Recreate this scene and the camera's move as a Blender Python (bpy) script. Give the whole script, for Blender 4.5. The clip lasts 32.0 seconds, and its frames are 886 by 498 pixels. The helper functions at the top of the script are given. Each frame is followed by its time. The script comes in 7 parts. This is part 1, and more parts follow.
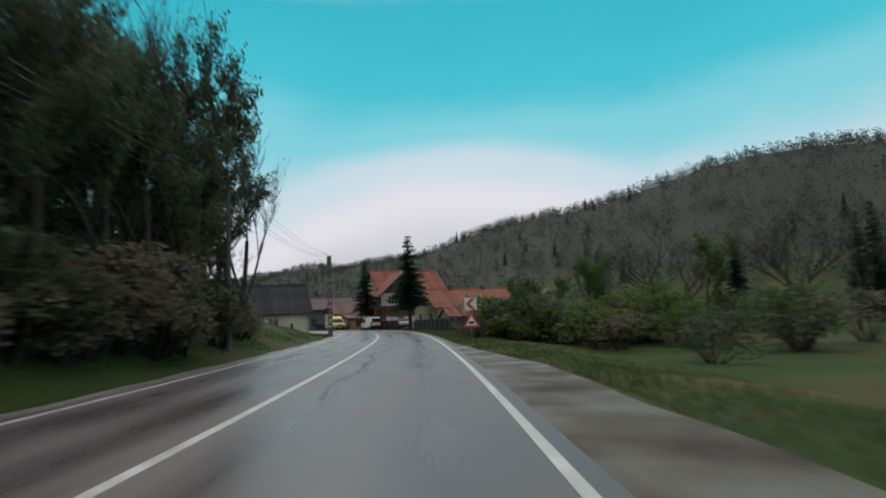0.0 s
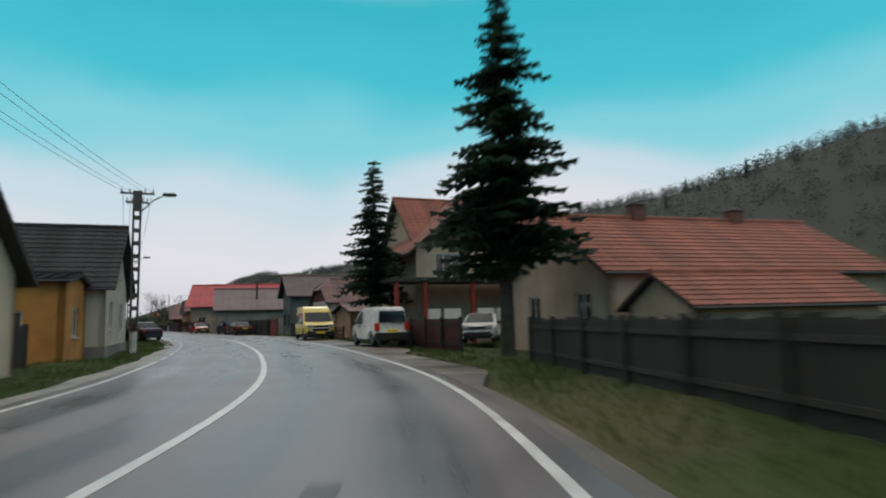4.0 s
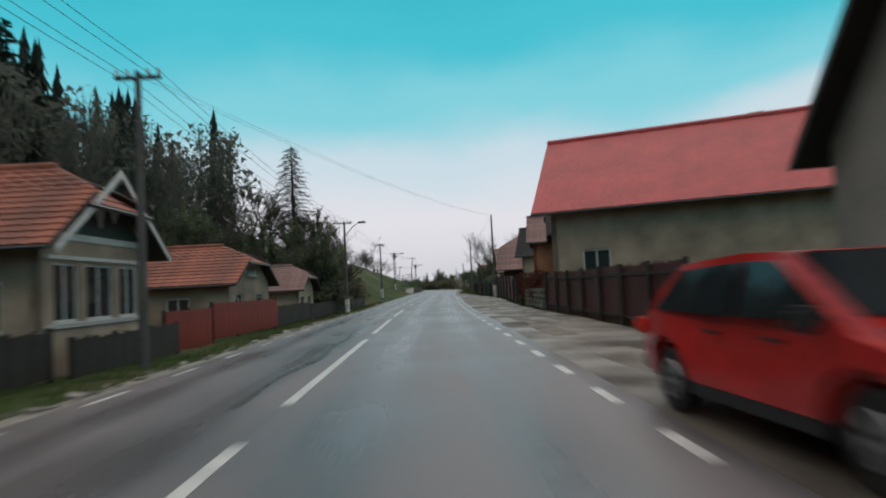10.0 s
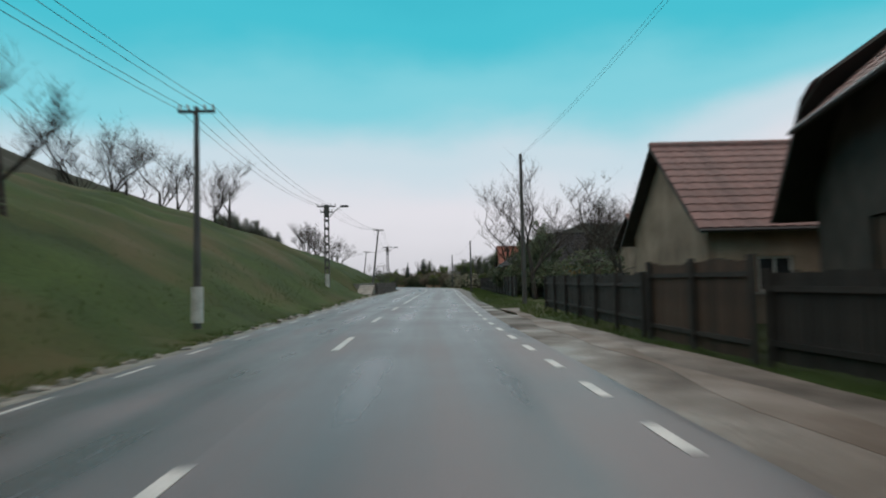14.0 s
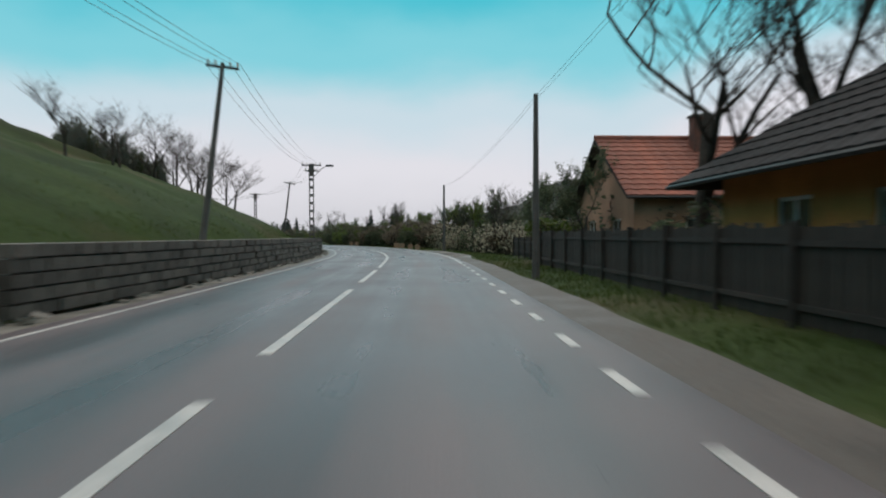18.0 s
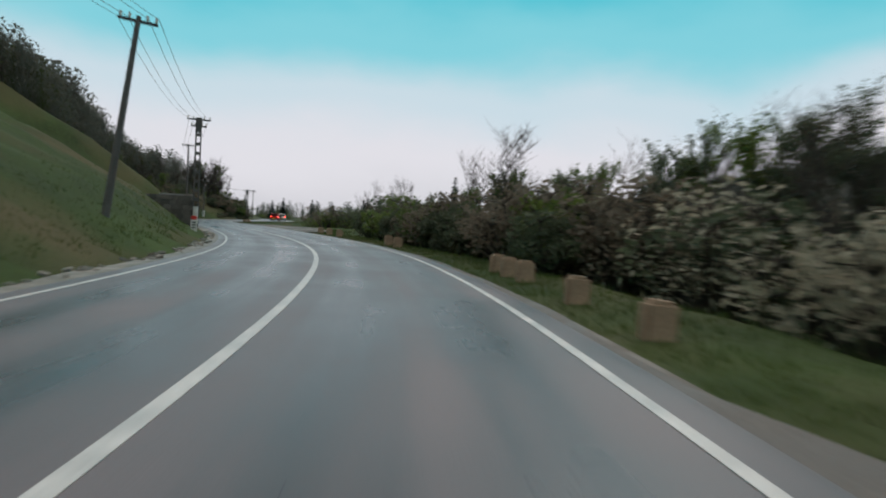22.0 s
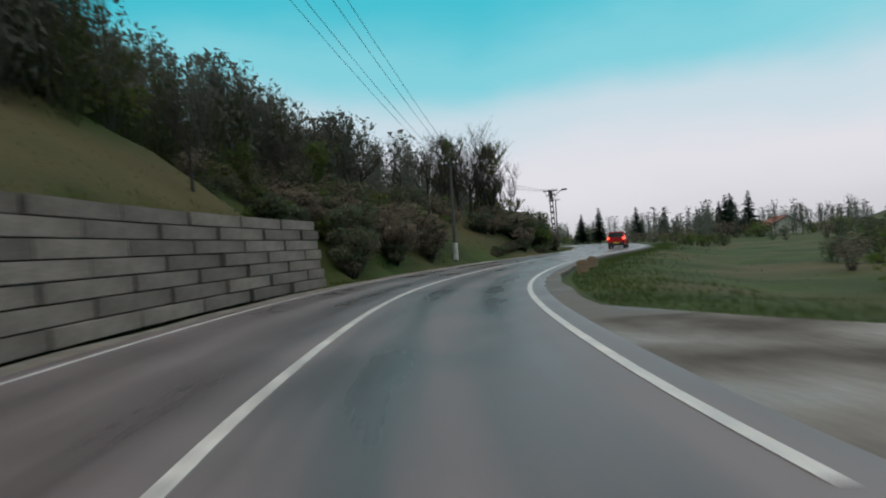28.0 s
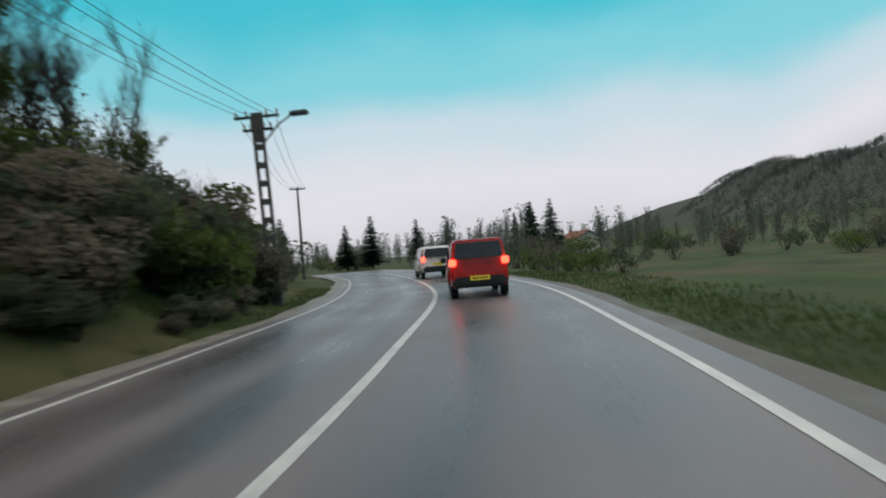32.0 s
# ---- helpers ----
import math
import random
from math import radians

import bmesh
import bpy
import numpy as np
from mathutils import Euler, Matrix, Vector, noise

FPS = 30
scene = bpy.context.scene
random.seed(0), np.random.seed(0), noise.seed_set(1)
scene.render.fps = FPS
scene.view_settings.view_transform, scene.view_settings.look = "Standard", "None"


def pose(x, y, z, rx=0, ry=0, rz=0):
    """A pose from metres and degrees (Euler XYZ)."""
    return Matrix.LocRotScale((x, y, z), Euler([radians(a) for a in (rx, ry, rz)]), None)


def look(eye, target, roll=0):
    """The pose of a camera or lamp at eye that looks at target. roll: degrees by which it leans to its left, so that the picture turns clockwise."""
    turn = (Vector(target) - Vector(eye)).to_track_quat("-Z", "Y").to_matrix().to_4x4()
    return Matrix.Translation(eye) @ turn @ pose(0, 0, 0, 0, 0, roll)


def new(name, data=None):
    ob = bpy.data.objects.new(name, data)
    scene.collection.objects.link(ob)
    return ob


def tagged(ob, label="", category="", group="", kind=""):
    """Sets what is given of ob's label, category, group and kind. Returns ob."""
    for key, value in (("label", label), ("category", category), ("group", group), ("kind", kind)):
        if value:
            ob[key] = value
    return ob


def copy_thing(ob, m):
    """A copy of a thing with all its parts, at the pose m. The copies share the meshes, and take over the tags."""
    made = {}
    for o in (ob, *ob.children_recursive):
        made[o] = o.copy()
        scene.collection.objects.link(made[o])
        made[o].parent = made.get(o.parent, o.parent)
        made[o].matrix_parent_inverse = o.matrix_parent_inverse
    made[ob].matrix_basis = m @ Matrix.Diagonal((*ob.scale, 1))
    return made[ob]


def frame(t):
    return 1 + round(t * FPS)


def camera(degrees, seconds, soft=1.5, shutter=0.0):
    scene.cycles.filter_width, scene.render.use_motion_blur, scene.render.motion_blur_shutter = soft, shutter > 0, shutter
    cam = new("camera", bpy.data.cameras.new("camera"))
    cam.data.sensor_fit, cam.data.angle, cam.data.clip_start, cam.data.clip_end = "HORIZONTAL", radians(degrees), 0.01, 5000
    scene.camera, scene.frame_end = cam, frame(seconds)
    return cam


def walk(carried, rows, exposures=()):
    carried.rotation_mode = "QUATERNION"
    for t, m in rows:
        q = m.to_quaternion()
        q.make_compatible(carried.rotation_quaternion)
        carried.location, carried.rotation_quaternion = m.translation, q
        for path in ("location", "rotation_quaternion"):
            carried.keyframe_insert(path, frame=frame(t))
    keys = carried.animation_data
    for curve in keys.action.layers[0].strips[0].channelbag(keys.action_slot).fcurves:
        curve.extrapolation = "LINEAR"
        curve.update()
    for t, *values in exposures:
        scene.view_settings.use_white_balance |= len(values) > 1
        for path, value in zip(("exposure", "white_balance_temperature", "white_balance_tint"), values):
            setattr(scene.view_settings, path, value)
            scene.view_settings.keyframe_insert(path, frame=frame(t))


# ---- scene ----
cam = camera(71.0, 32.0, soft=1.9, shutter=0.6)
PATH = [
    (0.0, pose(13.00, 2.17, 1.19, 96.38, 2.50, 4.19)),
    (0.5, pose(12.21, 10.06, 1.25, 96.20, 1.79, 5.39)),
    (1.0, pose(11.26, 17.92, 1.21, 95.91, 1.17, 6.74)),
    (1.5, pose(10.14, 25.74, 1.25, 96.24, 3.50, 9.16)),
    (2.0, pose(9.05, 33.34, 1.19, 96.02, 1.33, 5.27)),
    (2.5, pose(7.95, 40.71, 1.20, 96.89, 1.78, 5.74)),
    (4.5, pose(2.07, 70.17, 1.21, 95.94, 1.63, 15.17)),
    (5.0, pose(-0.85, 76.93, 1.23, 95.75, 3.39, 23.24)),
    (5.5, pose(-3.98, 83.31, 1.26, 94.03, 4.03, 28.18)),
    (6.0, pose(-7.43, 89.54, 1.22, 92.89, 2.99, 29.77)),
    (6.5, pose(-11.12, 95.67, 1.24, 93.37, 2.49, 32.30)),
    (7.0, pose(-15.05, 101.62, 1.18, 93.24, 1.82, 34.47)),
    (7.5, pose(-19.17, 107.60, 1.23, 93.20, 1.77, 36.99)),
    (8.0, pose(-23.83, 113.47, 1.21, 93.61, 2.80, 38.62)),
    (8.5, pose(-28.57, 119.22, 1.29, 93.52, 2.70, 38.60)),
    (9.0, pose(-33.48, 124.79, 1.25, 93.81, 3.00, 39.06)),
    (9.5, pose(-38.25, 130.51, 1.23, 93.74, 3.00, 39.67)),
    (10.0, pose(-43.31, 136.30, 1.29, 93.33, 3.00, 39.96)),
    (10.5, pose(-48.29, 142.17, 1.31, 93.49, 2.60, 40.32)),
    (11.0, pose(-53.21, 147.93, 1.29, 92.98, 2.20, 40.26)),
    (11.5, pose(-58.11, 153.56, 1.24, 93.49, 1.60, 39.68)),
    (12.0, pose(-63.27, 159.30, 1.28, 93.81, 2.00, 39.24)),
    (12.5, pose(-68.55, 165.31, 1.29, 93.27, 2.20, 38.91)),
    (13.0, pose(-73.47, 171.33, 1.26, 93.51, 1.80, 38.54)),
    (13.5, pose(-78.26, 177.13, 1.22, 93.34, 1.50, 38.76)),
    (15.5, pose(-95.59, 197.79, 1.24, 90.05, 1.20, 37.28)),
    (16.0, pose(-99.60, 202.79, 1.27, 89.38, 1.20, 37.68)),
    (16.5, pose(-103.61, 207.79, 1.24, 89.86, 1.00, 37.63)),
    (17.0, pose(-107.61, 212.78, 1.28, 89.93, 1.00, 37.29)),
    (17.5, pose(-111.59, 217.82, 1.21, 89.25, 1.13, 36.91)),
    (18.0, pose(-115.58, 222.94, 1.24, 88.80, 0.20, 36.28)),
    (18.5, pose(-119.46, 228.19, 1.25, 88.40, -1.03, 36.38)),
    (19.0, pose(-123.58, 233.37, 1.24, 88.76, -0.12, 36.51)),
    (19.5, pose(-127.71, 238.51, 1.25, 88.78, -1.54, 36.59)),
    (20.0, pose(-131.65, 243.52, 1.24, 89.01, -2.62, 37.05)),
    (20.5, pose(-135.74, 248.31, 1.21, 88.97, -3.71, 38.79)),
    (21.0, pose(-139.99, 253.08, 1.27, 88.76, -2.77, 40.46)),
    (21.5, pose(-144.55, 257.68, 1.26, 88.05, -3.84, 42.34)),
    (22.0, pose(-149.41, 262.22, 1.26, 87.73, -3.11, 45.54)),
    (22.5, pose(-154.59, 266.52, 1.23, 87.30, -3.60, 48.96)),
    (23.0, pose(-159.83, 270.61, 1.24, 86.92, -2.85, 53.17)),
    (23.5, pose(-165.33, 274.39, 1.25, 87.77, -3.26, 58.0)),
    (24.0, pose(-171.03, 277.93, 1.24, 88.81, -1.04, 61.65)),
    (24.5, pose(-176.83, 280.91, 1.22, 89.27, -1.61, 63.75)),
    (25.0, pose(-182.74, 283.47, 1.24, 89.18, -1.24, 66.5)),
    (25.5, pose(-188.78, 285.86, 1.25, 89.00, 1.34, 67.78)),
    (26.0, pose(-194.97, 288.12, 1.23, 89.02, 2.27, 69.20)),
    (26.5, pose(-201.14, 290.23, 1.25, 89.47, 2.57, 70.65)),
    (28.5, pose(-224.48, 296.94, 1.25, 89.87, 3.80, 71.29)),
    (29.0, pose(-229.76, 299.06, 1.22, 89.09, 4.72, 67.30)),
    (29.5, pose(-234.88, 301.60, 1.26, 89.45, 4.87, 62.07)),
    (30.0, pose(-239.70, 304.56, 1.22, 89.36, 5.09, 57.89)),
    (30.5, pose(-244.32, 307.54, 1.25, 89.94, 4.60, 56.55)),
    (31.0, pose(-248.91, 310.79, 1.24, 89.87, 3.79, 54.17)),
    (31.5, pose(-253.36, 314.32, 1.25, 90.42, 5.00, 51.69)),
    (32.0, pose(-257.54, 318.01, 1.30, 90.35, 4.53, 49.63)),
]
walk(cam, PATH)
ROAD = [(13.65, -33.94), (12.59, -21.99), (11.53, -10.04), (10.43, 1.91), (9.27, 13.85), (7.91, 25.78), (6.36, 37.68), (4.48, 49.53), (2.2, 61.31), (-0.9, 72.89), (-6.0, 83.74), (-11.95, 94.16), (-18.43, 104.26), (-25.78, 113.75), (-33.69, 122.77), (-41.62, 131.77), (-49.53, 140.8), (-57.4, 149.85), (-65.27, 158.92), (-73.01, 168.08), (-80.63, 177.35), (-88.35, 186.54), (-96.07, 195.72), (-103.56, 205.1), (-111.0, 214.51), (-118.45, 223.92), (-125.88, 233.35), (-133.36, 242.73), (-141.13, 251.87), (-149.62, 260.35), (-158.83, 268.03), (-168.78, 274.73), (-179.48, 280.15), (-190.65, 284.54), (-201.93, 288.64), (-213.32, 292.39), (-224.94, 295.36), (-236.06, 299.8), (-246.19, 306.22), (-255.47, 313.81), (-263.94, 322.33), (-272.82, 330.55), (-282.84, 337.56), (-293.52, 343.82), (-304.83, 348.96), (-316.15, 353.71)]

# ---------- world, sun ----------
world = bpy.data.worlds.new("overcast_sky")
scene.world = world
world.use_nodes = True
wn, wl = world.node_tree.nodes, world.node_tree.links
wn.clear()
w_out = wn.new("ShaderNodeOutputWorld")
w_bg = wn.new("ShaderNodeBackground")
w_tc = wn.new("ShaderNodeTexCoord")
w_sep = wn.new("ShaderNodeSeparateXYZ")
w_ramp = wn.new("ShaderNodeValToRGB")
w_mapping = wn.new("ShaderNodeMapping")
w_noise = wn.new("ShaderNodeTexNoise")
w_add = wn.new("ShaderNodeMath")
w_sky = wn.new("ShaderNodeTexSky")
w_sky.sky_type = 'NISHITA'
w_sky.sun_disc = False
w_sky.sun_elevation, w_sky.sun_rotation = radians(42), radians(150)
w_sky.dust_density, w_sky.air_density = 4.0, 1.0
w_mul = wn.new("ShaderNodeMix")
w_mul.data_type = 'RGBA'
w_mul.blend_type = 'ADD'
w_mul.inputs[0].default_value = 0.004
# cloud deck: pale grey horizon; windscreen's cyan tint higher; warm bright unseen zenith balances it
cr = w_ramp.color_ramp
cr.interpolation = 'EASE'
for pos_, col_ in ((0.0, (0.60, 0.60, 0.64)), (0.11, (0.74, 0.73, 0.78)), (0.20, (0.58, 0.70, 0.77)), (0.29, (0.22, 0.62, 0.71)),
                   (0.38, (0.06, 0.52, 0.63)), (0.47, (0.04, 0.46, 0.57)), (0.60, (0.98, 0.80, 0.70)), (1.0, (1.55, 1.20, 1.02))):
    el_ = cr.elements.new(pos_)
    el_.color = (*col_, 1)
while len(cr.elements) > 8:
    cr.elements.remove(cr.elements[0] if cr.elements[0].position == 0.0 and cr.elements[1].position == 0.0 else cr.elements[-1])
w_noise.inputs["Scale"].default_value = 2.2
w_noise.inputs["Detail"].default_value = 5
w_mapping.inputs["Scale"].default_value = (1, 1, 2.2)
w_add.operation = 'MULTIPLY_ADD'
w_add.inputs[1].default_value = 0.17
wl.new(w_tc.outputs["Generated"], w_sep.inputs[0])
wl.new(w_tc.outputs["Generated"], w_mapping.inputs[0])
wl.new(w_mapping.outputs[0], w_noise.inputs["Vector"])
w_off = wn.new("ShaderNodeMath")
w_off.operation = 'SUBTRACT'
w_off.inputs[1].default_value = 0.07
wl.new(w_sep.outputs[2], w_off.inputs[0])
wl.new(w_noise.outputs[0], w_add.inputs[0])
wl.new(w_off.outputs[0], w_add.inputs[2])
# a paler, thinner part of the cloud over the valley's mouth
w_dot = wn.new("ShaderNodeVectorMath")
w_dot.operation = 'DOT_PRODUCT'
w_dot.inputs[1].default_value = (-0.05, 1.0, 0.0)
w_rng = wn.new("ShaderNodeMapRange")
w_rng.interpolation_type = 'SMOOTHSTEP'
w_rng.inputs[1].default_value, w_rng.inputs[2].default_value = 0.93, 1.0
w_rng.inputs[3].default_value, w_rng.inputs[4].default_value = 0.0, 0.11
w_sub = wn.new("ShaderNodeMath")
w_sub.operation = 'SUBTRACT'
wl.new(w_tc.outputs["Generated"], w_dot.inputs[0])
wl.new(w_dot.outputs["Value"], w_rng.inputs[0])
wl.new(w_add.outputs[0], w_sub.inputs[0])
wl.new(w_rng.outputs[0], w_sub.inputs[1])
wl.new(w_sub.outputs[0], w_ramp.inputs[0])
wl.new(w_ramp.outputs[0], w_mul.inputs[6])
wl.new(w_sky.outputs[0], w_mul.inputs[7])
wl.new(w_mul.outputs[2], w_bg.inputs[0])
w_bg.inputs[1].default_value = 1.0
wl.new(w_bg.outputs[0], w_out.inputs[0])
sun_data = bpy.data.lights.new("sun", 'SUN')
sun_data.energy, sun_data.angle, sun_data.color = 0.5, radians(30), (1.0, 0.96, 0.92)
sun = new("sun", sun_data)
sun.matrix_world = look((-60, 140, 120), (0, 0, 0))


# ---------- materials ----------
def mat(name, col, rough=0.7, col2=None, scale=3.0, bump=0.0, bscale=40.0, metal=0.0, spec=0.5, rough2=None, rnd=0.0, detail=6.0, spread=0.5):
    m = bpy.data.materials.new(name)
    m.use_nodes = True
    n, l = m.node_tree.nodes, m.node_tree.links
    b = n["Principled BSDF"]
    b.inputs["Roughness"].default_value = rough
    b.inputs["Metallic"].default_value = metal
    b.inputs["Specular IOR Level"].default_value = spec
    tc = n.new("ShaderNodeTexCoord")
    nz = n.new("ShaderNodeTexNoise")
    nz.inputs["Scale"].default_value = scale
    nz.inputs["Detail"].default_value = detail
    l.new(tc.outputs["Object"], nz.inputs["Vector"])
    rp = n.new("ShaderNodeValToRGB")
    c2 = col2 or tuple(c * 0.72 for c in col)
    rp.color_ramp.elements[0].position, rp.color_ramp.elements[1].position = 0.5 - spread * 0.4, 0.5 + spread * 0.4
    rp.color_ramp.elements[0].color, rp.color_ramp.elements[1].color = (*c2, 1), (*col, 1)
    l.new(nz.outputs[0], rp.inputs[0])
    out = rp.outputs[0]
    fine = n.new("ShaderNodeTexNoise")
    fine.inputs["Scale"].default_value = bscale
    fine.inputs["Detail"].default_value = 4
    l.new(tc.outputs["Object"], fine.inputs["Vector"])
    mx = n.new("ShaderNodeMix")
    mx.data_type, mx.blend_type = 'RGBA', 'MULTIPLY'
    mx.inputs[0].default_value = 0.5
    rg = n.new("ShaderNodeValToRGB")
    rg.color_ramp.elements[0].position, rg.color_ramp.elements[1].position = 0.3, 0.7
    rg.color_ramp.elements[0].color, rg.color_ramp.elements[1].color = (0.62, 0.62, 0.62, 1), (1.25, 1.25, 1.25, 1)
    l.new(fine.outputs[0], rg.inputs[0])
    l.new(out, mx.inputs[6])
    l.new(rg.outputs[0], mx.inputs[7])
    out = mx.outputs[2]
    if rnd:
        oi = n.new("ShaderNodeObjectInfo")
        hs = n.new("ShaderNodeHueSaturation")
        mr = n.new("ShaderNodeMapRange")
        mr.inputs[3].default_value, mr.inputs[4].default_value = 1 - rnd, 1 + rnd
        l.new(oi.outputs["Random"], mr.inputs[0])
        l.new(mr.outputs[0], hs.inputs["Value"])
        l.new(out, hs.inputs["Color"])
        out = hs.outputs[0]
    l.new(out, b.inputs["Base Color"])
    if rough2 is not None:
        mr2 = n.new("ShaderNodeMapRange")
        mr2.inputs[1].default_value, mr2.inputs[2].default_value = 0.35, 0.65
        mr2.inputs[3].default_value, mr2.inputs[4].default_value = rough, rough2
        l.new(nz.outputs[0], mr2.inputs[0])
        l.new(mr2.outputs[0], b.inputs["Roughness"])
    if bump:
        bp = n.new("ShaderNodeBump")
        bp.inputs["Strength"].default_value = bump
        bp.inputs["Distance"].default_value = 0.02
        l.new(fine.outputs[0], bp.inputs["Height"])
        l.new(bp.outputs[0], b.inputs["Normal"])
    return m


def paint_mat(name, col, rough=0.25, metal=0.0):
    m = mat(name, col, rough, tuple(c * 0.85 for c in col), 2.0, 0.0, 8.0, metal)
    m.node_tree.nodes["Principled BSDF"].inputs["Coat Weight"].default_value = 0.3
    m.node_tree.nodes["Principled BSDF"].inputs["Coat Roughness"].default_value = 0.12
    return m


def glow_mat(name, col, power):
    m = mat(name, col, 0.3)
    b = m.node_tree.nodes["Principled BSDF"]
    b.inputs["Emission Color"].default_value = (*col, 1)
    b.inputs["Emission Strength"].default_value = power
    return m


ASPHALT = mat("wet_asphalt", (0.152, 0.136, 0.142), 0.30, (0.103, 0.092, 0.096), 0.30, 0.08, 60.0, 0.0, 0.20, 0.44)
TAR = mat("wet_tar_patch", (0.045, 0.037, 0.034), 0.22, (0.070, 0.060, 0.055), 1.2, 0.2, 70.0, rough2=0.42, spec=0.12)
LINE_PAINT = mat("road_line_paint", (0.62, 0.62, 0.60), 0.35, (0.36, 0.36, 0.35), 2.5, 0.2, 30.0, rough2=0.55)
GRAVEL = mat("wet_gravel", (0.160, 0.134, 0.109), 0.85, (0.046, 0.038, 0.030), 0.45, 0.9, 9.0, rough2=0.35, spec=0.3, spread=0.36)
GREY_GRAVEL = mat("grey_roadside_grit", (0.128, 0.119, 0.107), 0.5, (0.064, 0.058, 0.051), 0.8, 0.9, 11.0, rough2=0.8, spec=0.3)
MUD = mat("muddy_track", (0.085, 0.066, 0.050), 0.5, (0.150, 0.122, 0.098), 0.7, 0.6, 12.0, rough2=0.85, spec=0.3)
KERB = mat("kerb_concrete", (0.26, 0.245, 0.215), 0.6, (0.10, 0.095, 0.076), 1.5, 0.5, 25.0)
CONCRETE = mat("old_concrete", (0.27, 0.26, 0.245), 0.75, (0.13, 0.125, 0.115), 0.8, 0.5, 18.0)
BLOCK = mat("concrete_block", (0.225, 0.196, 0.176), 0.8, (0.105, 0.088, 0.076), 0.9, 0.6, 14.0, rnd=0.3)
DARK_STONE = mat("dark_wet_stone", (0.128, 0.114, 0.098), 0.75, (0.058, 0.052, 0.045), 0.8, 0.7, 12.0, rnd=0.35)
POLE_C = mat("pole_concrete", (0.11, 0.105, 0.10), 0.8, (0.06, 0.058, 0.055), 1.0, 0.3, 20.0)
WHITEWASH = mat("whitewash", (0.66, 0.65, 0.62), 0.8, (0.42, 0.41, 0.38), 3.0, 0.2, 20.0)
STEEL = mat("galvanised_steel", (0.24, 0.245, 0.25), 0.45, (0.15, 0.15, 0.16), 4.0, 0.1, 40.0, 0.7)
DARK_METAL = mat("dark_metal", (0.03, 0.03, 0.033), 0.5, (0.018, 0.018, 0.02), 3.0, 0.1, 30.0)
BARK = mat("bark", (0.066, 0.055, 0.045), 0.9, (0.026, 0.022, 0.019), 4.0, 0.6, 30.0)
TWIG = mat("twigs", (0.090, 0.077, 0.065), 0.9, (0.042, 0.036, 0.032), 1.0, 0.0, 10.0, rnd=0.25)
NEEDLE = mat("spruce_needles", (0.028, 0.058, 0.036), 0.8, (0.014, 0.030, 0.020), 1.4, 0.0, 12.0, rnd=0.2)
LEAF = mat("spring_leaves", (0.120, 0.165, 0.034), 0.6, (0.060, 0.095, 0.022), 0.7, 0.0, 6.0, rnd=0.3)
LEAF_DARK = mat("dark_shrub_leaves", (0.120, 0.148, 0.084), 0.7, (0.066, 0.084, 0.050), 0.7, 0.0, 6.0, rnd=0.3)
LEAF_BROWN = mat("brown_shrub", (0.230, 0.195, 0.145), 0.85, (0.135, 0.114, 0.084), 0.8, 0.0, 6.0, rnd=0.3)
LEAF_RUSSET = mat("russet_hedge_leaves", (0.150, 0.052, 0.034), 0.8, (0.075, 0.028, 0.020), 0.8, 0.0, 6.0, rnd=0.25)
BLOSSOM = mat("pale_blossom", (0.50, 0.47, 0.36), 0.7, (0.26, 0.245, 0.17), 1.2, 0.0, 8.0, rnd=0.2)
HILL_TREE = mat("bare_hillside_trees", (0.150, 0.158, 0.132), 0.95, (0.086, 0.094, 0.078), 0.08, 0.0, 0.6)
HILL_GREEN = mat("budding_hillside_trees", (0.085, 0.105, 0.042), 0.95, (0.045, 0.058, 0.028), 0.08, 0.0, 0.6)
WOODS = mat("bare_hill_woods", (0.100, 0.108, 0.096), 0.95, (0.058, 0.068, 0.058), 0.03, 0.0, 0.4)
FIRS = mat("far_conifers", (0.032, 0.054, 0.042), 0.9, (0.018, 0.030, 0.025), 0.05, 0.0, 0.5)
GRASS_BLADE = mat("grass_blades", (0.085, 0.125, 0.030), 0.7, (0.045, 0.070, 0.016), 0.4, 0.0, 3.0)
# pale sheet behind clear panes, imitates the sky's reflection in them
SKY_BACKING = mat("net_curtain", (0.72, 0.70, 0.66), 0.9, (0.56, 0.55, 0.52), 2.0)
GLASS = mat("window_glass", (0.035, 0.042, 0.046), 0.06, (0.02, 0.024, 0.028), 0.5, 0.0, 3.0, 0.0, 0.8)
CLEAR_GLASS = mat("clear_window_glass", (0.92, 0.95, 0.95), 0.02)
CLEAR_GLASS.node_tree.nodes["Principled BSDF"].inputs["Transmission Weight"].default_value = 1.0
CLEAR_GLASS.node_tree.nodes["Principled BSDF"].inputs["IOR"].default_value = 1.2
CAR_GLASS = mat("car_glass", (0.02, 0.026, 0.03), 0.06, (0.012, 0.015, 0.018), 0.5, 0.0, 3.0, 0.0, 0.35)
WHITE_FRAME = mat("white_window_frame", (0.62, 0.62, 0.60), 0.5, (0.48, 0.48, 0.46), 3.0)
BROWN_WOOD = mat("weathered_brown_wood", (0.095, 0.060, 0.040), 0.75, (0.045, 0.029, 0.021), 1.5, 0.3, 30.0, rnd=0.25)
DARK_WOOD = mat("dark_wet_wood", (0.040, 0.034, 0.030), 0.7, (0.020, 0.018, 0.016), 1.5, 0.3, 30.0, rnd=0.3)
PALE_WOOD = mat("pale_new_wood", (0.38, 0.20, 0.085), 0.7, (0.25, 0.125, 0.05), 2.0, 0.2, 30.0, rnd=0.15)
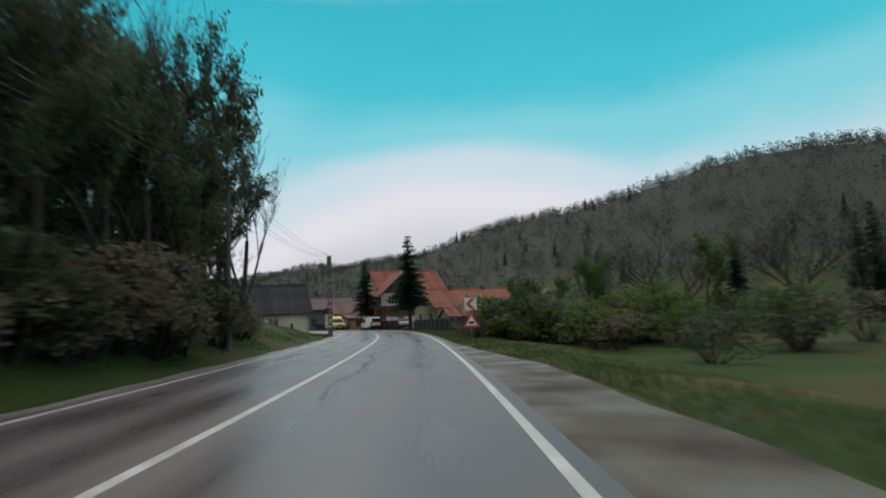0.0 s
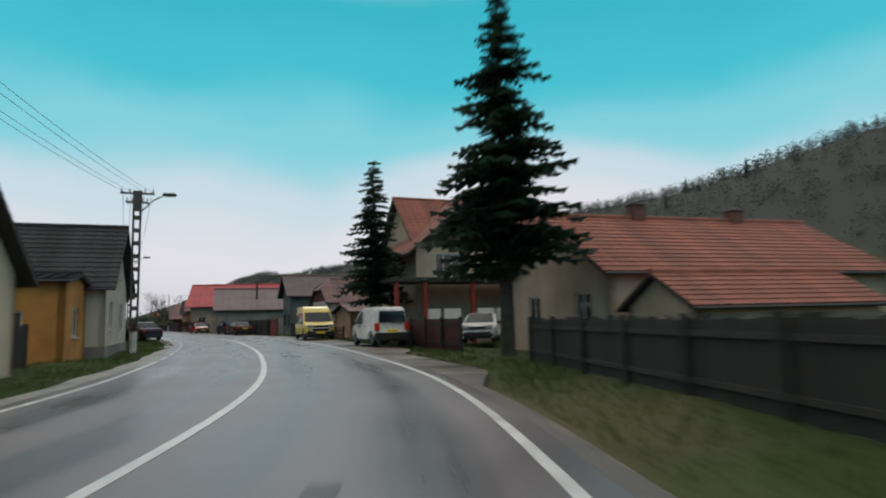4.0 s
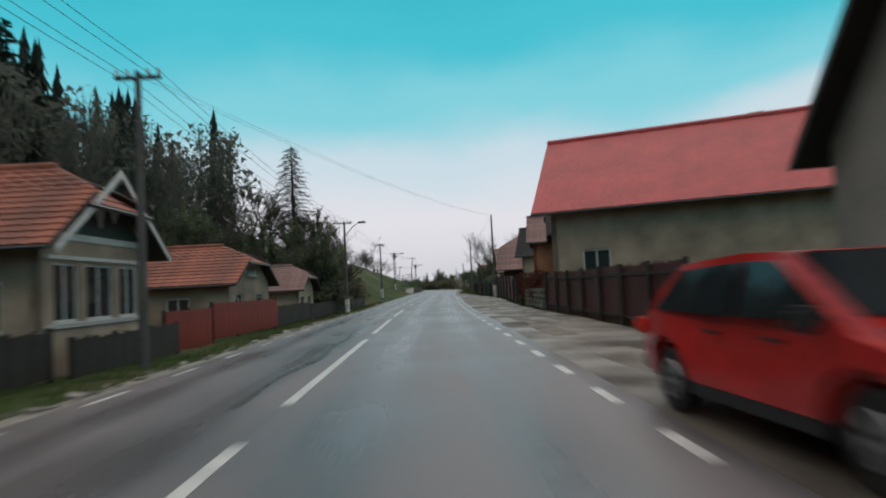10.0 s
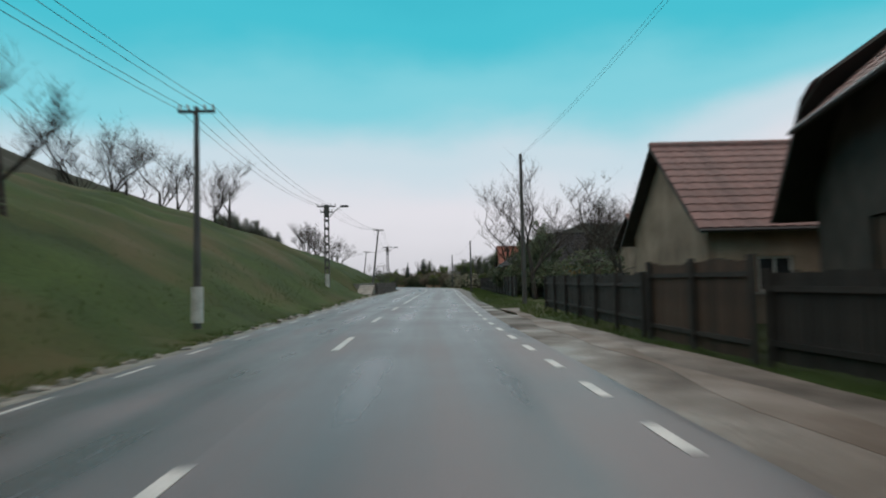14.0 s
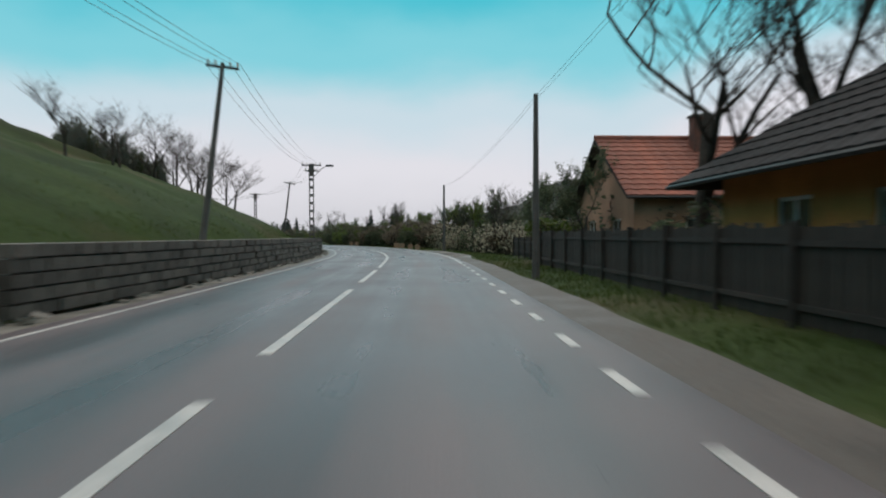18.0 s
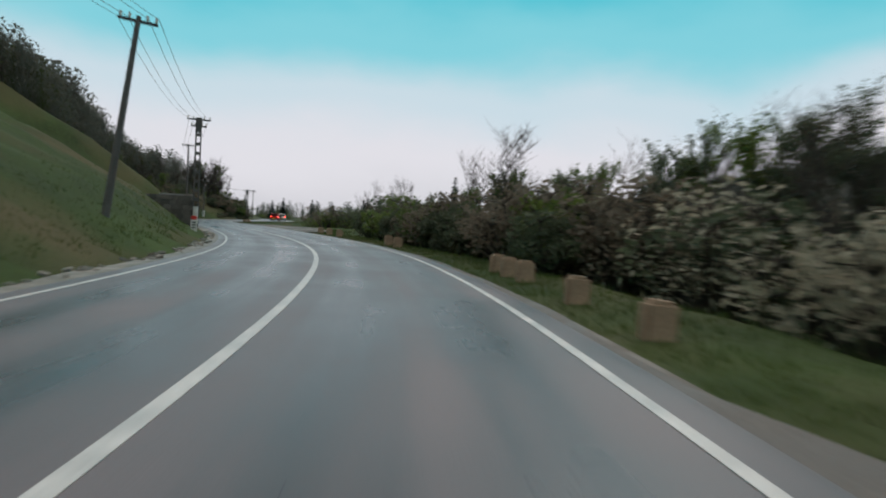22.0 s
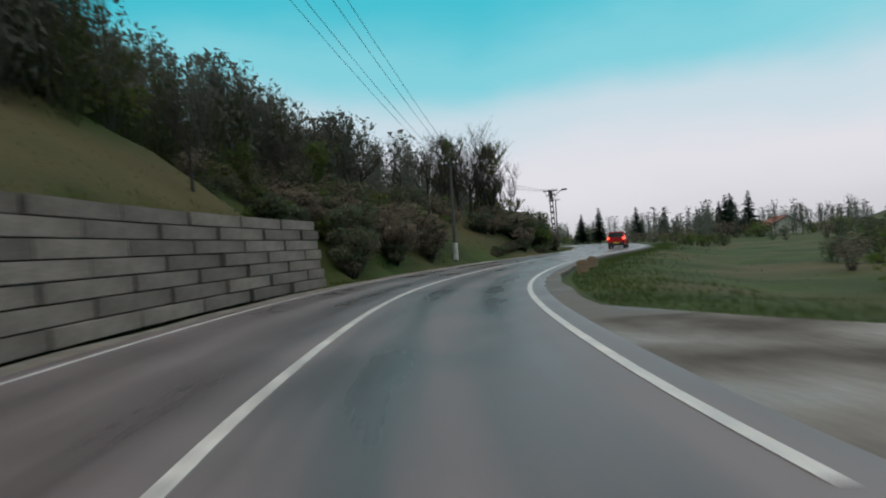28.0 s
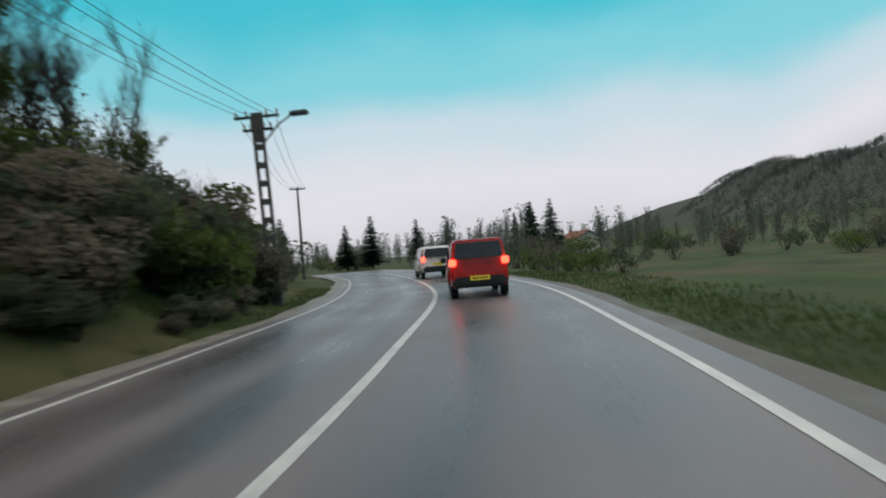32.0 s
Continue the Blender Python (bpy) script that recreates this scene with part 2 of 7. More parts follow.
RED_METAL = mat("red_painted_metal", (0.28, 0.035, 0.022), 0.45, (0.17, 0.022, 0.015), 1.2, 0.1, 20.0, rnd=0.1)
MAROON_METAL = mat("maroon_painted_metal", (0.085, 0.018, 0.018), 0.45, (0.045, 0.011, 0.011), 1.2, 0.1, 20.0, rnd=0.15)
GREEN_METAL = mat("dark_green_metal", (0.020, 0.034, 0.032), 0.45, (0.012, 0.02, 0.02), 1.2, 0.1, 20.0, rnd=0.15)
TILE_RED = mat("clay_tiles_red", (0.34, 0.105, 0.064), 0.75, (0.16, 0.062, 0.045), 1.1, 0.4, 16.0, rnd=0.16)
TILE_BROWN = mat("old_tiles_brown", (0.27, 0.150, 0.135), 0.7, (0.155, 0.098, 0.092), 1.1, 0.4, 16.0, rnd=0.16)
TILE_DARK = mat("dark_grey_tiles", (0.046, 0.047, 0.050), 0.8, (0.022, 0.022, 0.024), 1.1, 0.4, 16.0, rnd=0.16, spec=0.25)
SHEET_RED = mat("red_sheet_roof", (0.47, 0.060, 0.058), 0.4, (0.34, 0.046, 0.046), 0.8, 0.1, 10.0, rnd=0.08)
SHEET_BROWN = mat("brown_sheet_roof", (0.145, 0.095, 0.092), 0.45, (0.095, 0.066, 0.064), 0.8, 0.1, 10.0, rnd=0.08)
BRICK_CHIM = mat("chimney_brick", (0.17, 0.072, 0.052), 0.8, (0.08, 0.042, 0.034), 3.0, 0.4, 20.0)
BLACK_RUBBER = mat("tyre_rubber", (0.02, 0.02, 0.02), 0.85, (0.012, 0.012, 0.012), 6.0, 0.2, 60.0)
BLACK_PLASTIC = mat("black_plastic", (0.022, 0.022, 0.024), 0.6, (0.014, 0.014, 0.015), 6.0, 0.1, 60.0)
RIM = mat("alloy_rim", (0.42, 0.42, 0.43), 0.35, (0.25, 0.25, 0.26), 5.0, 0.0, 30.0, 0.8)
TAIL_RED = mat("tail_lamp_lens", (0.72, 0.035, 0.018), 0.2, (0.50, 0.022, 0.012), 6.0)
TAIL_LIT = glow_mat("lit_brake_lamp", (1.0, 0.06, 0.03), 6.0)
HEAD_LENS = mat("headlamp_lens", (0.5, 0.5, 0.5), 0.1, (0.3, 0.3, 0.32), 6.0)
# plates emit a little, imitating headlights thrown back by their coating
PLATE_Y = glow_mat("yellow_plate", (0.75, 0.55, 0.04), 0.25)
SIGN_RED = mat("sign_red", (0.62, 0.03, 0.02), 0.4, (0.5, 0.026, 0.018), 3.0)
SIGN_WHITE = mat("sign_white", (0.78, 0.76, 0.72), 0.4, (0.62, 0.6, 0.56), 3.0)
LAMP_HEAD = mat("lamp_housing", (0.10, 0.10, 0.105), 0.5, (0.06, 0.06, 0.064), 4.0)


def plaster(name, col, dirt=0.55, sc=0.7):
    return mat(name, col, 0.85, tuple(c * dirt for c in col), sc, 0.25, 22.0)


# wet grass with bare earth showing through
def ground_mat():
    m = mat("wet_grass", (0.042, 0.072, 0.015), 0.9, (0.020, 0.036, 0.008), 0.25, 0.9, 5.0, spec=0.2, detail=8)
    n, l = m.node_tree.nodes, m.node_tree.links
    b = n["Principled BSDF"]
    src = b.inputs["Base Color"].links[0].from_socket
    nz = n.new("ShaderNodeTexNoise")
    nz.inputs["Scale"].default_value = 0.11
    nz.inputs["Detail"].default_value = 7
    geo = n.new("ShaderNodeTexCoord")
    l.new(geo.outputs["Object"], nz.inputs["Vector"])
    rp = n.new("ShaderNodeValToRGB")
    rp.color_ramp.elements[0].position, rp.color_ramp.elements[1].position = 0.46, 0.64
    l.new(nz.outputs[0], rp.inputs[0])
    mx = n.new("ShaderNodeMix")
    mx.data_type = 'RGBA'
    l.new(rp.outputs[0], mx.inputs[0])
    l.new(src, mx.inputs[6])
    mx.inputs[7].default_value = (0.072, 0.064, 0.028, 1)
    # leaf litter under the woods, higher up the hillsides
    sep = n.new("ShaderNodeSeparateXYZ")
    l.new(geo.outputs["Object"], sep.inputs[0])
    hi_ = n.new("ShaderNodeMapRange")
    hi_.inputs[1].default_value, hi_.inputs[2].default_value = 10.0, 24.0
    l.new(sep.outputs[2], hi_.inputs[0])
    m3 = n.new("ShaderNodeMix")
    m3.data_type = 'RGBA'
    l.new(hi_.outputs[0], m3.inputs[0])
    l.new(mx.outputs[2], m3.inputs[6])
    m3.inputs[7].default_value = (0.049, 0.054, 0.044, 1)
    l.new(m3.outputs[2], b.inputs["Base Color"])
    return m


def let_light_through(m, share):
    """Thin leaves pass part of the light on."""
    n, l = m.node_tree.nodes, m.node_tree.links
    b, out = n["Principled BSDF"], n["Material Output"]
    tr, mx = n.new("ShaderNodeBsdfTranslucent"), n.new("ShaderNodeMixShader")
    l.new(b.inputs["Base Color"].links[0].from_socket, tr.inputs["Color"])
    mx.inputs[0].default_value = share
    l.new(b.outputs[0], mx.inputs[1])
    l.new(tr.outputs[0], mx.inputs[2])
    l.new(mx.outputs[0], out.inputs["Surface"])


for m_ in (LEAF, LEAF_DARK, LEAF_BROWN, LEAF_RUSSET, BLOSSOM, GRASS_BLADE, HILL_GREEN, HILL_TREE, WOODS, TWIG, NEEDLE, FIRS):
    let_light_through(m_, 0.5)
GRASS = ground_mat()


def wear_by_wheels(m):
    """Long streaks and two polished wheel tracks in each lane, by the road's own coordinates."""
    n, l = m.node_tree.nodes, m.node_tree.links
    b = n["Principled BSDF"]
    base, rough = b.inputs["Base Color"].links[0].from_socket, b.inputs["Roughness"].links[0].from_socket
    ac, al, vec = n.new("ShaderNodeAttribute"), n.new("ShaderNodeAttribute"), n.new("ShaderNodeCombineXYZ")
    ac.attribute_name, al.attribute_name = "across", "along"

    def calc(op, a, v):
        k = n.new("ShaderNodeMath")
        k.operation = op
        l.new(a, k.inputs[0])
        if isinstance(v, float):
            k.inputs[1].default_value = v
        elif v is not None:
            l.new(v, k.inputs[1])
        return k.outputs[0]

    l.new(calc('MULTIPLY', ac.outputs["Fac"], 2.2), vec.inputs[0])
    l.new(calc('MULTIPLY', al.outputs["Fac"], 0.10), vec.inputs[1])
    nz = n.new("ShaderNodeTexNoise")
    nz.inputs["Scale"].default_value, nz.inputs["Detail"].default_value = 1.0, 5
    l.new(vec.outputs[0], nz.inputs["Vector"])
    d = calc('SUBTRACT', calc('ABSOLUTE', ac.outputs["Fac"], None), 0.95)
    track = calc('COSINE', calc('MULTIPLY', d, math.tau / 1.6), None)
    f = calc('ADD', calc('MULTIPLY', track, 0.22), nz.outputs[0])
    rng = n.new("ShaderNodeMapRange")
    rng.inputs[1].default_value, rng.inputs[2].default_value, rng.inputs[3].default_value, rng.inputs[4].default_value = 0.2, 0.8, 1.22, 0.72
    l.new(f, rng.inputs[0])
    hs = n.new("ShaderNodeHueSaturation")
    l.new(base, hs.inputs["Color"])
    l.new(rng.outputs[0], hs.inputs["Value"])
    l.new(hs.outputs[0], b.inputs["Base Color"])
    l.new(calc('MULTIPLY', rough, rng.outputs[0]), b.inputs["Roughness"])


wear_by_wheels(ASPHALT)


# ---------- the road's line: s metres along it, d metres to its right ----------
ROAD_S0 = -36.0
ctrl = [Vector(c) for c in ROAD]
ctrl = [2 * ctrl[0] - ctrl[1], *ctrl, 2 * ctrl[-1] - ctrl[-2]]
dense = []
for i_ in range(1, len(ctrl) - 2):
    a_, b_, c_, d_ = ctrl[i_ - 1:i_ + 3]
    for k_ in range(24):
        u_ = k_ / 24
        dense.append(0.5 * (2 * b_ + (c_ - a_) * u_ + (2 * a_ - 5 * b_ + 4 * c_ - d_) * u_ ** 2 + (3 * b_ - a_ - 3 * c_ + d_) * u_ ** 3))
LINE = np.array([tuple(v) for v in dense])
LINE_S = np.r_[0, np.cumsum(np.hypot(*np.diff(LINE, axis=0).T))] + ROAD_S0
TAN = np.gradient(LINE, axis=0)
TAN /= np.linalg.norm(TAN, axis=1)[:, None]
S_END = float(LINE_S[-1])


def at(s, d=0.0):
    s_in = min(max(s, ROAD_S0), S_END)
    tx, ty = np.interp(s_in, LINE_S, TAN[:, 0]), np.interp(s_in, LINE_S, TAN[:, 1])
    x = np.interp(s_in, LINE_S, LINE[:, 0]) + d * ty + (s - s_in) * tx
    y = np.interp(s_in, LINE_S, LINE[:, 1]) - d * tx + (s - s_in) * ty
    return float(x), float(y)


def yaw_at(s):
    s = min(max(s, ROAD_S0), S_END)
    return math.degrees(math.atan2(-np.interp(s, LINE_S, TAN[:, 0]), np.interp(s, LINE_S, TAN[:, 1])))


def spot(s, d, z=0.0, turn=0.0):
    """Local x to the road's right, y along it, turned to the left by turn degrees."""
    x, y = at(s, d)
    return pose(x, y, z, 0, 0, yaw_at(s) + turn)


def sd_of(X, Y):
    """Road coordinates of many places."""
    X, Y = np.ravel(X), np.ravel(Y)
    s, d = np.empty(len(X)), np.empty(len(X))
    line, tan, ls = LINE[::3], TAN[::3], LINE_S[::3]
    for i in range(0, len(X), 4000):
        dx, dy = X[i:i + 4000, None] - line[None, :, 0], Y[i:i + 4000, None] - line[None, :, 1]
        k = np.argmin(dx * dx + dy * dy, axis=1)
        r = np.arange(len(k))
        s[i:i + 4000] = ls[k] + dx[r, k] * tan[k, 0] + dy[r, k] * tan[k, 1]
        d[i:i + 4000] = dx[r, k] * tan[k, 1] - dy[r, k] * tan[k, 0]
    return s, d


def step_up(x, a, b):
    t = np.clip((x - a) / (b - a), 0, 1)
    return t * t * (3 - 2 * t)


def along(s, pairs):
    return np.interp(s, [p[0] for p in pairs], [p[1] for p in pairs])


# the bank on the left: foot (m from the centre), rise per metre, its top
BANK_FOOT = ((-40, 5.0), (30, 4.8), (58, 5.0), (64, 5.8), (75, 15), (205, 15), (222, 6), (266, 5.6), (269, 6.4), (309, 6.4), (312, 5.0), (357, 4.8), (363.2, 6.6), (415, 6.6), (419, 5.0), (440, 5.0), (500, 8))
BANK_RISE = ((-40, 0.75), (15, 0.6), (40, 0.62), (54, 0.5), (60, 0.3), (64, 0.15), (75, 0.25), (125, 0.35), (140, 0.5), (205, 0.55), (222, 0.8), (262, 0.85), (275, 0.68), (300, 0.62), (330, 0.6), (350, 0.7), (360, 0.78), (415, 0.8), (430, 0.9), (455, 0.85), (475, 0.6), (520, 0.5))
BANK_TOP = ((-40, 9), (15, 7), (45, 3.4), (54, 2.5), (60, 1.7), (64, 1.2), (75, 16), (125, 18), (140, 22), (205, 22), (222, 12), (262, 12), (280, 8), (300, 8), (330, 10), (350, 14), (360, 20), (415, 20), (432, 8), (455, 8), (475, 10), (520, 9))
WALL_STEP = ((-40, 0), (269, 0), (272, 1.1), (308, 1.1), (311, 0), (361.2, 0), (364.4, 2.4), (412, 2.4), (417.5, 0), (500, 0))
SHOULDER = ((-36, 5.35), (14, 5.4), (26, 4.4), (32, 4.05), (72, 4.1), (75, 5.0), (83, 5.0), (86, 5.9), (127, 5.9), (131, 6.6), (166, 6.7), (182, 6.4), (190, 6.6), (200, 7.0), (206, 6.6), (214, 6.0), (226, 5.6), (232, 4.5), (250, 4.2), (262, 4.5), (270, 4.8), (297, 4.75), (301, 5.4), (313, 5.4), (318, 4.05), (366, 4.15), (373, 8.0), (378, 8.8), (385, 11.0), (391, 11.0), (402, 4.5), (415, 4.25), (520, 4.25))
LEFT_HILL = ((40, 0), (110, 1), (200, 1), (222, 0), (330, 0), (352, 0.8), (405, 0.7), (430, 0.1), (500, 0))
RIGHT_DROP = ((-40, -0.5), (30, -0.8), (60, -0.2), (300, -0.2), (312, -0.8), (345, -1.2), (358, -0.8), (368, -0.02), (396, -0.02), (406, -0.8), (440, -0.8), (500, -0.8))


# through the village the left lane and verge fall away from the centre line
CROSSFALL = ((125, 0.0), (135, 0.015), (145, 0.037), (155, 0.055), (165, 0.067), (175, 0.070), (185, 0.080), (195, 0.092), (205, 0.082), (215, 0.069), (225, 0.064), (235, 0.055), (245, 0.034), (255, 0.0))


def fall(s, d):
    return -along(s, CROSSFALL) * np.clip(-np.asarray(d, float), 0, 8.5)


def ground_z(X, Y):
    X, Y = np.ravel(np.asarray(X, float)), np.ravel(np.asarray(Y, float))
    s, d = sd_of(X, Y)
    raw = -d - along(s, BANK_FOOT)
    left = np.maximum(raw, 0)
    rise = along(s, BANK_RISE)
    top = along(s, BANK_TOP)
    bank = top * (1 - np.exp(-left * rise / np.maximum(top, 0.1))) + along(s, WALL_STEP) * step_up(raw, -0.2, 0.3)
    far_left = 55 * step_up(-d, 25, 190) * along(s, LEFT_HILL)
    right = along(s, RIGHT_DROP) * step_up(d, 6, 12)
    # the ridge across the valley, parallel to the road's main course
    u = (X - 239) * 0.78 + (Y - 367) * 0.626
    ridge = 128 * step_up(u, -235, 15)
    v = -(X - 239) * 0.626 + (Y - 367) * 0.78
    ridge *= (0.92 + 0.10 * np.sin(v / 130 + 0.6) + 0.05 * np.sin(v / 41)) * (0.74 + 0.30 * step_up(v, 900, 1500))
    lump = 0.10 * np.sin(X * 0.9 + Y * 0.5) * np.sin(Y * 0.7 - X * 0.3) + 0.05 * np.sin(X * 2.1) * np.sin(Y * 1.9)
    edge = np.where(d > 0, along(s, SHOULDER) + 0.5, 4.3)
    away = step_up(np.abs(d), edge - 0.1, edge + 3.2)
    z = bank + far_left + right + ridge + lump * away * (1 + 0.12 * np.minimum(left, 12))
    return fall(s, d) + np.where(np.abs(d) < edge, -0.16, z - 0.05 - 0.11 * (1 - step_up(np.abs(d), edge - 0.1, edge + 1.2)))


def zg(s, d):
    x, y = at(s, d)
    return float(ground_z([x], [y])[0])


# ---------- mesh helpers ----------
def link(name, bm, material, parent=None, label="", smooth=False):
    me = bpy.data.meshes.new(name)
    bm.to_mesh(me)
    bm.free()
    me.materials.append(material)
    if smooth:
        for p in me.polygons:
            p.use_smooth = True
    ob = new(name, me)
    if parent is not None:
        ob.parent = parent
    if label:
        ob["label"] = label
    return ob


def part(name, bm, material, parent, label="", smooth=False):
    return link(name, bm, material, parent, label, smooth)


def again(ob, m, parent):
    """One more piece on the same mesh."""
    o = new(ob.name.split(".")[0], ob.data)
    o.parent = parent
    o.matrix_local = m
    return o


def mesh_of(name, verts, faces, material, smooth=False):
    me = bpy.data.meshes.new(name)
    me.from_pydata(verts, [], faces)
    me.materials.append(material)
    me.update()
    if smooth:
        me.polygons.foreach_set("use_smooth", [True] * len(me.polygons))
    return me


def thing(name, m, label, category, group="", kind=""):
    e = new(name)
    e.matrix_world = m
    e.empty_display_size = 0.2
    return tagged(e, label, category, group, kind)


def box(x0, x1, y0, y1, z0, z1, bevel=0.0, bm=None, m=None):
    bm = bm or bmesh.new()
    vs = [bm.verts.new((x, y, z)) for z in (z0, z1) for y in (y0, y1) for x in (x0, x1)]
    if m is not None:
        for v in vs:
            v.co = m @ v.co
    fs = [bm.faces.new([vs[i] for i in q]) for q in ((0, 2, 3, 1), (4, 5, 7, 6), (0, 1, 5, 4), (2, 6, 7, 3), (0, 4, 6, 2), (1, 3, 7, 5))]
    if bevel:
        bmesh.ops.bevel(bm, geom=list({e for f in fs for e in f.edges}), offset=bevel, segments=2, affect='EDGES')
    return bm


def tube(bm, pts, radii, sides=6, cap=True):
    rings = []
    for i, p in enumerate(pts):
        p = Vector(p)
        t = (Vector(pts[min(i + 1, len(pts) - 1)]) - Vector(pts[max(i - 1, 0)])).normalized()
        a = t.cross(Vector((0.31, 0.77, 0.55)) if abs(t.z) > 0.8 else Vector((0, 0, 1))).normalized()
        b = t.cross(a)
        r = radii[i] if hasattr(radii, "__len__") else radii
        rings.append([bm.verts.new(p + r * (math.cos(k * math.tau / sides) * a + math.sin(k * math.tau / sides) * b)) for k in range(sides)])
    for r0, r1 in zip(rings, rings[1:]):
        for k in range(sides):
            bm.faces.new((r0[k], r0[(k + 1) % sides], r1[(k + 1) % sides], r1[k]))
    if cap:
        bm.faces.new(rings[0][::-1])
        bm.faces.new(rings[-1])
    return bm


def prism(bm, outline, x0, x1, axis="x"):
    """An outline in (y, z) pushed from x0 to x1 (or in (x, z) from y0 to y1)."""
    if axis == "x":
        a, b = [bm.verts.new((x0, p, q)) for p, q in outline], [bm.verts.new((x1, p, q)) for p, q in outline]
    else:
        a, b = [bm.verts.new((p, x0, q)) for p, q in outline], [bm.verts.new((p, x1, q)) for p, q in outline]
    n = len(outline)
    bm.faces.new(a[::-1])
    bm.faces.new(b)
    for k in range(n):
        bm.faces.new((a[k], a[(k + 1) % n], b[(k + 1) % n], b[k]))
    bmesh.ops.recalc_face_normals(bm, faces=bm.faces[:])
    return bm


# ---------- ground, one sheet to the horizon ----------
def axis_of(lo, hi, fine, far):
    mid = list(np.arange(lo, hi + fine, fine))
    out, step = [], fine
    while sum(out) < far:
        step *= 1.16
        out.append(step)
    c = np.cumsum(out)
    return np.r_[(lo - c)[::-1], mid, mid[-1] + c]


gx, gy = axis_of(-345, 45, 1.3, 2200), axis_of(-30, 375, 1.3, 2200)
GX, GY = np.meshgrid(gx, gy)
gz = ground_z(GX, GY)
nx, ny = len(gx), len(gy)
g_idx = np.arange(nx * ny).reshape(ny, nx)
g_faces = np.stack([g_idx[:-1, :-1], g_idx[:-1, 1:], g_idx[1:, 1:], g_idx[1:, :-1]], -1).reshape(-1, 4)
g_verts = np.stack([GX.ravel(), GY.ravel(), gz], 1)
ground = new("ground", mesh_of("ground", g_verts.tolist(), g_faces.tolist(), GRASS, True))
tagged(ground, "wet spring grass and bare earth in a narrow valley", "ground", kind="structure")


def strip(name, s0, s1, d_in, d_out, z, material, label, kind="structure", step=1.0, parent=None, thick=0.12, category="", cols=(0.0, 1.0)):
    """A band along the road, with real thickness; d_in and d_out may be functions of s; cols: the places of its edges across."""
    n = max(2, int((s1 - s0) / step) + 1)
    fi = d_in if callable(d_in) else (lambda s: d_in)
    fo = d_out if callable(d_out) else (lambda s: d_out)
    verts, faces = [], []
    for i in range(n):
        s = s0 + (s1 - s0) * i / (n - 1)
        da, db = fi(s), fo(s)
        ring = [(da + (db - da) * c, 0.0) for c in cols] + [(db, thick), (da, thick)]
        for d, drop in ring:
            verts.append((*at(s, d), z - drop + float(fall(s, d))))
    m = len(cols) + 2
    for i in range(n - 1):
        a, b = m * i, m * i + m
        for k in range(m):
            faces.append((a + k, b + k, b + (k + 1) % m, a + (k + 1) % m))
    faces += [tuple(range(m)), tuple(range(m * n - 1, m * n - m - 1, -1))]
    me = mesh_of(name, verts, faces, material)
    bm = bmesh.new()
    bm.from_mesh(me)
    bmesh.ops.recalc_face_normals(bm, faces=bm.faces[:])
    bm.to_mesh(me)
    bm.free()
    ob = new(name, me)
    if parent is not None:
        ob.parent = parent
    else:
        tagged(ob, label, category, kind=kind)
    return ob


road = strip("road", -36, S_END - 1, -3.75, 3.85, 0.0, ASPHALT, "wet grey two-lane asphalt road with patches and wheel tracks", thick=0.2, category="road", cols=(0.0, 3.75 / 7.60, 1.0))
for name_, at_ in (("across", lambda i: (-3.75, 0.0, 3.85, 3.85, -3.75)[i % 5]), ("along", lambda i: (i // 5) * 1.0)):
    road.data.attributes.new(name_, 'FLOAT', 'POINT').data.foreach_set("value", [at_(i) for i in range(len(road.data.vertices))])
strip("road_sublayer", -36, S_END - 1, -4.3, 4.2, -0.06, GRAVEL, "wet gravel under the edge of the asphalt", thick=0.2, category="road", cols=(0.0, 4.3 / 8.5, 1.0))


def wobble(base, amp, ph):
    return lambda s: base + amp * math.sin(s * 0.9 + ph) * math.sin(s * 0.37 + ph * 2)


# gravel and mud beside the road
for k_, (s0_, s1_, lab_) in enumerate(((-36, 26, "wide brown gravel shoulder, wet"), (26, 74, "narrow wet gravel shoulder beside the road"), (74, 128, "wet gravel forecourt strip where cars stand"), (128, 240, "wide muddy gravel shoulder with ruts"),
                                       (240, 298, "narrow wet gravel shoulder beside the road"), (298, 316, "gravel lay-by, wet and worn"), (316, 356, "narrow wet gravel shoulder beside the road"), (356, 400, "broad wet gravel lay-by with puddles"), (400, S_END - 1, "narrow wet gravel shoulder beside the road"))):
    strip("shoulder", s0_, s1_, 3.79, lambda s: float(along(s, SHOULDER)) + 0.09 * math.sin(s * 0.9) * math.sin(s * 0.37 + 2), -0.012, GREY_GRAVEL if "narrow" in lab_ else GRAVEL, lab_, thick=0.15, category="shoulder")
strip("verge_strip", -36, S_END - 1, wobble(-4.25, 0.14, 0.5), -3.72, -0.008, KERB, "broken pale concrete edging along the road", thick=0.15, category="kerb")

# tracks and puddles in the shoulder
for k_, (s0_, s1_, d0_, d1_) in enumerate(((130, 160, 4.6, 5.2), (163, 205, 4.5, 5.1), (168, 198, 5.7, 6.1), (205, 236, 4.7, 5.2), (374, 392, 5.0, 6.2), (376, 390, 8.0, 9.2))):
    strip("mud_track", s0_, s1_, wobble(d0_, 0.18, k_), wobble(d1_, 0.2, k_ + 3), -0.008, MUD, "dark muddy wheel track in the gravel", thick=0.05, category="mud track")

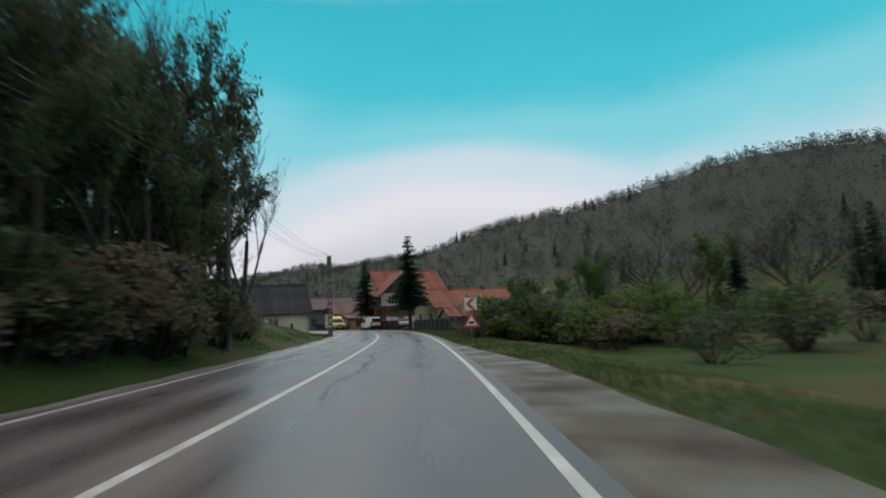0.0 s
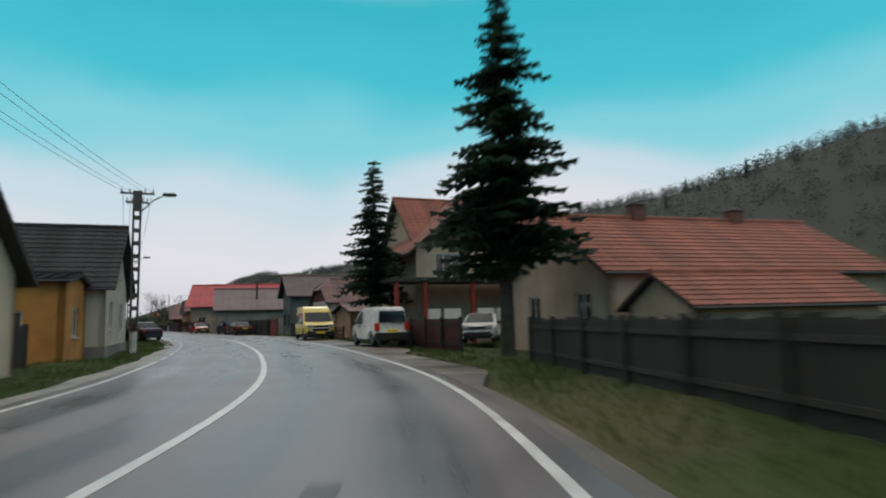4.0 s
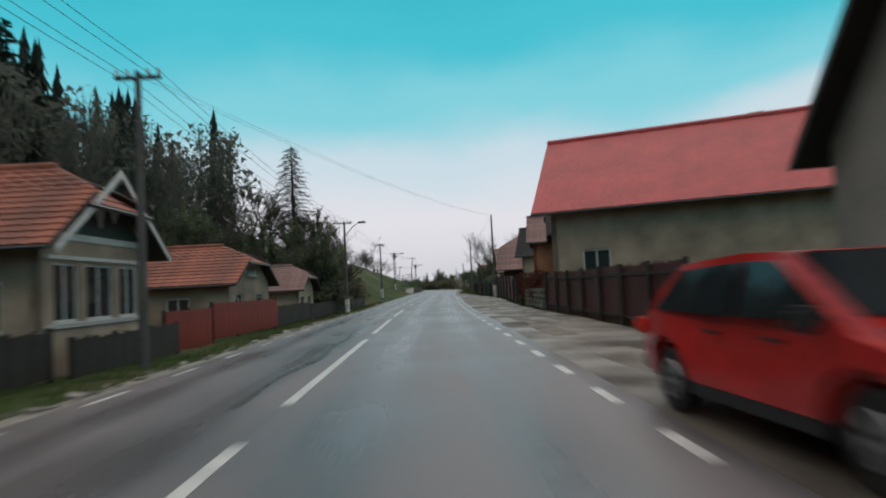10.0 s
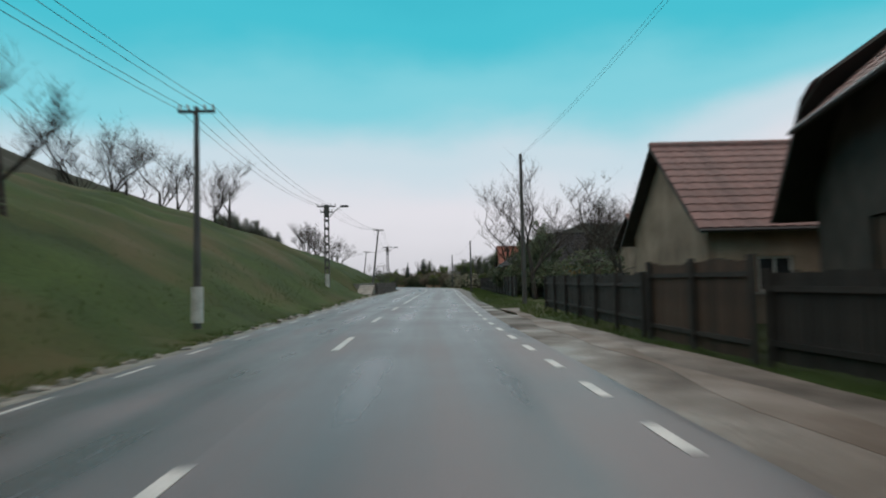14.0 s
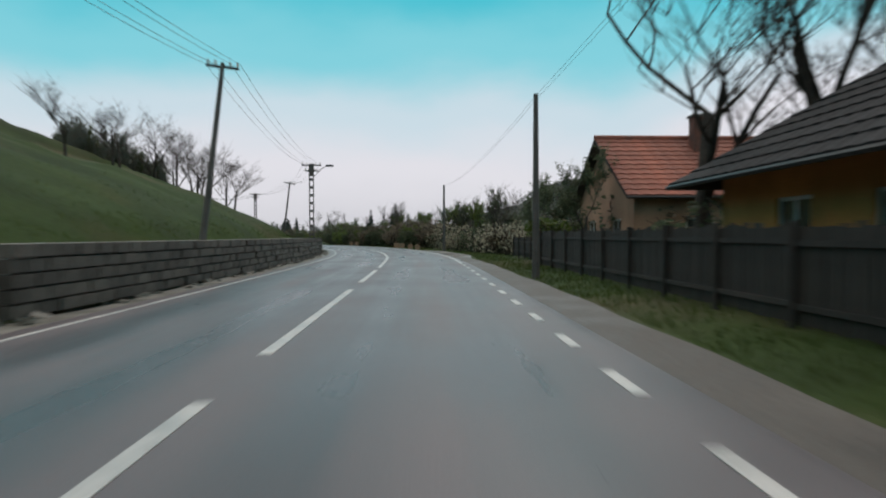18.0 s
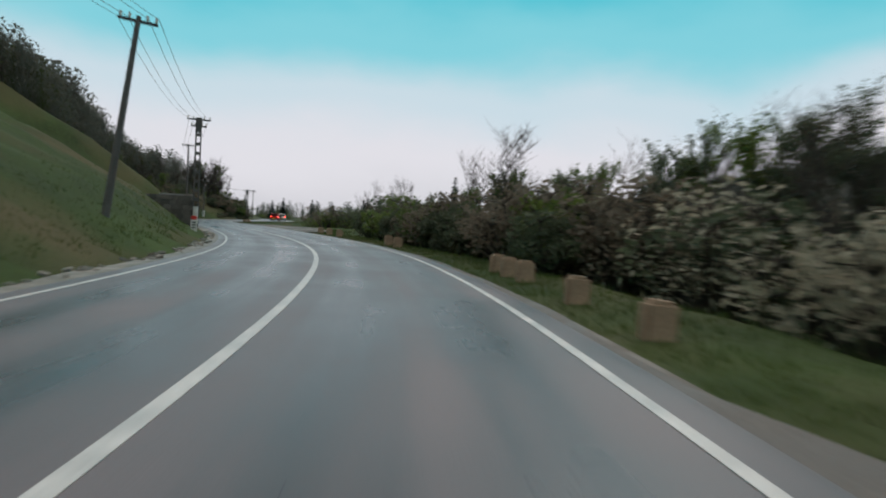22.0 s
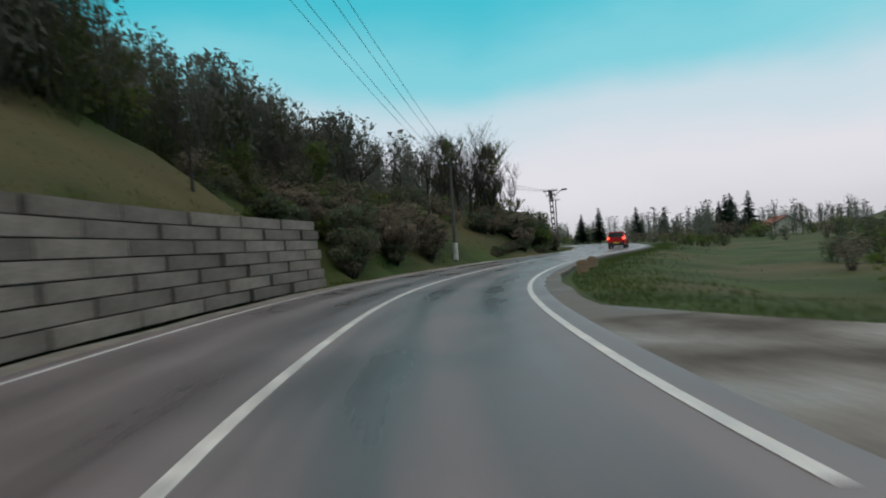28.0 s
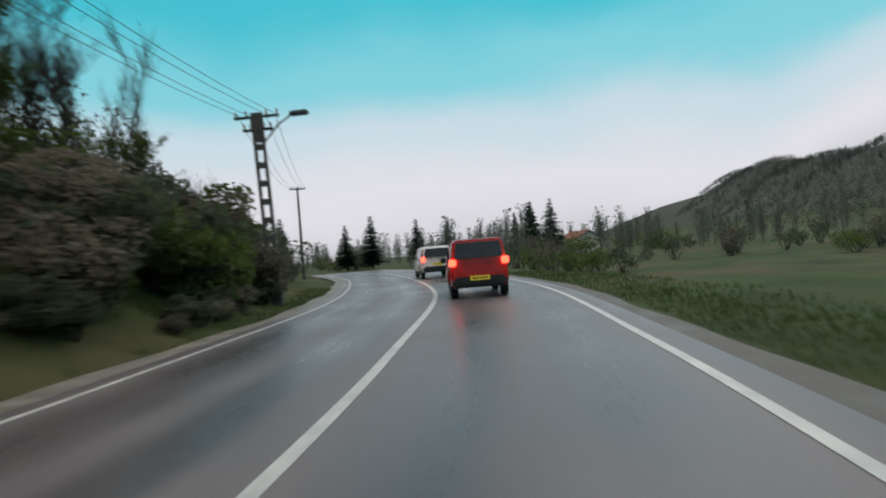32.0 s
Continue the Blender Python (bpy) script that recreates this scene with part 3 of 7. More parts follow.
# tar seams, tyre-darkened patches
for k_, (s0_, s1_, d0_, w_) in enumerate(((36, 58, 0.9, 0.07), (40, 62, 2.2, 0.06), (50, 66, 1.6, 0.22), (10, 24, 0.75, 0.09), (156, 170, -0.75, 0.14), (172, 184, -0.5, 0.11), (188, 200, -0.45, 0.09))):
    strip("tar_patch", s0_, s1_, wobble(d0_, 0.14, k_), wobble(d0_ + w_, 0.16, k_ + 0.12), 0.004, TAR, "dark wet tar patch on the asphalt", thick=0.02, category="tar patch", step=0.3)

# painted lines; each stripe is a part of its line
centre_line = thing("centre_line", pose(0, 0, 0), "white painted centre line, solid and broken", "road marking", kind="structure")
edge_right = thing("edge_line_right", pose(0, 0, 0), "white painted edge line, worn in places", "road marking", kind="structure")
edge_left = thing("edge_line_left", pose(0, 0, 0), "thin white edge line beside the kerb strip", "road marking", kind="structure")


EDGE_LINE = ((-36, 3.60), (30, 3.56), (45, 3.50), (110, 3.53), (125, 3.60), (150, 3.60), (165, 3.52), (180, 3.42), (195, 3.42), (205, 3.48), (235, 3.44), (250, 3.40), (267, 3.34), (285, 3.48), (295, 3.60), (308, 3.50), (318, 3.40), (350, 3.42), (372, 3.46), (418, 3.42), (440, 3.38))


def edge_d(s):
    return float(along(s, EDGE_LINE))


def stripe(parent, s0, s1, d, w):
    f = d if callable(d) else (lambda s: d)
    strip("stripe", s0, s1, lambda s: f(s) - w / 2, lambda s: f(s) + w / 2, 0.008, LINE_PAINT, "", parent=parent, thick=0.03, step=1.0)


stripe(centre_line, -36, 119.5, 0, 0.145)
for s0_, s1_ in ((119.5, 133), (135.5, 144.3), (146.2, 154), (155.8, 164.5), (166.6, 174.2), (176.6, 184), (192.1, 194.6), (201.5, 204), (211, 213.7), (220.8, 223.5),
                 (228.6, 231.3), (236.3, 239.2), (244.1, 251.6), (253, 259.7), (261.5, 266.1), (268, 275.9), (278.2, 284), (286, S_END - 2)):
    stripe(centre_line, s0_, s1_, 0, 0.14)
stripe(edge_right, -36, 131, edge_d, 0.125)
for s_ in np.arange(131.8, 288, 2.1):
    stripe(edge_right, s_, s_ + 0.85, edge_d, 0.12)
stripe(edge_right, 289, 366, edge_d, 0.125)
for s_ in np.arange(367.0, 392, 2.1):
    stripe(edge_right, s_, s_ + 1.05, edge_d, 0.13)
stripe(edge_right, 393, S_END - 2, edge_d, 0.125)
stripe(edge_left, -36, 84, -3.38, 0.11)
for s_ in np.arange(85, 132, 3.4):
    stripe(edge_left, s_, s_ + 2.2, -3.38, 0.10)
for s_ in np.arange(133, 262, 3.1):
    stripe(edge_left, s_, s_ + 1.3, -3.4, 0.10)
stripe(edge_left, 262, S_END - 2, -3.38, 0.09)


# ---------- plants: built once in a few shapes, then copied ----------
def bare_tree_meshes(seed, height, spread=0.55, levels=5, lean=0.0, twig_r=0.012, first=0.28, n_kids=(3, 4)):
    rnd = random.Random(seed)
    trunk, crown = bmesh.new(), bmesh.new()

    def grow(p, d, length, r, lv):
        pts, rad, q, dd = [p], [r], p, d.copy()
        n = 2 if lv > 2 else 4
        for i in range(n):
            dd = (dd + Vector((rnd.uniform(-1, 1), rnd.uniform(-1, 1), rnd.uniform(-0.3, 0.7))) * (0.16 if lv else 0.06)).normalized()
            q = q + dd * (length / n)
            pts.append(q)
            rad.append(max(twig_r * 0.6, r * (1 - 0.45 * (i + 1) / n)))
        if lv < 4:
            tube(trunk if lv < 2 else crown, pts, rad, (7, 5, 4, 3)[lv], cap=lv < 2)
        else:
            # the finest twigs, thin blades
            w = dd.cross(Vector((rnd.uniform(-1, 1), rnd.uniform(-1, 1), rnd.uniform(-1, 1)))).normalized() * max(0.012, rad[0])
            if lv == 4:
                crown.faces.new([crown.verts.new(pts[0] - w), crown.verts.new(pts[0] + w), crown.verts.new(pts[1] + w * 0.7), crown.verts.new(pts[1] - w * 0.7)])
            crown.faces.new([crown.verts.new(pts[-2 if lv == 4 else 0] - w * 0.7), crown.verts.new(pts[-2 if lv == 4 else 0] + w * 0.7), crown.verts.new(pts[-1])])
        if lv >= levels:
            return
        kids = rnd.randint(*n_kids) + (1 if lv >= 2 else 0)
        for k in range(kids):
            f = rnd.uniform(0.45 if lv else first + 0.2, 1.0) if k else 1.0
            i = min(int(f * n), n)
            base = pts[i]
            a = rnd.uniform(0, math.tau)
            side = Vector((math.cos(a), math.sin(a), rnd.uniform(0.1, 0.6)))
            nd = (dd * (1 - spread) + side * spread + Vector((0, 0, 0.18))).normalized()
            grow(base, nd, length * rnd.uniform(0.52, 0.78), max(twig_r, rad[i] * rnd.uniform(0.5, 0.7)), lv + 1)

    grow(Vector((0, 0, -0.3)), Vector((lean, 0, 1)).normalized(), height * 0.40, height * 0.017, 0)
    return trunk, crown


def leaf_cloud(bm, rnd, centre, radii, count, size, hollow=0.45):
    for _ in range(count):
        v = Vector((rnd.gauss(0, 1), rnd.gauss(0, 1), rnd.gauss(0, 1))).normalized() * rnd.uniform(hollow, 1.05) ** 0.6
        p = centre + Vector((v.x * radii[0], v.y * radii[1], v.z * radii[2]))
        a = Vector((rnd.gauss(0, 1), rnd.gauss(0, 1), rnd.gauss(0, 1))).normalized()
        b = a.cross(Vector((rnd.gauss(0, 1), rnd.gauss(0, 1), rnd.gauss(0, 1)))).normalized()
        s = size * rnd.uniform(0.5, 1.3)
        bm.faces.new([bm.verts.new(p + a * s), bm.verts.new(p + b * s * 0.6), bm.verts.new(p - a * s), bm.verts.new(p - b * s * 0.6)])


def shrub_meshes(seed, lobes=9, count=190, size=0.10, tall=1.0):
    """A shrub one metre high and about as wide: stems and many small leaves."""
    rnd = random.Random(seed)
    stems, leaves = bmesh.new(), bmesh.new()
    for k in range(lobes):
        a = k * 2.4 + rnd.uniform(-0.4, 0.4)
        r = rnd.uniform(0.08, 0.42)
        c = Vector((math.cos(a) * r, math.sin(a) * r, rnd.uniform(0.25, 0.80) * tall))
        tube(stems, [(c.x * 0.15, c.y * 0.15, -0.05), (c.x * 0.6, c.y * 0.6, c.z * 0.5), tuple(c)], [0.022, 0.014, 0.007], 4, False)
        for _ in range(7):
            e = c + Vector((rnd.uniform(-0.2, 0.2), rnd.uniform(-0.2, 0.2), rnd.uniform(0.0, 0.2)))
            tube(stems, [tuple(c), tuple((c + e) / 2 + Vector((0.02, 0.01, 0.02))), tuple(e)], [0.008, 0.006, 0.004], 3, False)
        leaf_cloud(leaves, rnd, c, (rnd.uniform(0.16, 0.28), rnd.uniform(0.16, 0.28), rnd.uniform(0.14, 0.26)), count, size * 0.5)
    return stems, leaves


def spruce_meshes(seed, height, tiers=26, width=0.21, thin=1.0, start=0.06):
    rnd = random.Random(seed)
    trunk, crown = bmesh.new(), bmesh.new()
    tube(trunk, [(0, 0, -0.3), (0, 0, height * 0.5), (0, 0, height * 0.97)], [height * 0.016, height * 0.010, height * 0.002], 7)
    for t in range(tiers):
        f = start + (1 - start) * (t / tiers) ** 0.92
        z = height * f
        reach = height * width * (1 - f) ** 0.85 * rnd.uniform(0.8, 1.12) + 0.15
        n = max(5, int(15 * (1 - f) * thin + 5))
        for k in range(n):
            a = k * math.tau / n + rnd.uniform(-0.35, 0.35) + t
            L = reach * rnd.uniform(0.5, 1.15)
            u = Vector((math.cos(a), math.sin(a), 0))
            side = Vector((-u.y, u.x, 0))
            droop = rnd.uniform(0.16, 0.42)
            z = height * min(0.97, f + rnd.uniform(-1.3, 1.3) / tiers)
            m = 5
            for j in range(m):
                g = (j + 0.4) / m
                c = u * (L * g) + Vector((0, 0, z - droop * L * g * g + 0.10 * L * g))
                w = L * 0.27 * (1.15 - g) + 0.08
                for sgn in (-1, 1):
                    tip = c + side * sgn * w + u * (w * 0.9) + Vector((0, 0, -w * rnd.uniform(0.15, 0.75)))
                    q = c + u * (L / m * 1.0)
                    crown.faces.new([crown.verts.new(c), crown.verts.new(tip), crown.verts.new(q + Vector((0, 0, 0.03)))])
                    t2 = c + side * sgn * w * 0.45 + u * w * 0.25 + Vector((0, 0, -w * rnd.uniform(0.5, 1.0)))
                    crown.faces.new([crown.verts.new(c - u * (L / m * 0.4)), crown.verts.new(t2), crown.verts.new(c + u * (L / m * 0.5))])
    return trunk, crown


def larch_meshes(seed, height):
    """Straight stem, level side branches that droop and carry hanging twigs."""
    rnd = random.Random(seed)
    trunk, crown = bmesh.new(), bmesh.new()
    tube(trunk, [(0, 0, -0.3), (0, 0, height * 0.5), (0, 0, height * 0.99)], [height * 0.013, height * 0.008, height * 0.002], 7)
    for k in range(210):
        f = 0.14 + 0.84 * (k / 210)
        a = k * 2.4 + rnd.uniform(-0.3, 0.3)
        L = height * 0.185 * (1 - f) ** 0.7 * rnd.uniform(0.6, 1.15) + 0.12
        u = Vector((math.cos(a), math.sin(a), 0))
        side = Vector((-u.y, u.x, 0))
        pts = [Vector((0, 0, height * f)) + u * (L * g) + Vector((0, 0, L * (0.25 * g - 0.35 * g * g))) for g in (0, 0.35, 0.7, 1.0)]
        tube(crown, pts, [0.03, 0.02, 0.014, 0.006], 3, False)
        for j in range(int(10 + 20 * L)):
            g = rnd.uniform(0.15, 1.0)
            p = Vector((0, 0, height * f)) + u * (L * g) + Vector((0, 0, L * (0.25 * g - 0.35 * g * g)))
            e = p + side * rnd.uniform(-0.28, 0.28) * (1.2 - g * 0.5) + u * rnd.uniform(0, 0.2) + Vector((0, 0, -rnd.uniform(0.05, 0.28)))
            w = side * 0.012 + Vector((0, 0, 0.012))
            crown.faces.new([crown.verts.new(p - w), crown.verts.new(p + w), crown.verts.new(e)])
    return trunk, crown


def plant_proto(name, meshes, mats, names, label, category):
    e = thing(name, pose(0, 0, -300), label, category)
    for bm, mt, nm in zip(meshes, mats, names):
        part(nm, bm, mt, e)
    return e


BARE = [plant_proto("bare_tree", bare_tree_meshes(k, 10.0, 0.5 + 0.06 * k, 5), (BARK, TWIG), ("trunk", "crown"), "bare broad-crowned tree without leaves in spring", "tree") for k in range(4)]
SLIM = [plant_proto("bare_tree", bare_tree_meshes(20 + k, 10.0, 0.34, 5), (BARK, TWIG), ("trunk", "crown"), "slender bare tree with upright branches", "tree") for k in range(2)]
SPRUCE = [plant_proto("spruce", spruce_meshes(k, 10.0, 34, 0.21, 0.60, (0.10, 0.26)[k]), (BARK, NEEDLE), ("trunk", "crown"), "dark green spruce with drooping branches", "tree") for k in range(2)]
LARCH = plant_proto("larch", larch_meshes(9, 10.0), (BARK, TWIG), ("trunk", "crown"), "tall bare larch with fine brown twigs", "tree")
SHRUB = {key: [plant_proto("shrub", shrub_meshes(30 + i * 7 + j, 9 + j, cnt, sz), (TWIG, mt), ("stem", "foliage"), lab, "bush") for j in range(3)]
         for i, (key, mt, cnt, sz, lab) in enumerate((("green", LEAF, 250, 0.068, "fresh light-green spring shrub"), ("dark", LEAF_DARK, 230, 0.068, "dark green shrub, wet and dense"),
                                                      ("brown", LEAF_BROWN, 150, 0.062, "brown half-bare thicket shrub"), ("blossom", BLOSSOM, 140, 0.055, "shrub covered in pale blossom"), ("russet", LEAF_RUSSET, 260, 0.055, "dense russet-brown hedge bush behind a low wall")))}


def budding_proto(seed):
    rnd = random.Random(seed)
    trunk, crown = bare_tree_meshes(seed, 10.0, 0.5, 4)
    leaves = bmesh.new()
    crown.verts.ensure_lookup_table()
    for _ in range(2600):
        v = crown.verts[rnd.randrange(len(crown.verts))].co
        if v.z > 3.0:
            leaf_cloud(leaves, rnd, v, (0.22, 0.22, 0.22), 2, 0.078, 0.1)
    return trunk, crown, leaves


BUDDING = [plant_proto("budding_tree", budding_proto(60 + k), (BARK, TWIG, (LEAF, LEAF_DARK, BLOSSOM)[k]), ("trunk", "crown", "foliage"), ("tree with sparse fresh green leaves", "tree with dark green young leaves", "small garden tree in pale blossom")[k], "tree") for k in range(3)]
PROTOS = [*BARE, *SLIM, *SPRUCE, LARCH, *BUDDING, *[p for v in SHRUB.values() for p in v]]


def plant(proto, s, d, height, wide=1.0, turn=None, z=None, base=10.0):
    rnd = random.Random(int(s * 131 + d * 977))
    k = height / base
    zz = zg(s, d) if z is None else z
    o = copy_thing(proto, spot(s, d, zz - 0.05, rnd.uniform(0, 360) if turn is None else turn))
    o.scale = (k * wide, k * wide, k)
    return o


FAR_SHRUBS = []


def shrub(kind, s, d, height, wide=1.4):
    rnd = random.Random(int(s * 37 + d * 101))
    if abs(d) > 9.6 or s > 462:
        k = wide * rnd.uniform(0.85, 1.2) * height
        x, y = at(s, d)
        FAR_SHRUBS.append((kind, rnd.randrange(3), x, y, zg(s, d) - 0.05, rnd.uniform(0, math.tau), k, height))
        return None
    return plant(SHRUB[kind][rnd.randrange(3)], s, d, height, wide * rnd.uniform(0.85, 1.2), base=1.0)


# ---------- power poles ----------
def power_pole(s, d, z0, top, lattice=True, arm=True, lamp=0, lean=0.0, white=False, turn=0.0, d_top=0.0):
    h = top - z0
    m = spot(s, d, z0 + float(fall(s, d)), turn) @ pose(0, 0, 0, 0, lean, 0)
    e = thing("power_pole", m, ("old concrete lattice power pole" if lattice else "slim round concrete power pole") + (" with a street lamp" if lamp else "") + (", leaning" if abs(lean) > 3 else ""), "utility pole", "poles along the road")
    bm = bmesh.new()
    if lattice:
        for sx in (-1, 1):
            prism(bm, [(-0.09, -0.4), (0.09, -0.4), (0.06, h), (-0.06, h)], sx * 0.15 - 0.045, sx * 0.15 + 0.045)
        k = 0
        while 0.7 + k * 0.62 < h - 0.5:
            zz = 0.7 + k * 0.62
            box(-0.14, 0.14, -0.075, 0.075, zz, zz + 0.20, bm=bm)
            k += 1
        box(-0.14, 0.14, -0.07, 0.07, -0.3, 0.5, bm=bm)
        box(-0.14, 0.14, -0.06, 0.06, h - 1.0, h, bm=bm)
    else:
        tube(bm, [(0, 0, -0.4), (0, 0, h)], [0.13, 0.075], 10)
    part("shaft", bm, POLE_C, e)
    if white:
        bm = bmesh.new()
        tube(bm, [(0, 0, -0.2), (0, 0, 0.95)], [0.19, 0.185], 10)
        part("whitewashed_foot", bm, WHITEWASH, e, "white painted foot of the pole")
    if arm:
        for i, (zz, w) in enumerate(((h - 0.18, 0.75), (h - 0.62, 0.5)) if lattice else ((h - 0.2, 0.6),)):
            part("crossarm", box(-w, w, -0.05, 0.05, zz, zz + 0.09, 0.012), DARK_METAL, e)
            for x in (-w + 0.06, -w * 0.45, w * 0.45, w - 0.06):
                bm = bmesh.new()
                tube(bm, [(x, 0, zz + 0.09), (x, 0, zz + 0.16), (x, 0, zz + 0.19), (x, 0, zz + 0.26)], [0.02, 0.05, 0.035, 0.045], 8)
                part("insulator", bm, WHITEWASH, e)
    if lamp:
        sg = 1 if lamp > 0 else -1
        bm = bmesh.new()
        tube(bm, [(0.1 * sg, 0, h - 1.1), (0.7 * sg, 0, h - 0.45), (1.15 * sg, 0, h - 0.18)], 0.035, 6)
        arm_ = part("lamp_arm", bm, STEEL, e)
        bm = box(1.1 * sg if sg > 0 else 1.75 * sg, 1.75 * sg if sg > 0 else 1.1 * sg, -0.14, 0.14, h - 0.22, h - 0.06, 0.05)
        part("lamp_head", bm, LAMP_HEAD, arm_, "grey street lamp head, unlit")
    return e, m @ Vector((0, 0, h - 0.05))


def wires(a, b, offs=(-0.62, -0.3, 0.3, 0.62), sag=0.55, thick=0.009):
    a, b = Vector(a), Vector(b)
    side = (b - a).cross(Vector((0, 0, 1))).normalized()
    for o in offs:
        pts = [a.lerp(b, t / 12) + side * o + Vector((0, 0, -sag * 4 * (t / 12) * (1 - t / 12))) for t in range(13)]
        bm = bmesh.new()
        tube(bm, pts, thick, 4)
        tagged(link("power_cable", bm, DARK_METAL), "black overhead power cable slung between poles", "cable", "cables along the road")


# ---------- houses ----------
def wall_panel(length, height, holes, thick=0.25, gable=0.0, hip=0.0):
    """A wall along x from 0 to length, front at y=0, with through openings (x0, x1, z0, z1); gable: extra height at the middle."""
    bm = bmesh.new()
    holes = [h for h in holes if h[3] <= height]
    xs = sorted({0.0, length, *[h[0] for h in holes], *[h[1] for h in holes]})
    zs = sorted({-0.5, height, *[h[2] for h in holes], *[h[3] for h in holes]})
    nx_, nz_ = len(xs) - 1, len(zs) - 1
    full = {(i, k) for i in range(nx_) for k in range(nz_) if not any(h[0] <= xs[i] and xs[i + 1] <= h[1] and h[2] <= zs[k] and zs[k + 1] <= h[3] for h in holes)}
    seen = {}

    def v(i, y, k):
        if (i, y, k) not in seen:
            seen[i, y, k] = bm.verts.new((xs[i], y * thick, zs[k]))
        return seen[i, y, k]

    for i, k in full:
        bm.faces.new((v(i, 0, k), v(i + 1, 0, k), v(i + 1, 0, k + 1), v(i, 0, k + 1)))
        bm.faces.new((v(i, 1, k + 1), v(i + 1, 1, k + 1), v(i + 1, 1, k), v(i, 1, k)))
        for di, dk, a, b in ((-1, 0, (0, 0), (0, 1)), (1, 0, (1, 1), (1, 0)), (0, -1, (1, 0), (0, 0)), (0, 1, (0, 1), (1, 1))):
            if (i + di, k + dk) not in full and not (gable and hip < 0.99 and dk == 1 and k == nz_ - 1):
                p, q = (i + a[0], k + a[1]), (i + b[0], k + b[1])
                bm.faces.new((v(p[0], 0, p[1]), v(q[0], 0, q[1]), v(q[0], 1, q[1]), v(p[0], 1, p[1])))
    if gable and hip < 0.99:
        tops_ = [[v(i, y, nz_) for i in range(nx_ + 1)] for y in (0, 1)]
        k = length / 2 * max(hip, 0.02)
        zt = height + gable * (1 - max(hip, 0.02))
        al, ar = [[bm.verts.new((length / 2 + q, y * thick, zt)) for y in (0, 1)] for q in (-k, k)]
        bm.faces.new([*tops_[0], ar[0], al[0]])
        bm.faces.new([al[1], ar[1], *tops_[1][::-1]])
        bm.faces.new((tops_[0][0], al[0], al[1], tops_[1][0]))
        bm.faces.new((ar[0], tops_[0][-1], tops_[1][-1], ar[1]))
        bm.faces.new((al[0], ar[0], ar[1], al[1]))
    bmesh.ops.recalc_face_normals(bm, faces=bm.faces[:])
    return bm


def window_in(parent, m, x0, x1, z0, z1, frame_mat=None, sill=True, bars=1, shutter=None, curtain=False):
    frame_mat = frame_mat or WHITE_FRAME
    w = new("window")
    w.parent = parent
    w.matrix_local = m
    f = 0.07
    bm = bmesh.new()
    box(x0, x1, 0.06, 0.14, z0, z0 + f, bm=bm)
    box(x0, x1, 0.06, 0.14, z1 - f, z1, bm=bm)
    box(x0, x0 + f, 0.06, 0.14, z0 + f, z1 - f, bm=bm)
    box(x1 - f, x1, 0.06, 0.14, z0 + f, z1 - f, bm=bm)
    for k in range(bars):
        xm = x0 + (x1 - x0) * (k + 1) / (bars + 1)
        box(xm - 0.03, xm + 0.03, 0.065, 0.135, z0 + f, z1 - f, bm=bm)
    part("window_frame", bm, frame_mat, w)
    part("pane", box(x0 + f, x1 - f, 0.095, 0.105, z0 + f, z1 - f), CLEAR_GLASS if curtain else GLASS, w)
    # added pale sheet: the reflected sky, put in as colour behind the glass
    if curtain:
        bm = bmesh.new()
        nf = max(6, int((x1 - x0) / 0.09))
        row = [(bm.verts.new((x0 + (x1 - x0) * k / nf, 0.165 + 0.02 * (k % 2), z0)), bm.verts.new((x0 + (x1 - x0) * k / nf, 0.165 + 0.02 * (k % 2), z1))) for k in range(nf + 1)]
        for ca, cb in zip(row, row[1:]):
            bm.faces.new((ca[0], cb[0], cb[1], ca[1]))
        part("curtain", bm, SKY_BACKING, w, "pale folded sheet behind the pane, in place of reflected sky")
    if sill:
        part("window_sill", box(x0 - 0.08, x1 + 0.08, -0.07, 0.06, z0 - 0.06, z0 - 0.003, 0.01), frame_mat, w)
    if shutter:
        for xa, xb in ((x0 - 0.42, x0 - 0.03), (x1 + 0.03, x1 + 0.42)):
            bm = box(xa, xb, -0.045, -0.004, z0, z1)
            for k in range(6):
                zz = z0 + 0.1 + k * (z1 - z0 - 0.2) / 6
                box(xa + 0.05, xb - 0.05, -0.06, -0.045, zz, zz + 0.06, bm=bm)
            part("shutter", bm, shutter, w)
    return w


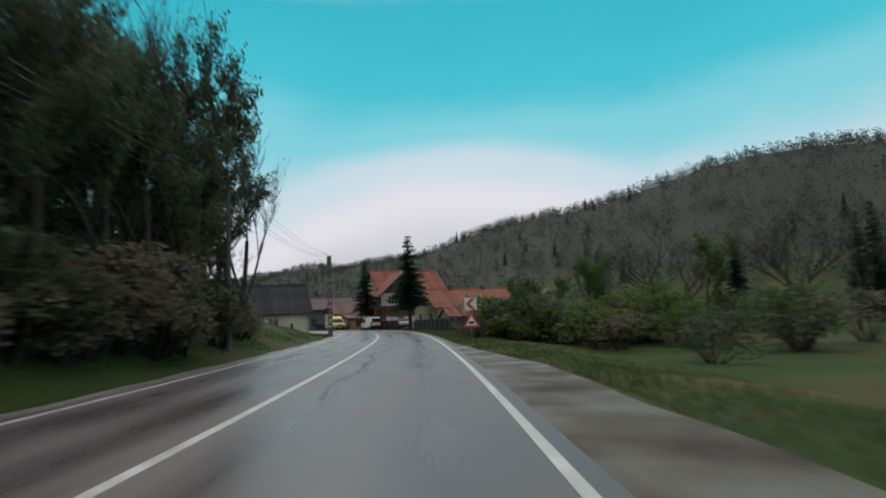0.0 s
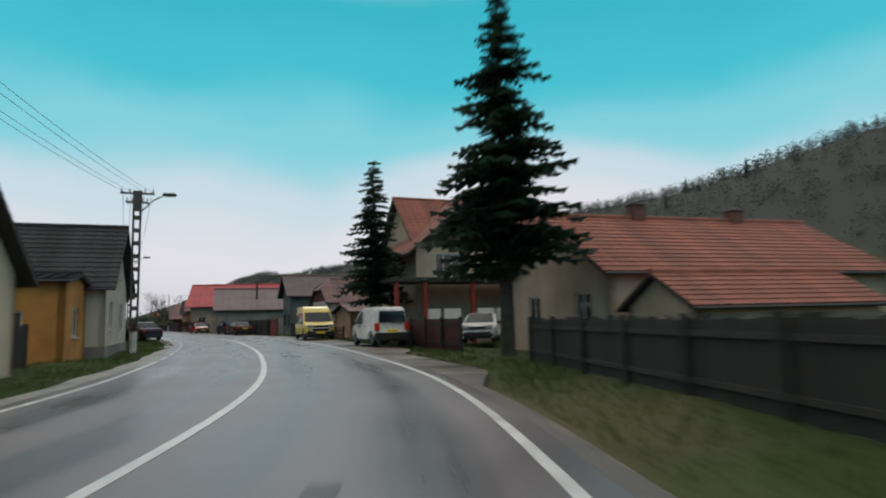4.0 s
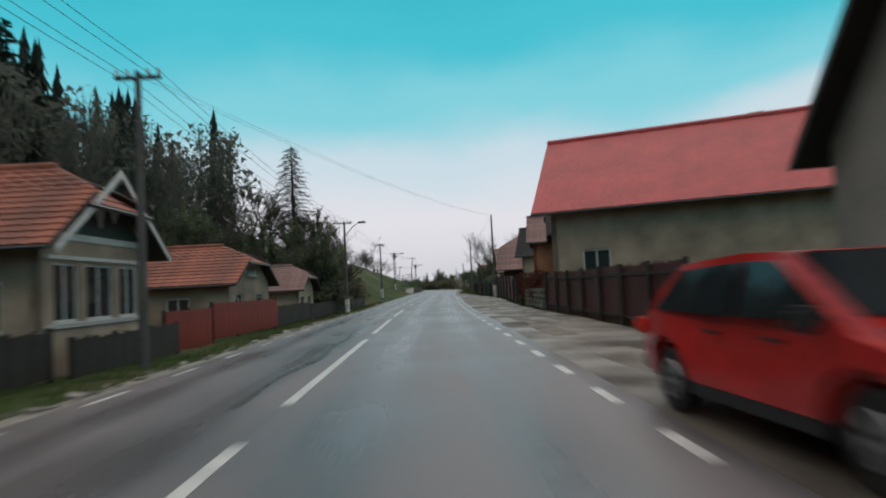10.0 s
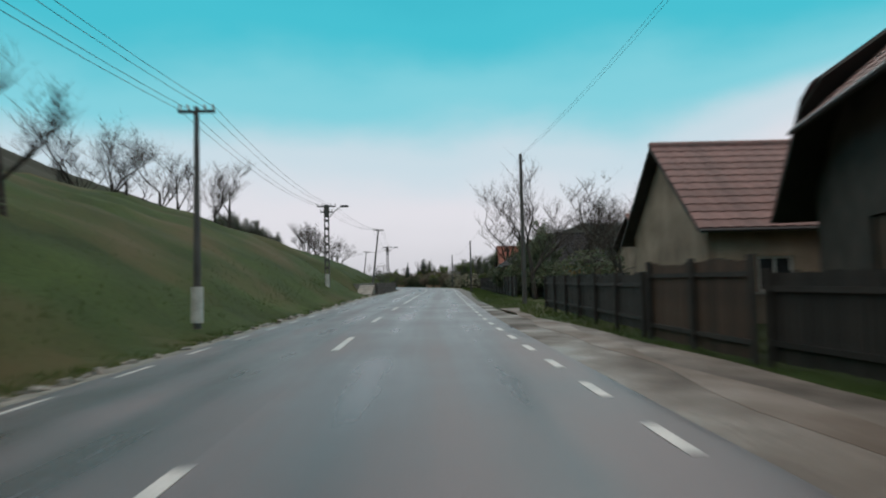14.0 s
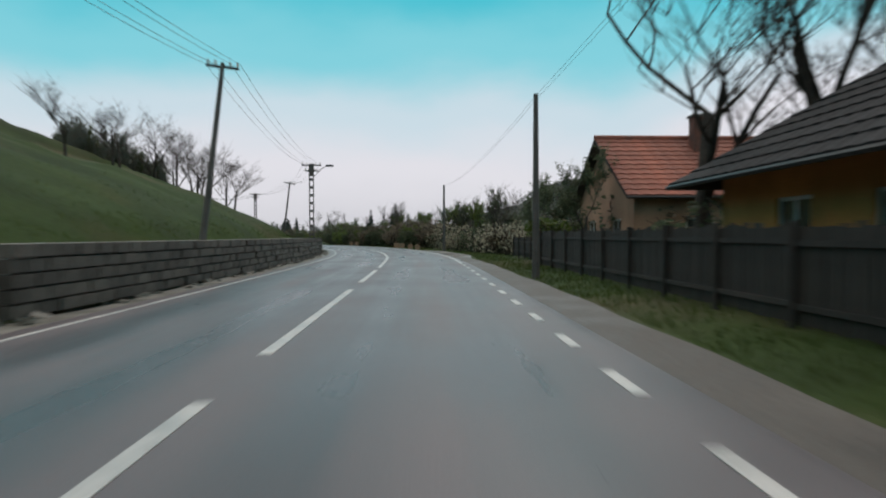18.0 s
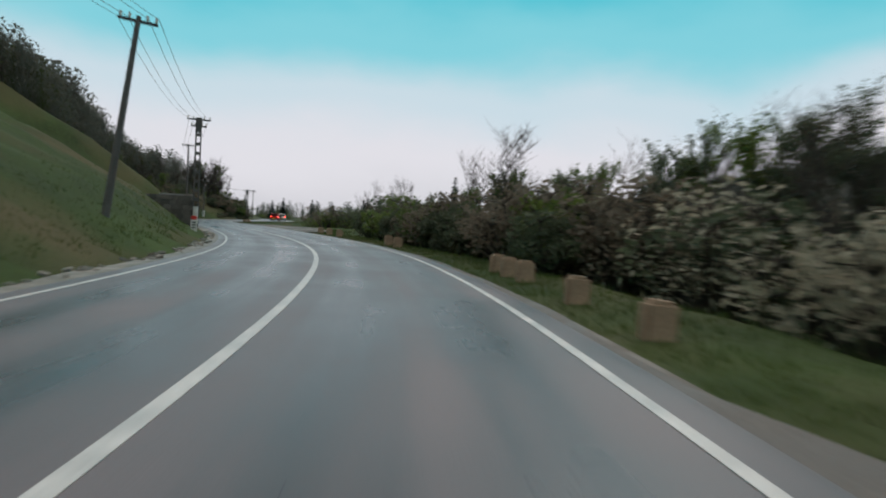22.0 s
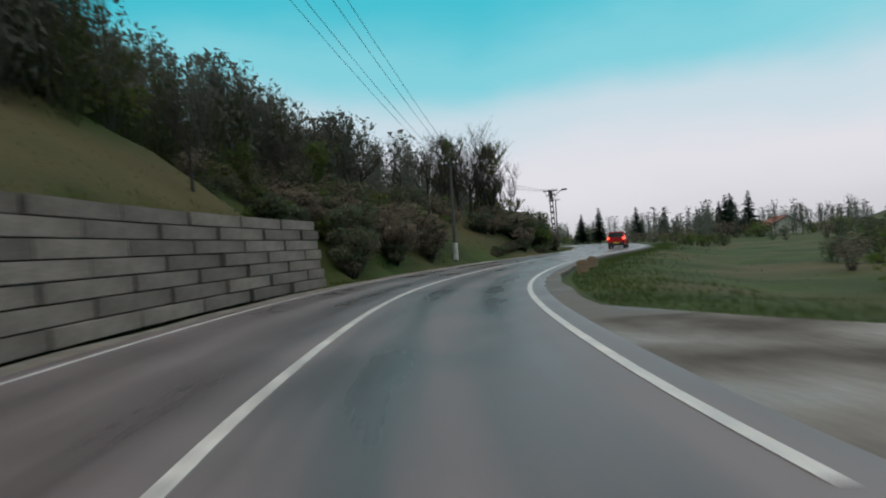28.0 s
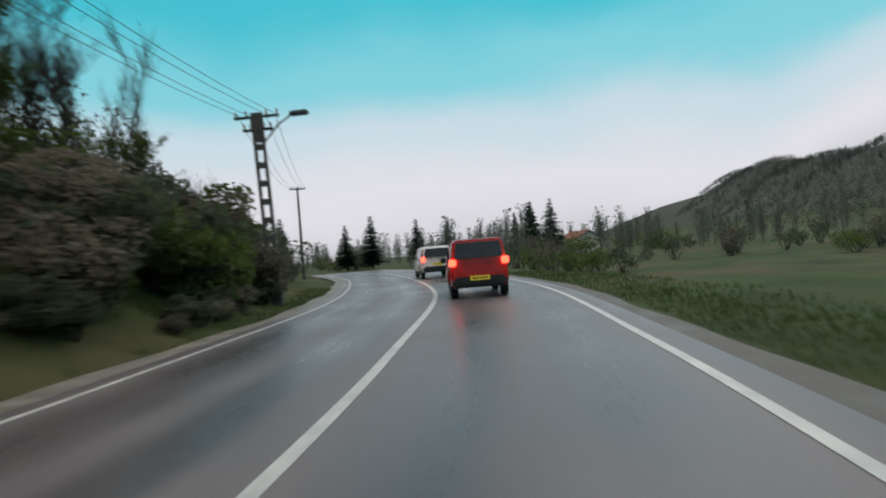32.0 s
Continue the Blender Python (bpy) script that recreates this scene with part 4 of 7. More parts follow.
def roof_slope(parent, width, run, rise, material, courses, over=0.35, m=None, sheet=False, cut_l=None, cut_r=None, eave_over=None):
    """One slope: eave along x (0..width), rising over y=0..run; laid in courses of tiles or in sheets.
    cut_l, cut_r: how far the slope's ends draw in, as a function of the height from 0 at the eave to 1 at the ridge."""
    slope = new("roof_slope")
    slope.parent = parent
    slope.matrix_local = m
    eo = over if eave_over is None else eave_over
    ang = math.atan2(rise, run)
    full = math.hypot(run, rise) * (1 + eo / run)
    tilt = Matrix.Translation((0, -eo, -eo * rise / run)) @ Matrix.Rotation(ang, 4, 'X')
    cl, cr_ = cut_l or (lambda g: -over), cut_r or (lambda g: -over)

    def ends(y):
        g = (y * math.cos(ang) - eo) / run
        a, b = cl(g), width - cr_(g)
        return (a, b) if b - a > 0.04 else ((a + b) / 2 - 0.02, (a + b) / 2 + 0.02)

    ys = [full * k / 8 for k in range(9)]
    ring = [(ends(y)[0], y) for y in ys] + [(ends(y)[1], y) for y in ys[::-1]]
    bm = bmesh.new()
    lo_, hi_ = [bm.verts.new((x, y, -0.10)) for x, y in ring], [bm.verts.new((x, y, 0.0)) for x, y in ring]
    bm.faces.new(lo_[::-1])
    bm.faces.new(hi_)
    for k in range(len(ring)):
        bm.faces.new((lo_[k], lo_[(k + 1) % len(ring)], hi_[(k + 1) % len(ring)], hi_[k]))
    bmesh.ops.recalc_face_normals(bm, faces=bm.faces[:])
    deck = part("roof_deck", bm, DARK_WOOD, slope)
    deck.matrix_local = tilt
    pitch = full / courses
    amp, steps = (0.022 if sheet else 0.03), 4
    first = None
    for c in range(courses):
        mm = tilt @ Matrix.Translation((0, c * pitch, 0))
        a0, b0 = ends(c * pitch)
        a1, b1 = ends(min((c + 1) * pitch, full))
        plain = cut_l is None and cut_r is None
        if plain and first is not None:
            again(first, mm, slope)
            continue
        n = max(2, int((b0 - a0) / (0.9 if sheet else 0.45))) * steps
        bm = bmesh.new()
        rows = [[], [], []]
        for i in range(n + 1):
            z = amp * abs(math.sin(math.pi * (i % steps) / steps))
            x0, x1 = a0 + (b0 - a0) * i / n, a1 + (b1 - a1) * i / n
            rows[0].append(bm.verts.new((x0, -0.02, 0.004)))
            rows[1].append(bm.verts.new((x0, -0.02, 0.042 + z)))
            rows[2].append(bm.verts.new((x1, pitch + 0.01, 0.008 + z)))
        for r0, r1 in zip(rows, rows[1:]):
            for k in range(n):
                bm.faces.new((r0[k], r0[k + 1], r1[k + 1], r1[k]))
        ob = part("tile_course", bm, material, slope)
        ob.matrix_local = mm
        first = first or ob
    gut = bmesh.new()
    a0, b0 = ends(0)
    tube(gut, [(a0, -eo - 0.06, -eo * rise / run - 0.06), (b0, -eo - 0.06, -eo * rise / run - 0.06)], 0.06, 6)
    part("gutter", gut, DARK_METAL, slope)
    return slope


def chimney(parent, x, y, z0, z1, r=0.28, material=None):
    c = part("chimney", box(x - r, x + r, y - r, y + r, z0, z1, 0.02), material or BRICK_CHIM, parent)
    part("chimney_cap", box(x - r - 0.07, x + r + 0.07, y - r - 0.07, y + r + 0.07, z1, z1 + 0.10, 0.02), CONCRETE, c)
    return c


def house(s, d0, depth, length, eave, ridge, wall_m, roof_m, label, ridge_across=True, side=1, turn=0.0, front=(), near=(), far_w=(), chims=(), courses=14, over=0.4, sheet=False, z0=None, plinth=None, eave_over=None, curtain=False, name="house", shutter=None, frame_mat=None, hip=0.0):
    """Front wall along the road at d0, from s to s+length; depth away from the road. side: 1 right of the road, -1 left.
    Openings (along, width, sill, head): front, and on the end walls near (facing back along the road) and far_w.
    ridge_across: the ridge runs away from the road, so that a gable faces it."""
    z = (zg(s + length / 2, d0 + side * depth / 2) if z0 is None else z0)
    z = min(z, 0.3) if z0 is None else z
    mid = s + length / 2
    # local: x along the road forwards, y away from the road
    x0, y0 = at(mid, d0)
    e = thing(name, Matrix.Translation((x0, y0, z)) @ Euler((0, 0, radians(yaw_at(mid) + turn))).to_matrix().to_4x4(), label, "house")
    flip = Matrix(((0, side, 0, 0), (1, 0, 0, 0), (0, 0, 1, 0), (0, 0, 0, 1)))  # (x along, y away) into the thing's (right, ahead)
    L, D, R = length, depth, ridge - eave

    def put(ob, m):
        ob.matrix_local = flip @ m
        return ob

    O = Matrix.Translation
    T = 0.25
    def rects(ops):
        return [(a, a + w, lo, hi) for a, w, lo, hi in ops]
    # walls: front, near end, far end, back
    fw = put(part("wall", wall_panel(L, eave, rects(front), T, R if ridge_across else 0, hip), wall_m, e), O((-L / 2, 0, 0)))
    bw = put(part("wall", wall_panel(L, eave, [], T, R if ridge_across else 0), wall_m, e), O((-L / 2, D - T, 0)))
    m_near = O((-L / 2, D, 0)) @ Matrix.Rotation(-math.pi / 2, 4, 'Z')
    m_far = O((L / 2, 0, 0)) @ Matrix.Rotation(math.pi / 2, 4, 'Z')
    nw = put(part("wall", wall_panel(D, eave, rects(near), T, 0 if ridge_across else R), wall_m, e), m_near)
    xw = put(part("wall", wall_panel(D, eave, rects(far_w), T, 0 if ridge_across else R), wall_m, e), m_far)
    for ops, m in ((front, O((-L / 2, 0, 0))), (near, m_near), (far_w, m_far)):
        for a, w, lo, hi in ops:
            if lo > 0.3:
                window_in(e, flip @ m @ O((0, -0.13 if hi > eave else 0, 0)), a, a + w, lo, hi, frame_mat, shutter=shutter, bars=1 if w < 1.6 else 2, curtain=curtain and hi < eave)
            else:
                dr = part("door", box(a + 0.04, a + w - 0.04, 0.08, 0.14, lo, hi - 0.03), BROWN_WOOD, e)
                put(dr, m)
                hd_ = part("door_handle", box(a + w - 0.18, a + w - 0.12, 0.03, 0.08, lo + 0.98, lo + 1.1, 0.01), STEEL, dr)
    put(part("interior_floor", box(-L / 2 + T, L / 2 - T, T, D - T, -0.3, 0.02), DARK_WOOD, e), O((0, 0, 0)))
    if plinth:
        put(part("plinth", box(-L / 2 - 0.03, L / 2 + 0.03, -0.03, D + 0.03, -0.5, 0.42), plinth, e), O((0, 0, 0)))
    if ridge_across:
        ma = flip @ O((-L / 2, D, eave)) @ Matrix.Rotation(-math.pi / 2, 4, 'Z')
        mb = flip @ O((L / 2, 0, eave)) @ Matrix.Rotation(math.pi / 2, 4, 'Z')
        wd, run = D, L / 2
        cap = (flip @ O((0, -over, 0)), D + 2 * over)
    else:
        ma = flip @ O((-L / 2, 0, eave))
        mb = flip @ O((L / 2, D, eave)) @ Matrix.Rotation(math.pi, 4, 'Z')
        wd, run = L, D / 2
        cap = (flip @ O((-L / 2 - over, D / 2, 0)) @ Matrix.Rotation(-math.pi / 2, 4, 'Z'), L + 2 * over)
    if hip and ridge_across:
        g0 = 1 - hip if hip < 0.99 else -over / run
        draw = lambda g: -over + (L / 2 * hip + over) * max(0.0, g - g0) / (1 - g0)
        roof_slope(e, wd, run, R, roof_m, courses, over, ma @ O((0, 0, 0.12)), sheet, None, draw)
        roof_slope(e, wd, run, R, roof_m, courses, over, mb @ O((0, 0, 0.12)), sheet, draw, None)
        q0 = -over / (L / 2 * hip)
        shut = lambda g: -over + (L * hip / 2 + over) * (g - q0) / (1 - q0)
        roof_slope(e, L * hip, L / 2 * hip, R * hip, roof_m, max(3, int(courses * hip)), over, flip @ O((-L / 2 * hip, 0, eave + R * (1 - hip) + 0.12)), sheet, shut, shut)
    else:
        for m in (ma, mb):
            roof_slope(e, wd, run, R, roof_m, courses, over, m @ O((0, 0, 0.12)), sheet, eave_over=eave_over)
    bm = bmesh.new()
    tube(bm, [(0, (L / 2 * hip + over) if hip and ridge_across else 0, ridge + 0.16), (0, cap[1], ridge + 0.16)], 0.12, 7)
    part("ridge_cap", bm, roof_m, e).matrix_local = cap[0]
    for cx, cy, ht, *thin in chims:
        rz = ridge - (abs(cx) / (L / 2) if ridge_across else abs(cy - D / 2) / (D / 2)) * R
        put(chimney(e, cx, cy, rz - 0.3, rz + ht, *thin, *([DARK_METAL] if thin else [])), O((0, 0, 0)))
    return e


# ---------- fences ----------
def fence(s0, s1, d0, d1, height, style, material, label, board=0.12, gap=0.025, post=2.2, z=None, thick=0.03, category="fence", name="fence"):
    """A straight run of fence between two places beside the road, board by board."""
    a, b = Vector(at(s0, d0)), Vector(at(s1, d1))
    length = (b - a).length
    yaw = math.degrees(math.atan2(b.y - a.y, b.x - a.x))
    z = zg((s0 + s1) / 2, (d0 + d1) / 2) if z is None else z
    e = thing(name, pose(a.x, a.y, z, 0, 0, yaw), label, category)
    rnd = random.Random(int(s0 * 7))
    n = max(1, round(length / post))
    p0 = None
    for i in range(n + 1):
        m = Matrix.Translation((length * i / n, 0.05, 0))
        if p0 is None:
            p0 = part("post", box(-0.05, 0.05, -0.05, 0.05, -0.4, height + 0.06, 0.01), DARK_WOOD if style != "metal" else DARK_METAL, e)
            p0.matrix_local = m
        else:
            again(p0, m, e)
    for zz in (0.28, height - 0.28):
        part("rail", box(0, length, 0.0, 0.05, zz, zz + 0.08), DARK_WOOD if style != "metal" else DARK_METAL, e)
    pieces = []
    n = max(1, int(length / (board + gap)))
    w = length / n
    for k in range(3):
        hh = height + (0.04, -0.03, 0.0)[k] * (1 if style == "wood" else 0)
        if style == "picket":
            bm = bmesh.new()
            prism(bm, [(0, 0.08), (w - gap, 0.08), (w - gap, hh - 0.1), ((w - gap) / 2, hh), (0, hh - 0.1)], -thick, -0.002, "y")
        else:
            bm = box(0, w - gap, -thick, -0.002, 0.06, hh)
        pieces.append(part("board", bm, material, e))
    for k in range(3):
        pieces[k].matrix_local = Matrix.Translation((w * k, 0, 0))
    for i in range(3, n):
        again(pieces[rnd.randrange(3)], Matrix.Translation((w * i, rnd.uniform(-0.006, 0.006), rnd.uniform(-0.02, 0.02) if style != "metal" else 0)), e)
    return e


# ---------- vehicles: local y ahead, x right, origin on the ground in the middle ----------
def vehicle(name, m, label, profile, width, belt, top, paint, axles, wheel_r, glass_side, screen, rear_glass, lights="", plate=True, plate_front=False, tumble=0.16, category="car", lower=BLACK_PLASTIC, skirt=0.0, tail=(0.0, 0.0), tail_tall=0.0, head_z=0.68, roof_rack=False):
    e = thing(name, m, label, category)
    hw = width / 2

    reach = (profile["front"] - profile["rear"]) / 2

    def taper(y):
        u = min(max((abs(y) - 0.60 * reach) / (0.40 * reach), 0.0), 1.0)
        return 1 - 0.11 * u * u

    def half(z, y=0.0):
        if z <= belt:
            return hw * (1 - 0.05 * max(0.0, (0.45 - z)) / 0.45) * taper(y)
        return (hw - tumble * (z - belt) / (top - belt)) * taper(y)

    # outline with wheel arches, from the rear bottom forwards, then back over the roof
    low = profile["low"]
    y0, y1 = profile["rear"], profile["front"]
    bottom = [(y0, low)]
    for ya in axles:
        r = wheel_r + 0.07
        for k in range(9):
            a = math.pi - math.pi * k / 8
            bottom.append((ya + r * math.cos(a), max(low, wheel_r * 0.92 + r * math.sin(a))))
    bottom.append((y1, low))
    outline = bottom + profile["over"]
    bm = bmesh.new()
    left = [bm.verts.new((-half(z), y, z)) for y, z in outline]
    right = [bm.verts.new((half(z), y, z)) for y, z in outline]
    n = len(outline)
    fl = bm.faces.new(left)
    fr = bm.faces.new(right[::-1])
    for k in range(n):
        bm.faces.new((left[k], right[k], right[(k + 1) % n], left[(k + 1) % n]))
    bmesh.ops.recalc_face_normals(bm, faces=bm.faces[:])
    sharp = [ed for ed in bm.edges if len(ed.link_faces) == 2 and ed.calc_face_angle(0) > 0.6]
    bmesh.ops.bevel(bm, geom=sharp, offset=0.065, segments=4, affect='EDGES', clamp_overlap=True)
    # cut the flat sides into bands, then draw the ends in and swell the flanks
    for f in np.linspace(0.06, 0.94, 14):
        bmesh.ops.bisect_plane(bm, geom=bm.verts[:] + bm.edges[:] + bm.faces[:], plane_co=(0, y0 + (y1 - y0) * f, 0), plane_no=(0, 1, 0))
    for zc in (low + 0.18, belt - 0.26, belt - 0.12, belt, (belt + top) / 2):
        bmesh.ops.bisect_plane(bm, geom=bm.verts[:] + bm.edges[:] + bm.faces[:], plane_co=(0, 0, zc), plane_no=(0, 0, 1))
    for v in bm.verts:
        q = (v.co.z - (low + belt) / 2) / ((belt - low) / 2)
        v.co.x *= taper(v.co.y) * (1 + (0.03 * (1 - q * q) if abs(q) < 1 else 0.0))
        if abs(v.co.y) > 0.8 * reach and v.co.z > low + 0.05:
            v.co.y -= math.copysign(0.10 * (v.co.x / hw) ** 2, v.co.y)
    body = part("body", bm, paint, e)
    for p in body.data.polygons:
        p.use_smooth = True
    body.data.set_sharp_from_angle(angle=radians(38))
    # side windows, laid just proud of the body
    for pane in glass_side:
        for sg in (-1, 1):
            bm = bmesh.new()
            vs = [bm.verts.new((sg * (half(z, y) + 0.012), y, z)) for y, z in pane]
            ws = [bm.verts.new((sg * (half(z, y) - 0.012), y, z)) for y, z in pane]
            bm.faces.new(vs)
            bm.faces.new(ws[::-1])
            for k in range(len(pane)):
                bm.faces.new((vs[k], vs[(k + 1) % len(pane)], ws[(k + 1) % len(pane)], ws[k]))
            bmesh.ops.recalc_face_normals(bm, faces=bm.faces[:])
            part("side_window", bm, CAR_GLASS, e)
    for nm, (ya, za, yb, zb), sgn in (("windscreen", screen, 1), ("rear_window", rear_glass, -1)):
        bm = bmesh.new()
        nrm = Vector((0, -(zb - za), yb - ya)).normalized()
        if nrm.y * sgn < 0:
            nrm = -nrm
        o = nrm * 0.012
        wa, wb = half(za, ya) - 0.07, half(zb, yb) - 0.08
        q = [Vector((-wa, ya, za)), Vector((wa, ya, za)), Vector((wb, yb, zb)), Vector((-wb, yb, zb))]
        f1 = [bm.verts.new(v + o) for v in q]
        f2 = [bm.verts.new(v - o) for v in q]
        bm.faces.new(f1)
        bm.faces.new(f2[::-1])
        for k in range(4):
            bm.faces.new((f1[k], f1[(k + 1) % 4], f2[(k + 1) % 4], f2[k]))
        bmesh.ops.recalc_face_normals(bm, faces=bm.faces[:])
        part(nm, bm, CAR_GLASS, e)
    # bumpers and sills
    part("front_bumper", box(-hw * 0.90, hw * 0.90, y1 - 0.30, y1 + 0.05, low, low + 0.30, 0.09), lower, e)
    part("rear_bumper", box(-hw * 0.90, hw * 0.90, y0 - 0.05, y0 + 0.30, low, low + 0.30, 0.09), lower, e)
    for sg in (-1, 1):
        part("sill", box(sg * hw * 0.96 - 0.03, sg * hw * 0.96 + 0.03, axles[0] + wheel_r + 0.1, axles[1] - wheel_r - 0.1, low - 0.02, low + 0.12 + skirt, 0.015), lower, e)
    # wheels
    for ya in axles:
        for sg in (-1, 1):
            w = new("wheel")
            w.parent = e
            w.location = (sg * (hw - 0.13), ya, wheel_r)
            bm = bmesh.new()
            tube(bm, [(-0.10 * sg, 0, 0), (-0.08 * sg, 0, 0), (0.08 * sg, 0, 0), (0.10 * sg, 0, 0)], [wheel_r * 0.90, wheel_r, wheel_r, wheel_r * 0.90], 24)
            part("tyre", bm, BLACK_RUBBER, w)
            bm = bmesh.new()
            tube(bm, [(0.09 * sg, 0, 0), (0.112 * sg, 0, 0)], [wheel_r * 0.62, wheel_r * 0.56], 20)
            rim = part("rim", bm, RIM, w)
            bm = bmesh.new()
            for k in range(5):
                a = k * math.tau / 5
                box(0.1 * sg if sg > 0 else -0.122, 0.122 if sg > 0 else -0.1, -0.02, 0.02, wheel_r * 0.16, wheel_r * 0.52, bm=bm, m=Matrix.Rotation(a, 4, 'X'))
            part("spoke", bm, DARK_METAL, w)
    # lamps
    th = tail_tall or 0.16
    tz = tail[0] or belt - 0.22
    for sg in (-1, 1):
        part("tail_lamp", box(sg * hw * 0.86 - 0.10, sg * hw * 0.86 + 0.10, y0 - 0.012, y0 + 0.20, tz, tz + th, 0.03), TAIL_LIT if lights == "on" else TAIL_RED, e)
        bm = box(sg * (hw * 0.90 - 0.22) - 0.19, sg * (hw * 0.90 - 0.22) + 0.19, y1 - 0.20, y1 + 0.005, head_z, head_z + 0.17, 0.035)
        part("headlamp", bm, HEAD_LENS, e)
        bm = box(sg * (hw + 0.10) - 0.09, sg * (hw + 0.10) + 0.09, screen[0] - 0.32, screen[0] - 0.20, belt - 0.02, belt + 0.15, 0.035)
        part("wing_mirror", bm, lower, e)
        for yy in (axles[0] + 0.75, axles[1] - 0.95):
            part("door_handle", box(sg * (hw + 0.008) - 0.014, sg * (hw + 0.008) + 0.014, yy, yy + 0.18, belt - 0.12, belt - 0.085, 0.006), lower, e)
    part("grille", box(-hw * 0.5, hw * 0.5, y1 - 0.04, y1 + 0.022, head_z - 0.02, head_z + 0.12, 0.015), BLACK_PLASTIC, e)
    for on, yy, zz in ((plate, y0 - 0.075, tail[1] or belt - 0.28), (plate_front, y1 + 0.125, low + 0.13)):
        if on:
            p = part("number_plate", box(-0.26, 0.26, yy - 0.012, yy + 0.012, zz, zz + 0.12, 0.004), PLATE_Y, e, "yellow number plate with a glow added for thrown-back headlights")
            for k in range(5):
                part("plate_bar", box(-0.2 + k * 0.085, -0.145 + k * 0.085, yy - 0.016, yy + 0.016, zz + 0.03, zz + 0.09), BLACK_PLASTIC, p)
    if roof_rack:
        for sg in (-1, 1):
            bm = bmesh.new()
            tube(bm, [(sg * (half(top) - 0.06), rear_glass[2] + 0.1, top + 0.05), (sg * (half(top) - 0.06), screen[2] - 0.1, top + 0.05)], 0.02, 6)
            part("roof_rail", bm, DARK_METAL, e)
    return e


def saloon(name, m, label, paint, length=4.4, width=1.70, top=1.40, hatch=False, estate=False, **kw):
    r, f = -length / 2, length / 2
    if estate:
        over = [(f + 0.02, 0.55), (f - 0.05, 0.74), (f - 0.95, 0.92), (f - 1.85, top - 0.02), (f - 2.5, top), (r + 0.45, top - 0.02), (r + 0.06, 0.98), (r, 0.80), (r - 0.02, 0.5)]
        rear = (r + 0.10, 1.03, r + 0.40, top - 0.06)
        side = [[(f - 1.22, 0.95), (f - 1.92, top - 0.08), (f - 2.25, top - 0.07), (f - 2.25, 0.93)], [(f - 2.32, 0.93), (f - 2.32, top - 0.07), (f - 3.15, top - 0.07), (f - 3.15, 0.93)], [(f - 3.22, 0.93), (f - 3.22, top - 0.07), (r + 0.55, top - 0.09), (r + 0.30, 0.95)]]
    elif hatch:
        over = [(f + 0.02, 0.55), (f - 0.06, 0.76), (f - 0.85, 0.93), (f - 1.70, top - 0.02), (f - 2.3, top), (r + 0.85, top - 0.05), (r + 0.20, 0.98), (r + 0.02, 0.86), (r, 0.5)]
        rear = (r + 0.24, 1.015, r + 0.80, top - 0.07)
        side = [[(f - 1.08, 0.96), (f - 1.75, top - 0.08), (f - 2.15, top - 0.07), (f - 2.15, 0.93)], [(f - 2.22, 0.93), (f - 2.22, top - 0.07), (r + 0.95, top - 0.12), (r + 0.55, 0.95)]]
    else:
        over = [(f + 0.02, 0.52), (f - 0.06, 0.72), (f - 1.05, 0.90), (f - 1.85, top - 0.03), (f - 2.45, top), (r + 1.45, top - 0.04), (r + 0.85, 1.0), (r + 0.05, 0.96), (r - 0.02, 0.85), (r, 0.5)]
        rear = (r + 0.89, 1.035, r + 1.40, top - 0.058)
        side = [[(f - 1.30, 0.93), (f - 1.92, top - 0.09), (f - 2.35, top - 0.08), (f - 2.35, 0.92)], [(f - 2.42, 0.92), (f - 2.42, top - 0.08), (r + 1.50, top - 0.11), (r + 1.10, 0.94)]]
    return vehicle(name, m, label, {"low": 0.24, "rear": r, "front": f, "over": over}, width, 0.90, top, paint, (r + 0.78, f - 0.82), 0.30, side, (over[2][0] - 0.08, over[2][1] + 0.05, over[3][0] + 0.05, over[3][1] - 0.018), rear, **kw)


P_WHITE = paint_mat("white_car_paint", (0.84, 0.82, 0.80))
P_YELLOW = paint_mat("yellow_van_paint", (0.72, 0.56, 0.09), 0.35)
P_BLUE = paint_mat("dark_blue_car_paint", (0.006, 0.010, 0.030), 0.45)
P_BLUE.node_tree.nodes["Principled BSDF"].inputs["Coat Weight"].default_value = 0.1
P_MAROON = paint_mat("dark_red_car_paint", (0.060, 0.012, 0.014))
P_RED = paint_mat("bright_red_car_paint", (0.48, 0.018, 0.016))

# small white panel van, its back to the road's start
r_, f_ = -2.05, 2.05
van = vehicle("panel_van", spot(90.6, 5.75, 0, 4), "small white panel van parked on the gravel", {"low": 0.26, "rear": r_, "front": f_, "over": [(f_ + 0.02, 0.6), (f_ - 0.1, 0.84), (f_ - 0.75, 1.06), (f_ - 1.35, 1.68), (f_ - 1.8, 1.80), (r_ + 0.5, 1.82), (r_ + 0.10, 1.72), (r_ + 0.0, 1.0), (r_ - 0.02, 0.5)]},
        1.66, 1.02, 1.82, P_WHITE, (r_ + 0.62, f_ - 0.80), 0.31, [[(f_ - 1.0, 1.10), (f_ - 1.5, 1.62), (f_ - 1.95, 1.64), (f_ - 1.95, 1.06)]], (f_ - 0.82, 1.14, f_ - 1.32, 1.66), (r_ - 0.005, 1.10, r_ + 0.07, 1.62), tumble=0.12, category="van", tail=(0.72, 0.66), tail_tall=0.36)

